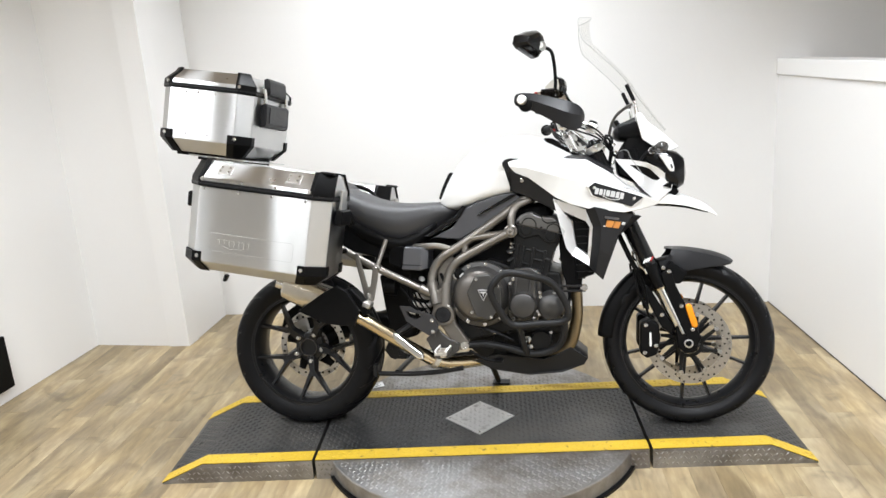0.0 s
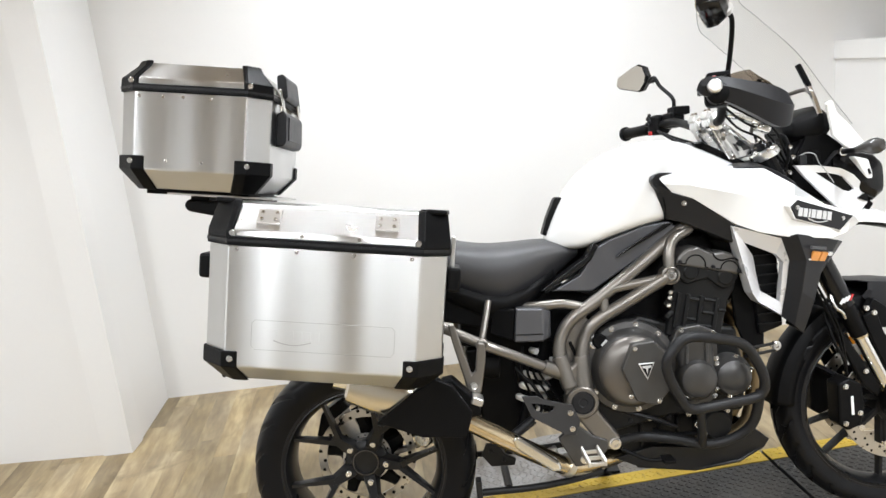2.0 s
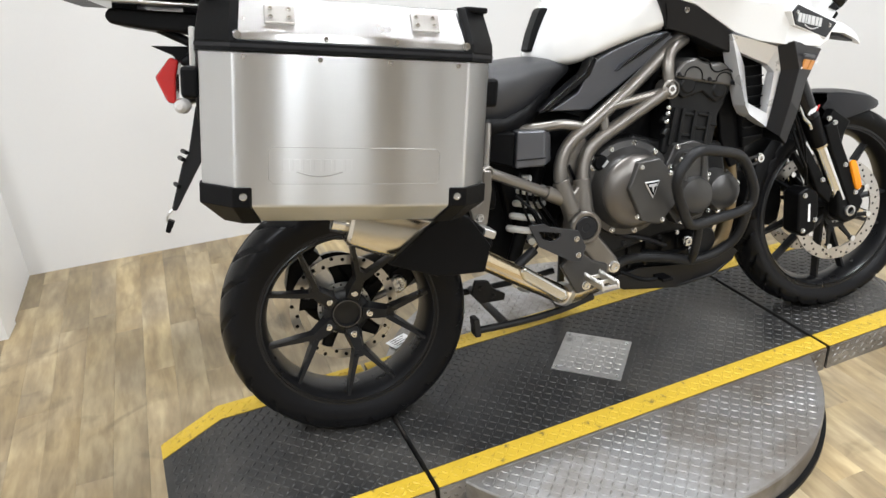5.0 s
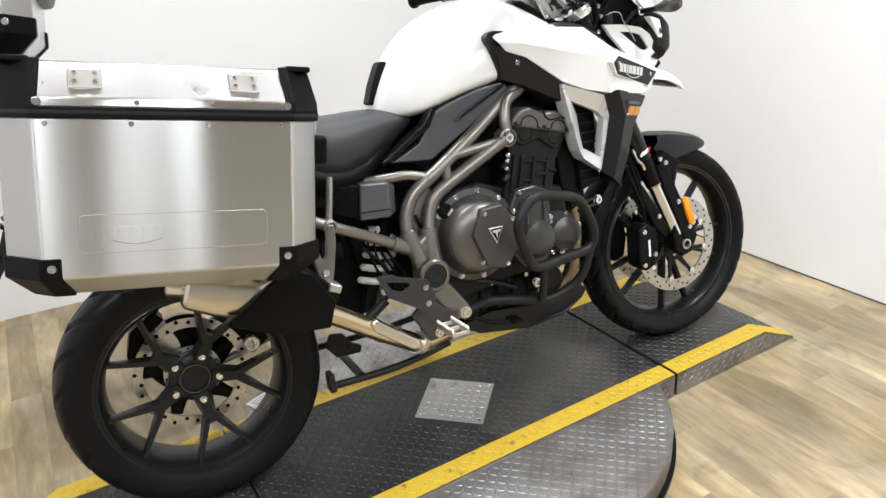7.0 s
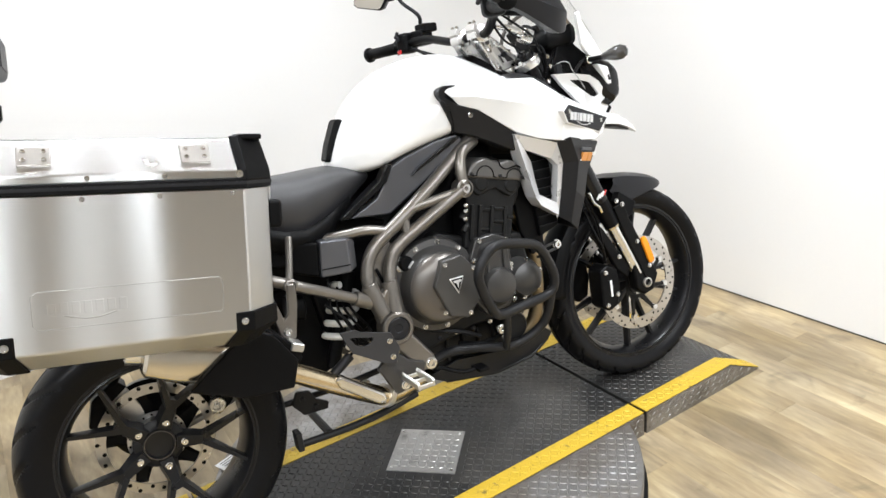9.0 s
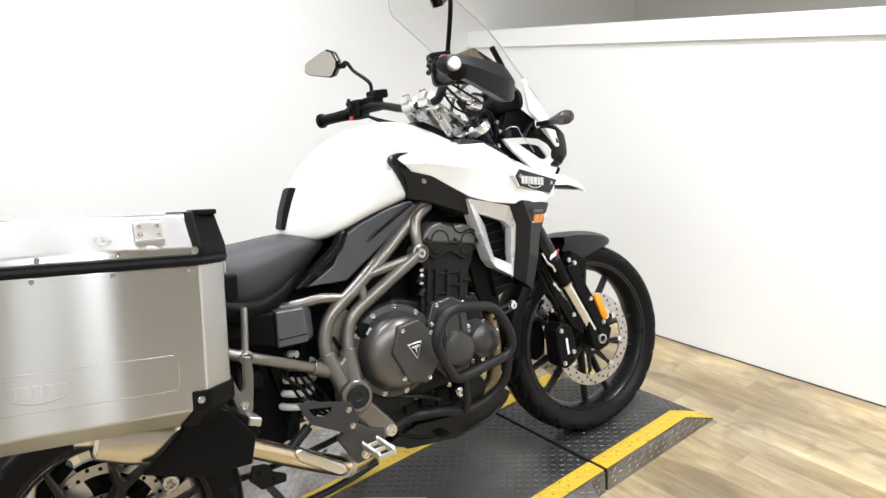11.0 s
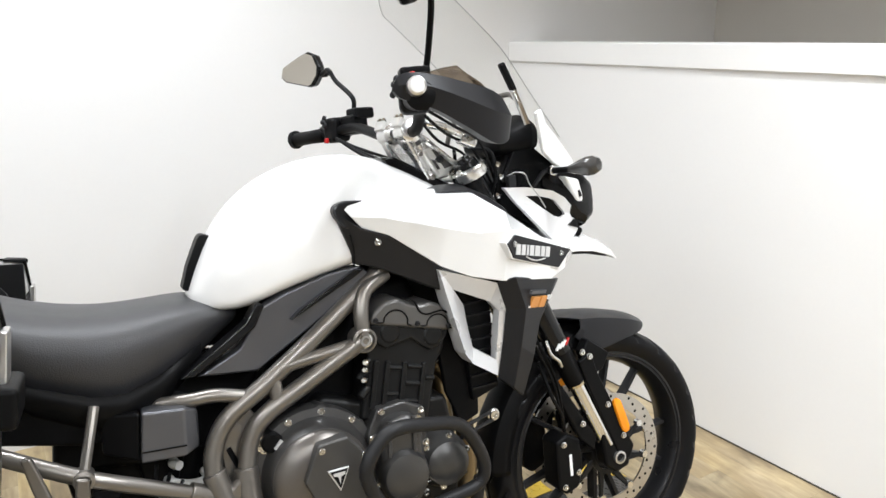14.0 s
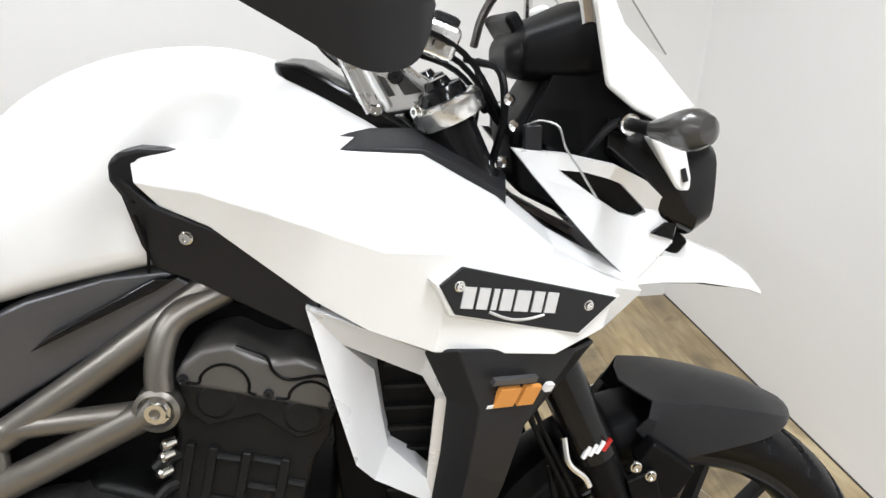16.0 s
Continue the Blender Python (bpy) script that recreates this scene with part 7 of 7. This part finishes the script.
def case(name, m, label, hx, y0, y1, c, levels, seam, corners_low, corners_top, rivets, group=""):
    """A metal case: levels are (height, inset) for the body and the lid."""
    ob = empty(name, m, label, "luggage case", group)
    body = [lv for lv in levels if lv[0] <= seam]
    lid = [lv for lv in levels if lv[0] > seam]
    ring = lambda z, k, g=0.0: [V(x, y, z) for x, y in octo(hx + g, y0 - (g if y1 > y0 else -g), y1 + (g if y1 > y0 else -g), c, k)]
    shell = part("body", skin(B(), [ring(z, k) for z, k in body + [(seam - 0.004, 0)]]), ALU, ob, "brushed aluminium case body", bevel=0.004)
    part("seal", skin(B(), [ring(z, k) for z, k in ((seam - 0.005, -0.002), (seam - 0.005, -0.005), (seam + 0.013, -0.005), (seam + 0.013, -0.002))]), BLACK, ob, "black rubber seal and edge band", bevel=0.002)
    part("band", skin(B(), [ring(z, k) for z, k in ((seam + 0.002, -0.006), (seam + 0.005, -0.0062), (seam + 0.008, -0.006))]), GRAPHITE, ob)
    top = part("lid", skin(B(), [ring(z, k) for z, k in [(seam + 0.012, 0)] + lid]), ALU, ob, "brushed aluminium lid", bevel=0.004)
    sg = 1 if y1 > y0 else -1

    def corner(i, zs, arm, host, nm):
        """A plastic guard round corner i that follows the case's own slopes."""
        rows_in, rows_out = [], []
        for z, k in zs:
            for rows_, g in ((rows_in, -0.001), (rows_out, 0.0045)):
                o8 = [Vector((x, y)) for x, y in octo(hx + g, y0 - sg * g, y1 + sg * g, c, k)]
                p, q = o8[i], o8[(i + 1) % 8]
                pp, qq = o8[i - 1], o8[(i + 2) % 8]
                l0 = p + (pp - p).normalized() * arm
                l1 = q + (qq - q).normalized() * arm
                rows_.append([V(*v, z) for v in (l0, p, q, l1)])
        rings_ = [ri[::-1] + ro for ri, ro in zip(rows_in, rows_out)]
        part(nm, skin(B(), rings_), BLACK, host, "black moulded corner guard", bevel=0.002)
    for i in (1, 3, 5, 7):
        corner(i, corners_low, 0.028, ob, "corner_guard")
        corner(i, corners_top, 0.010, ob, "lid_corner")
    for x, z in rivets:
        part("rivet", bolt(B(), (x, y0 - sg * (0.0 if (x, z) not in BIG else 0.004), z), 0.0055 if (x, z) in BIG else 0.0035, 0.004 if (x, z) in BIG else 0.002, V(0, -sg, 0)), CHROME, ob)
    return ob, shell, top


# top box: its frame sits level with its base, front end down
TB = BIKE @ Matrix.Translation((-0.337, 0.0, 1.161)) @ Matrix.Rotation(radians(8.8), 4, "Y")
BIG = {(-0.148, 0.002), (0.148, 0.002), (-0.150, 0.203), (0.150, 0.203)}
tb, tbody, tlid = case("top_box", TB, "brushed aluminium top box with black corner guards", 0.192, -0.225, 0.225, 0.05,
                       [(-0.066, 0.045), (-0.018, 0.0), (0.17, 0.0), (0.212, (0.001, 0.001)), (0.256, (0.046, 0.050)), (0.258, (0.06, 0.065))], 0.183,
                       [(-0.069, 0.045), (-0.018, 0.0), (0.016, 0.0)], [(0.19, 0.0), (0.212, (0.001, 0.001)), (0.247, (0.034, 0.040)), (0.262, (0.042, 0.047))],
                       sorted(BIG) + [(-0.07, 0.165), (-0.02, 0.167), (0.05, 0.165), (-0.06, 0.005), (0.03, 0.005), (-0.13, 0.165)])
bm = B()
prism(bm, [(0.190, 0.150), (0.190, 0.062), (0.214, 0.066), (0.220, 0.078), (0.218, 0.150), (0.210, 0.160)], -0.115, 0.115)
lt = part("latch", bm, GRAPHITE, tb, "wide dark plastic latch", bevel=0.006)
bm = B()
prism(bm, [(0.186, 0.200), (0.205, 0.190), (0.214, 0.200), (0.206, 0.252), (0.196, 0.262), (0.180, 0.255)], -0.085, 0.085)
part("latch_hook", bm, GRAPHITE, lt, bevel=0.006)
for yy in (-0.105, 0.105):
    bm = B()
    prism(bm, [(0.190, 0.215), (0.202, 0.218), (0.212, 0.160), (0.200, 0.150)], yy - 0.012, yy + 0.012)
    part("latch_link", bm, CHROME, lt, "bright metal latch link", bevel=0.004)
bm = B()
prism(bm, [(0.2185, 0.145), (0.2215, 0.145), (0.2225, 0.082), (0.2195, 0.082)], -0.085, 0.085)
part("latch_pad", bm, HEEL, lt, bevel=0.001)
bm = B()
box(bm, (0.0, 0.0, -0.073), (0.27, 0.30, 0.014))
part("base_plate", bm, BLACK, tb, bevel=0.003)
part("rear_loop", tube(B(), [(-0.193, -0.05, 0.08), (-0.21, -0.03, 0.08), (-0.21, 0.03, 0.08), (-0.193, 0.05, 0.08)], 0.004, n=8), BLACK, tb)

# panniers
BIG = {(-0.190, 0.0), (0.190, 0.0), (-0.194, 0.266), (0.194, 0.266)}
for s, nm in ((1, "right"), (-1, "left")):
    PM = BIKE @ Matrix.Translation((0.002 - (0.035 if s < 0 else 0), s * -0.008, 0.6925 - (0.04 if s < 0 else 0))) @ Matrix.Rotation(radians(9.0), 4, "Y")
    pn, pbody, plid = case("pannier", PM, "brushed aluminium side pannier with black corner guards", 0.258, -0.562 * s, -0.285 * s, 0.055,
                           [(-0.052, 0.040), (-0.018, 0.0), (0.20, 0.0), (0.272, (0.001, 0.002)), (0.328, (0.010, 0.052)), (0.331, (0.03, 0.07))], 0.245,
                           [(-0.055, 0.040), (-0.018, 0.0), (0.016, 0.0)], [(0.255, 0.0), (0.272, (0.001, 0.002)), (0.334, (0.010, 0.050))],
                           sorted(BIG) + [(-0.185, 0.232), (-0.06, 0.232), (0.06, 0.232), (0.182, 0.232), (-0.05, 0.266), (0.07, 0.266)], "side panniers")
    for x in (-0.125, 0.125):
        bm = B()
        mt = Matrix.Rotation(radians(-s * 42), 3, "X")
        box(bm, (x, s * -0.5345, 0.3020), (0.050, 0.006, 0.040), mt)
        hg = part("hinge", bm, ALU2, pn, "polished hinge plate", bevel=0.002)
        for dx in (-0.015, 0.015):
            for dq in (-0.010, 0.010):
                part("hinge_screw", bolt(B(), (x + dx, s * (-0.5365 + dq * 0.74), 0.3042 + dq * 0.67), 0.0035, 0.003, V(0, -s * 0.67, 0.74)), CHROME, hg)
    for sx in (-1, 1):
        bm = B()
        skin(bm, [[V(sx * qx, s * qy, z) for qx, qy in ((0.205, -0.512), (0.250, -0.506), (0.256, -0.468), (0.205, -0.455))] for z in (0.3275, 0.3375)])
        part("tie_hook", bm, BLACK, pn, "black moulded tie-down lip", bevel=0.003)
    # pressed outline with a plain raised emblem
    yy = s * -0.5615
    fr = [(-0.14, 0.022), (0.148, 0.022), (0.155, 0.030), (0.155, 0.078), (0.148, 0.085), (-0.14, 0.085), (-0.147, 0.078), (-0.147, 0.030)]
    part("pressed_outline", tube(B(), [V(x, yy, z) for x, z in fr], 0.0009, n=6, smooth=False, closed=True), MATTALU, pbody)
    for k in range(7):
        bm = B()
        box(bm, (-0.118 + 0.018 * k, yy, 0.055), (0.012, 0.0022, 0.020))
        part("emblem_bar", bm, ALU, pbody, bevel=0.0004)
    part("emblem_arc", tube(B(), [V(-0.10 + 0.010 * k, yy, 0.043 - 0.008 * math.sin(math.pi * k / 8)) for k in range(9)], 0.0014, n=6), MATTALU, pbody)
    for x, sx in ((0.262, 1), (-0.262, -1)):
        bm = B()
        box(bm, (x + sx * 0.012, s * -0.43, 0.185), (0.030, 0.11, 0.055))
        lt = part("latch", bm, BLACK, pn, "black plastic latch", bevel=0.008)
        bm = B()
        box(bm, (x + sx * 0.007, s * -0.43, 0.244), (0.010, 0.05, 0.070))
        part("latch_link", bm, ALU2, lt, "bare metal latch link", bevel=0.003)

lbl = empty("paper_label", Matrix.Translation((0.187, 0.290, P - 0.0035)) @ Matrix.Rotation(radians(28), 4, "Z"), "small white printed paper label on the turntable", "label")
bm = B()
box(bm, (0, 0, 0.0006), (0.075, 0.05, 0.0008))
part("paper", bm, WHITEP, lbl)
for k in range(4):
    bm = B()
    box(bm, (-0.004 * (k % 2), 0.016 - 0.010 * k, 0.0012), (0.05 - 0.008 * (k % 2), 0.003, 0.0004))
    part("print_bar", bm, GRAPHITE, lbl)

# ---------------- skirting shadow gap and floor planks, last ----------------
PANG = radians(5.0)
PW, PL, PG = 0.0915, 0.915, 0.0002


def plank_mesh(w, l):
    bm = B()
    h, b = 0.010, 0.0004
    ring = lambda k, z: [V(-w / 2 + k, -l / 2 + k, z), V(w / 2 - k, -l / 2 + k, z), V(w / 2 - k, l / 2 - k, z), V(-w / 2 + k, l / 2 - k, z)]
    skin(bm, [ring(0, -h), ring(0, -b), ring(b, 0)])
    me = bpy.data.meshes.new("plank")
    bmesh.ops.recalc_face_normals(bm, faces=bm.faces)
    bm.to_mesh(me)
    bm.free()
    me.materials.append(WOOD)
    return me


PM_ = plank_mesh(PW - PG, PL - PG)
rng = random.Random(4)
far_v, far_f = [], []
made = 0
for i in range(-40, 62):
    off = rng.random() * PL
    for j in range(-10, 5):
        lx, ly = i * PW, j * PL + off
        wx, wy = 0.5 + lx * math.cos(PANG) - ly * math.sin(PANG), lx * math.sin(PANG) + ly * math.cos(PANG)
        if not (-2.1 < wx < 4.4 and -7.9 < wy < 2.1):
            continue
        inside = (XL - 0.05 < wx < 2.75) and (-1.3 < wy < 1.95) and not (wx < -1.2 and wy > 1.5)
        if inside and made < 290:
            ob = new("plank", PM_)
            ob.matrix_world = Matrix.Translation((wx, wy, 0)) @ Matrix.Rotation(PANG, 4, "Z")
            ob.parent = floor
            made += 1
        else:
            o = len(far_v)
            ca, sa = math.cos(PANG), math.sin(PANG)
            for px, py, pz in ((-1, -1, 0), (1, -1, 0), (1, 1, 0), (-1, 1, 0), (-1, -1, -1), (1, -1, -1), (1, 1, -1), (-1, 1, -1)):
                qx, qy = px * (PW - PG) / 2, py * (PL - PG) / 2
                far_v.append((wx + qx * ca - qy * sa, wy + qx * sa + qy * ca, pz * 0.01))
            far_f += [tuple(o + k for k in f) for f in ((0, 1, 2, 3), (0, 4, 5, 1), (1, 5, 6, 2), (2, 6, 7, 3), (3, 7, 4, 0))]
me = bpy.data.meshes.new("far_planks")
me.from_pydata(far_v, [], far_f)
me.materials.append(WOOD)
fp = new("far_planks", me)
fp.parent = floor
fp["kind"] = "stuff"
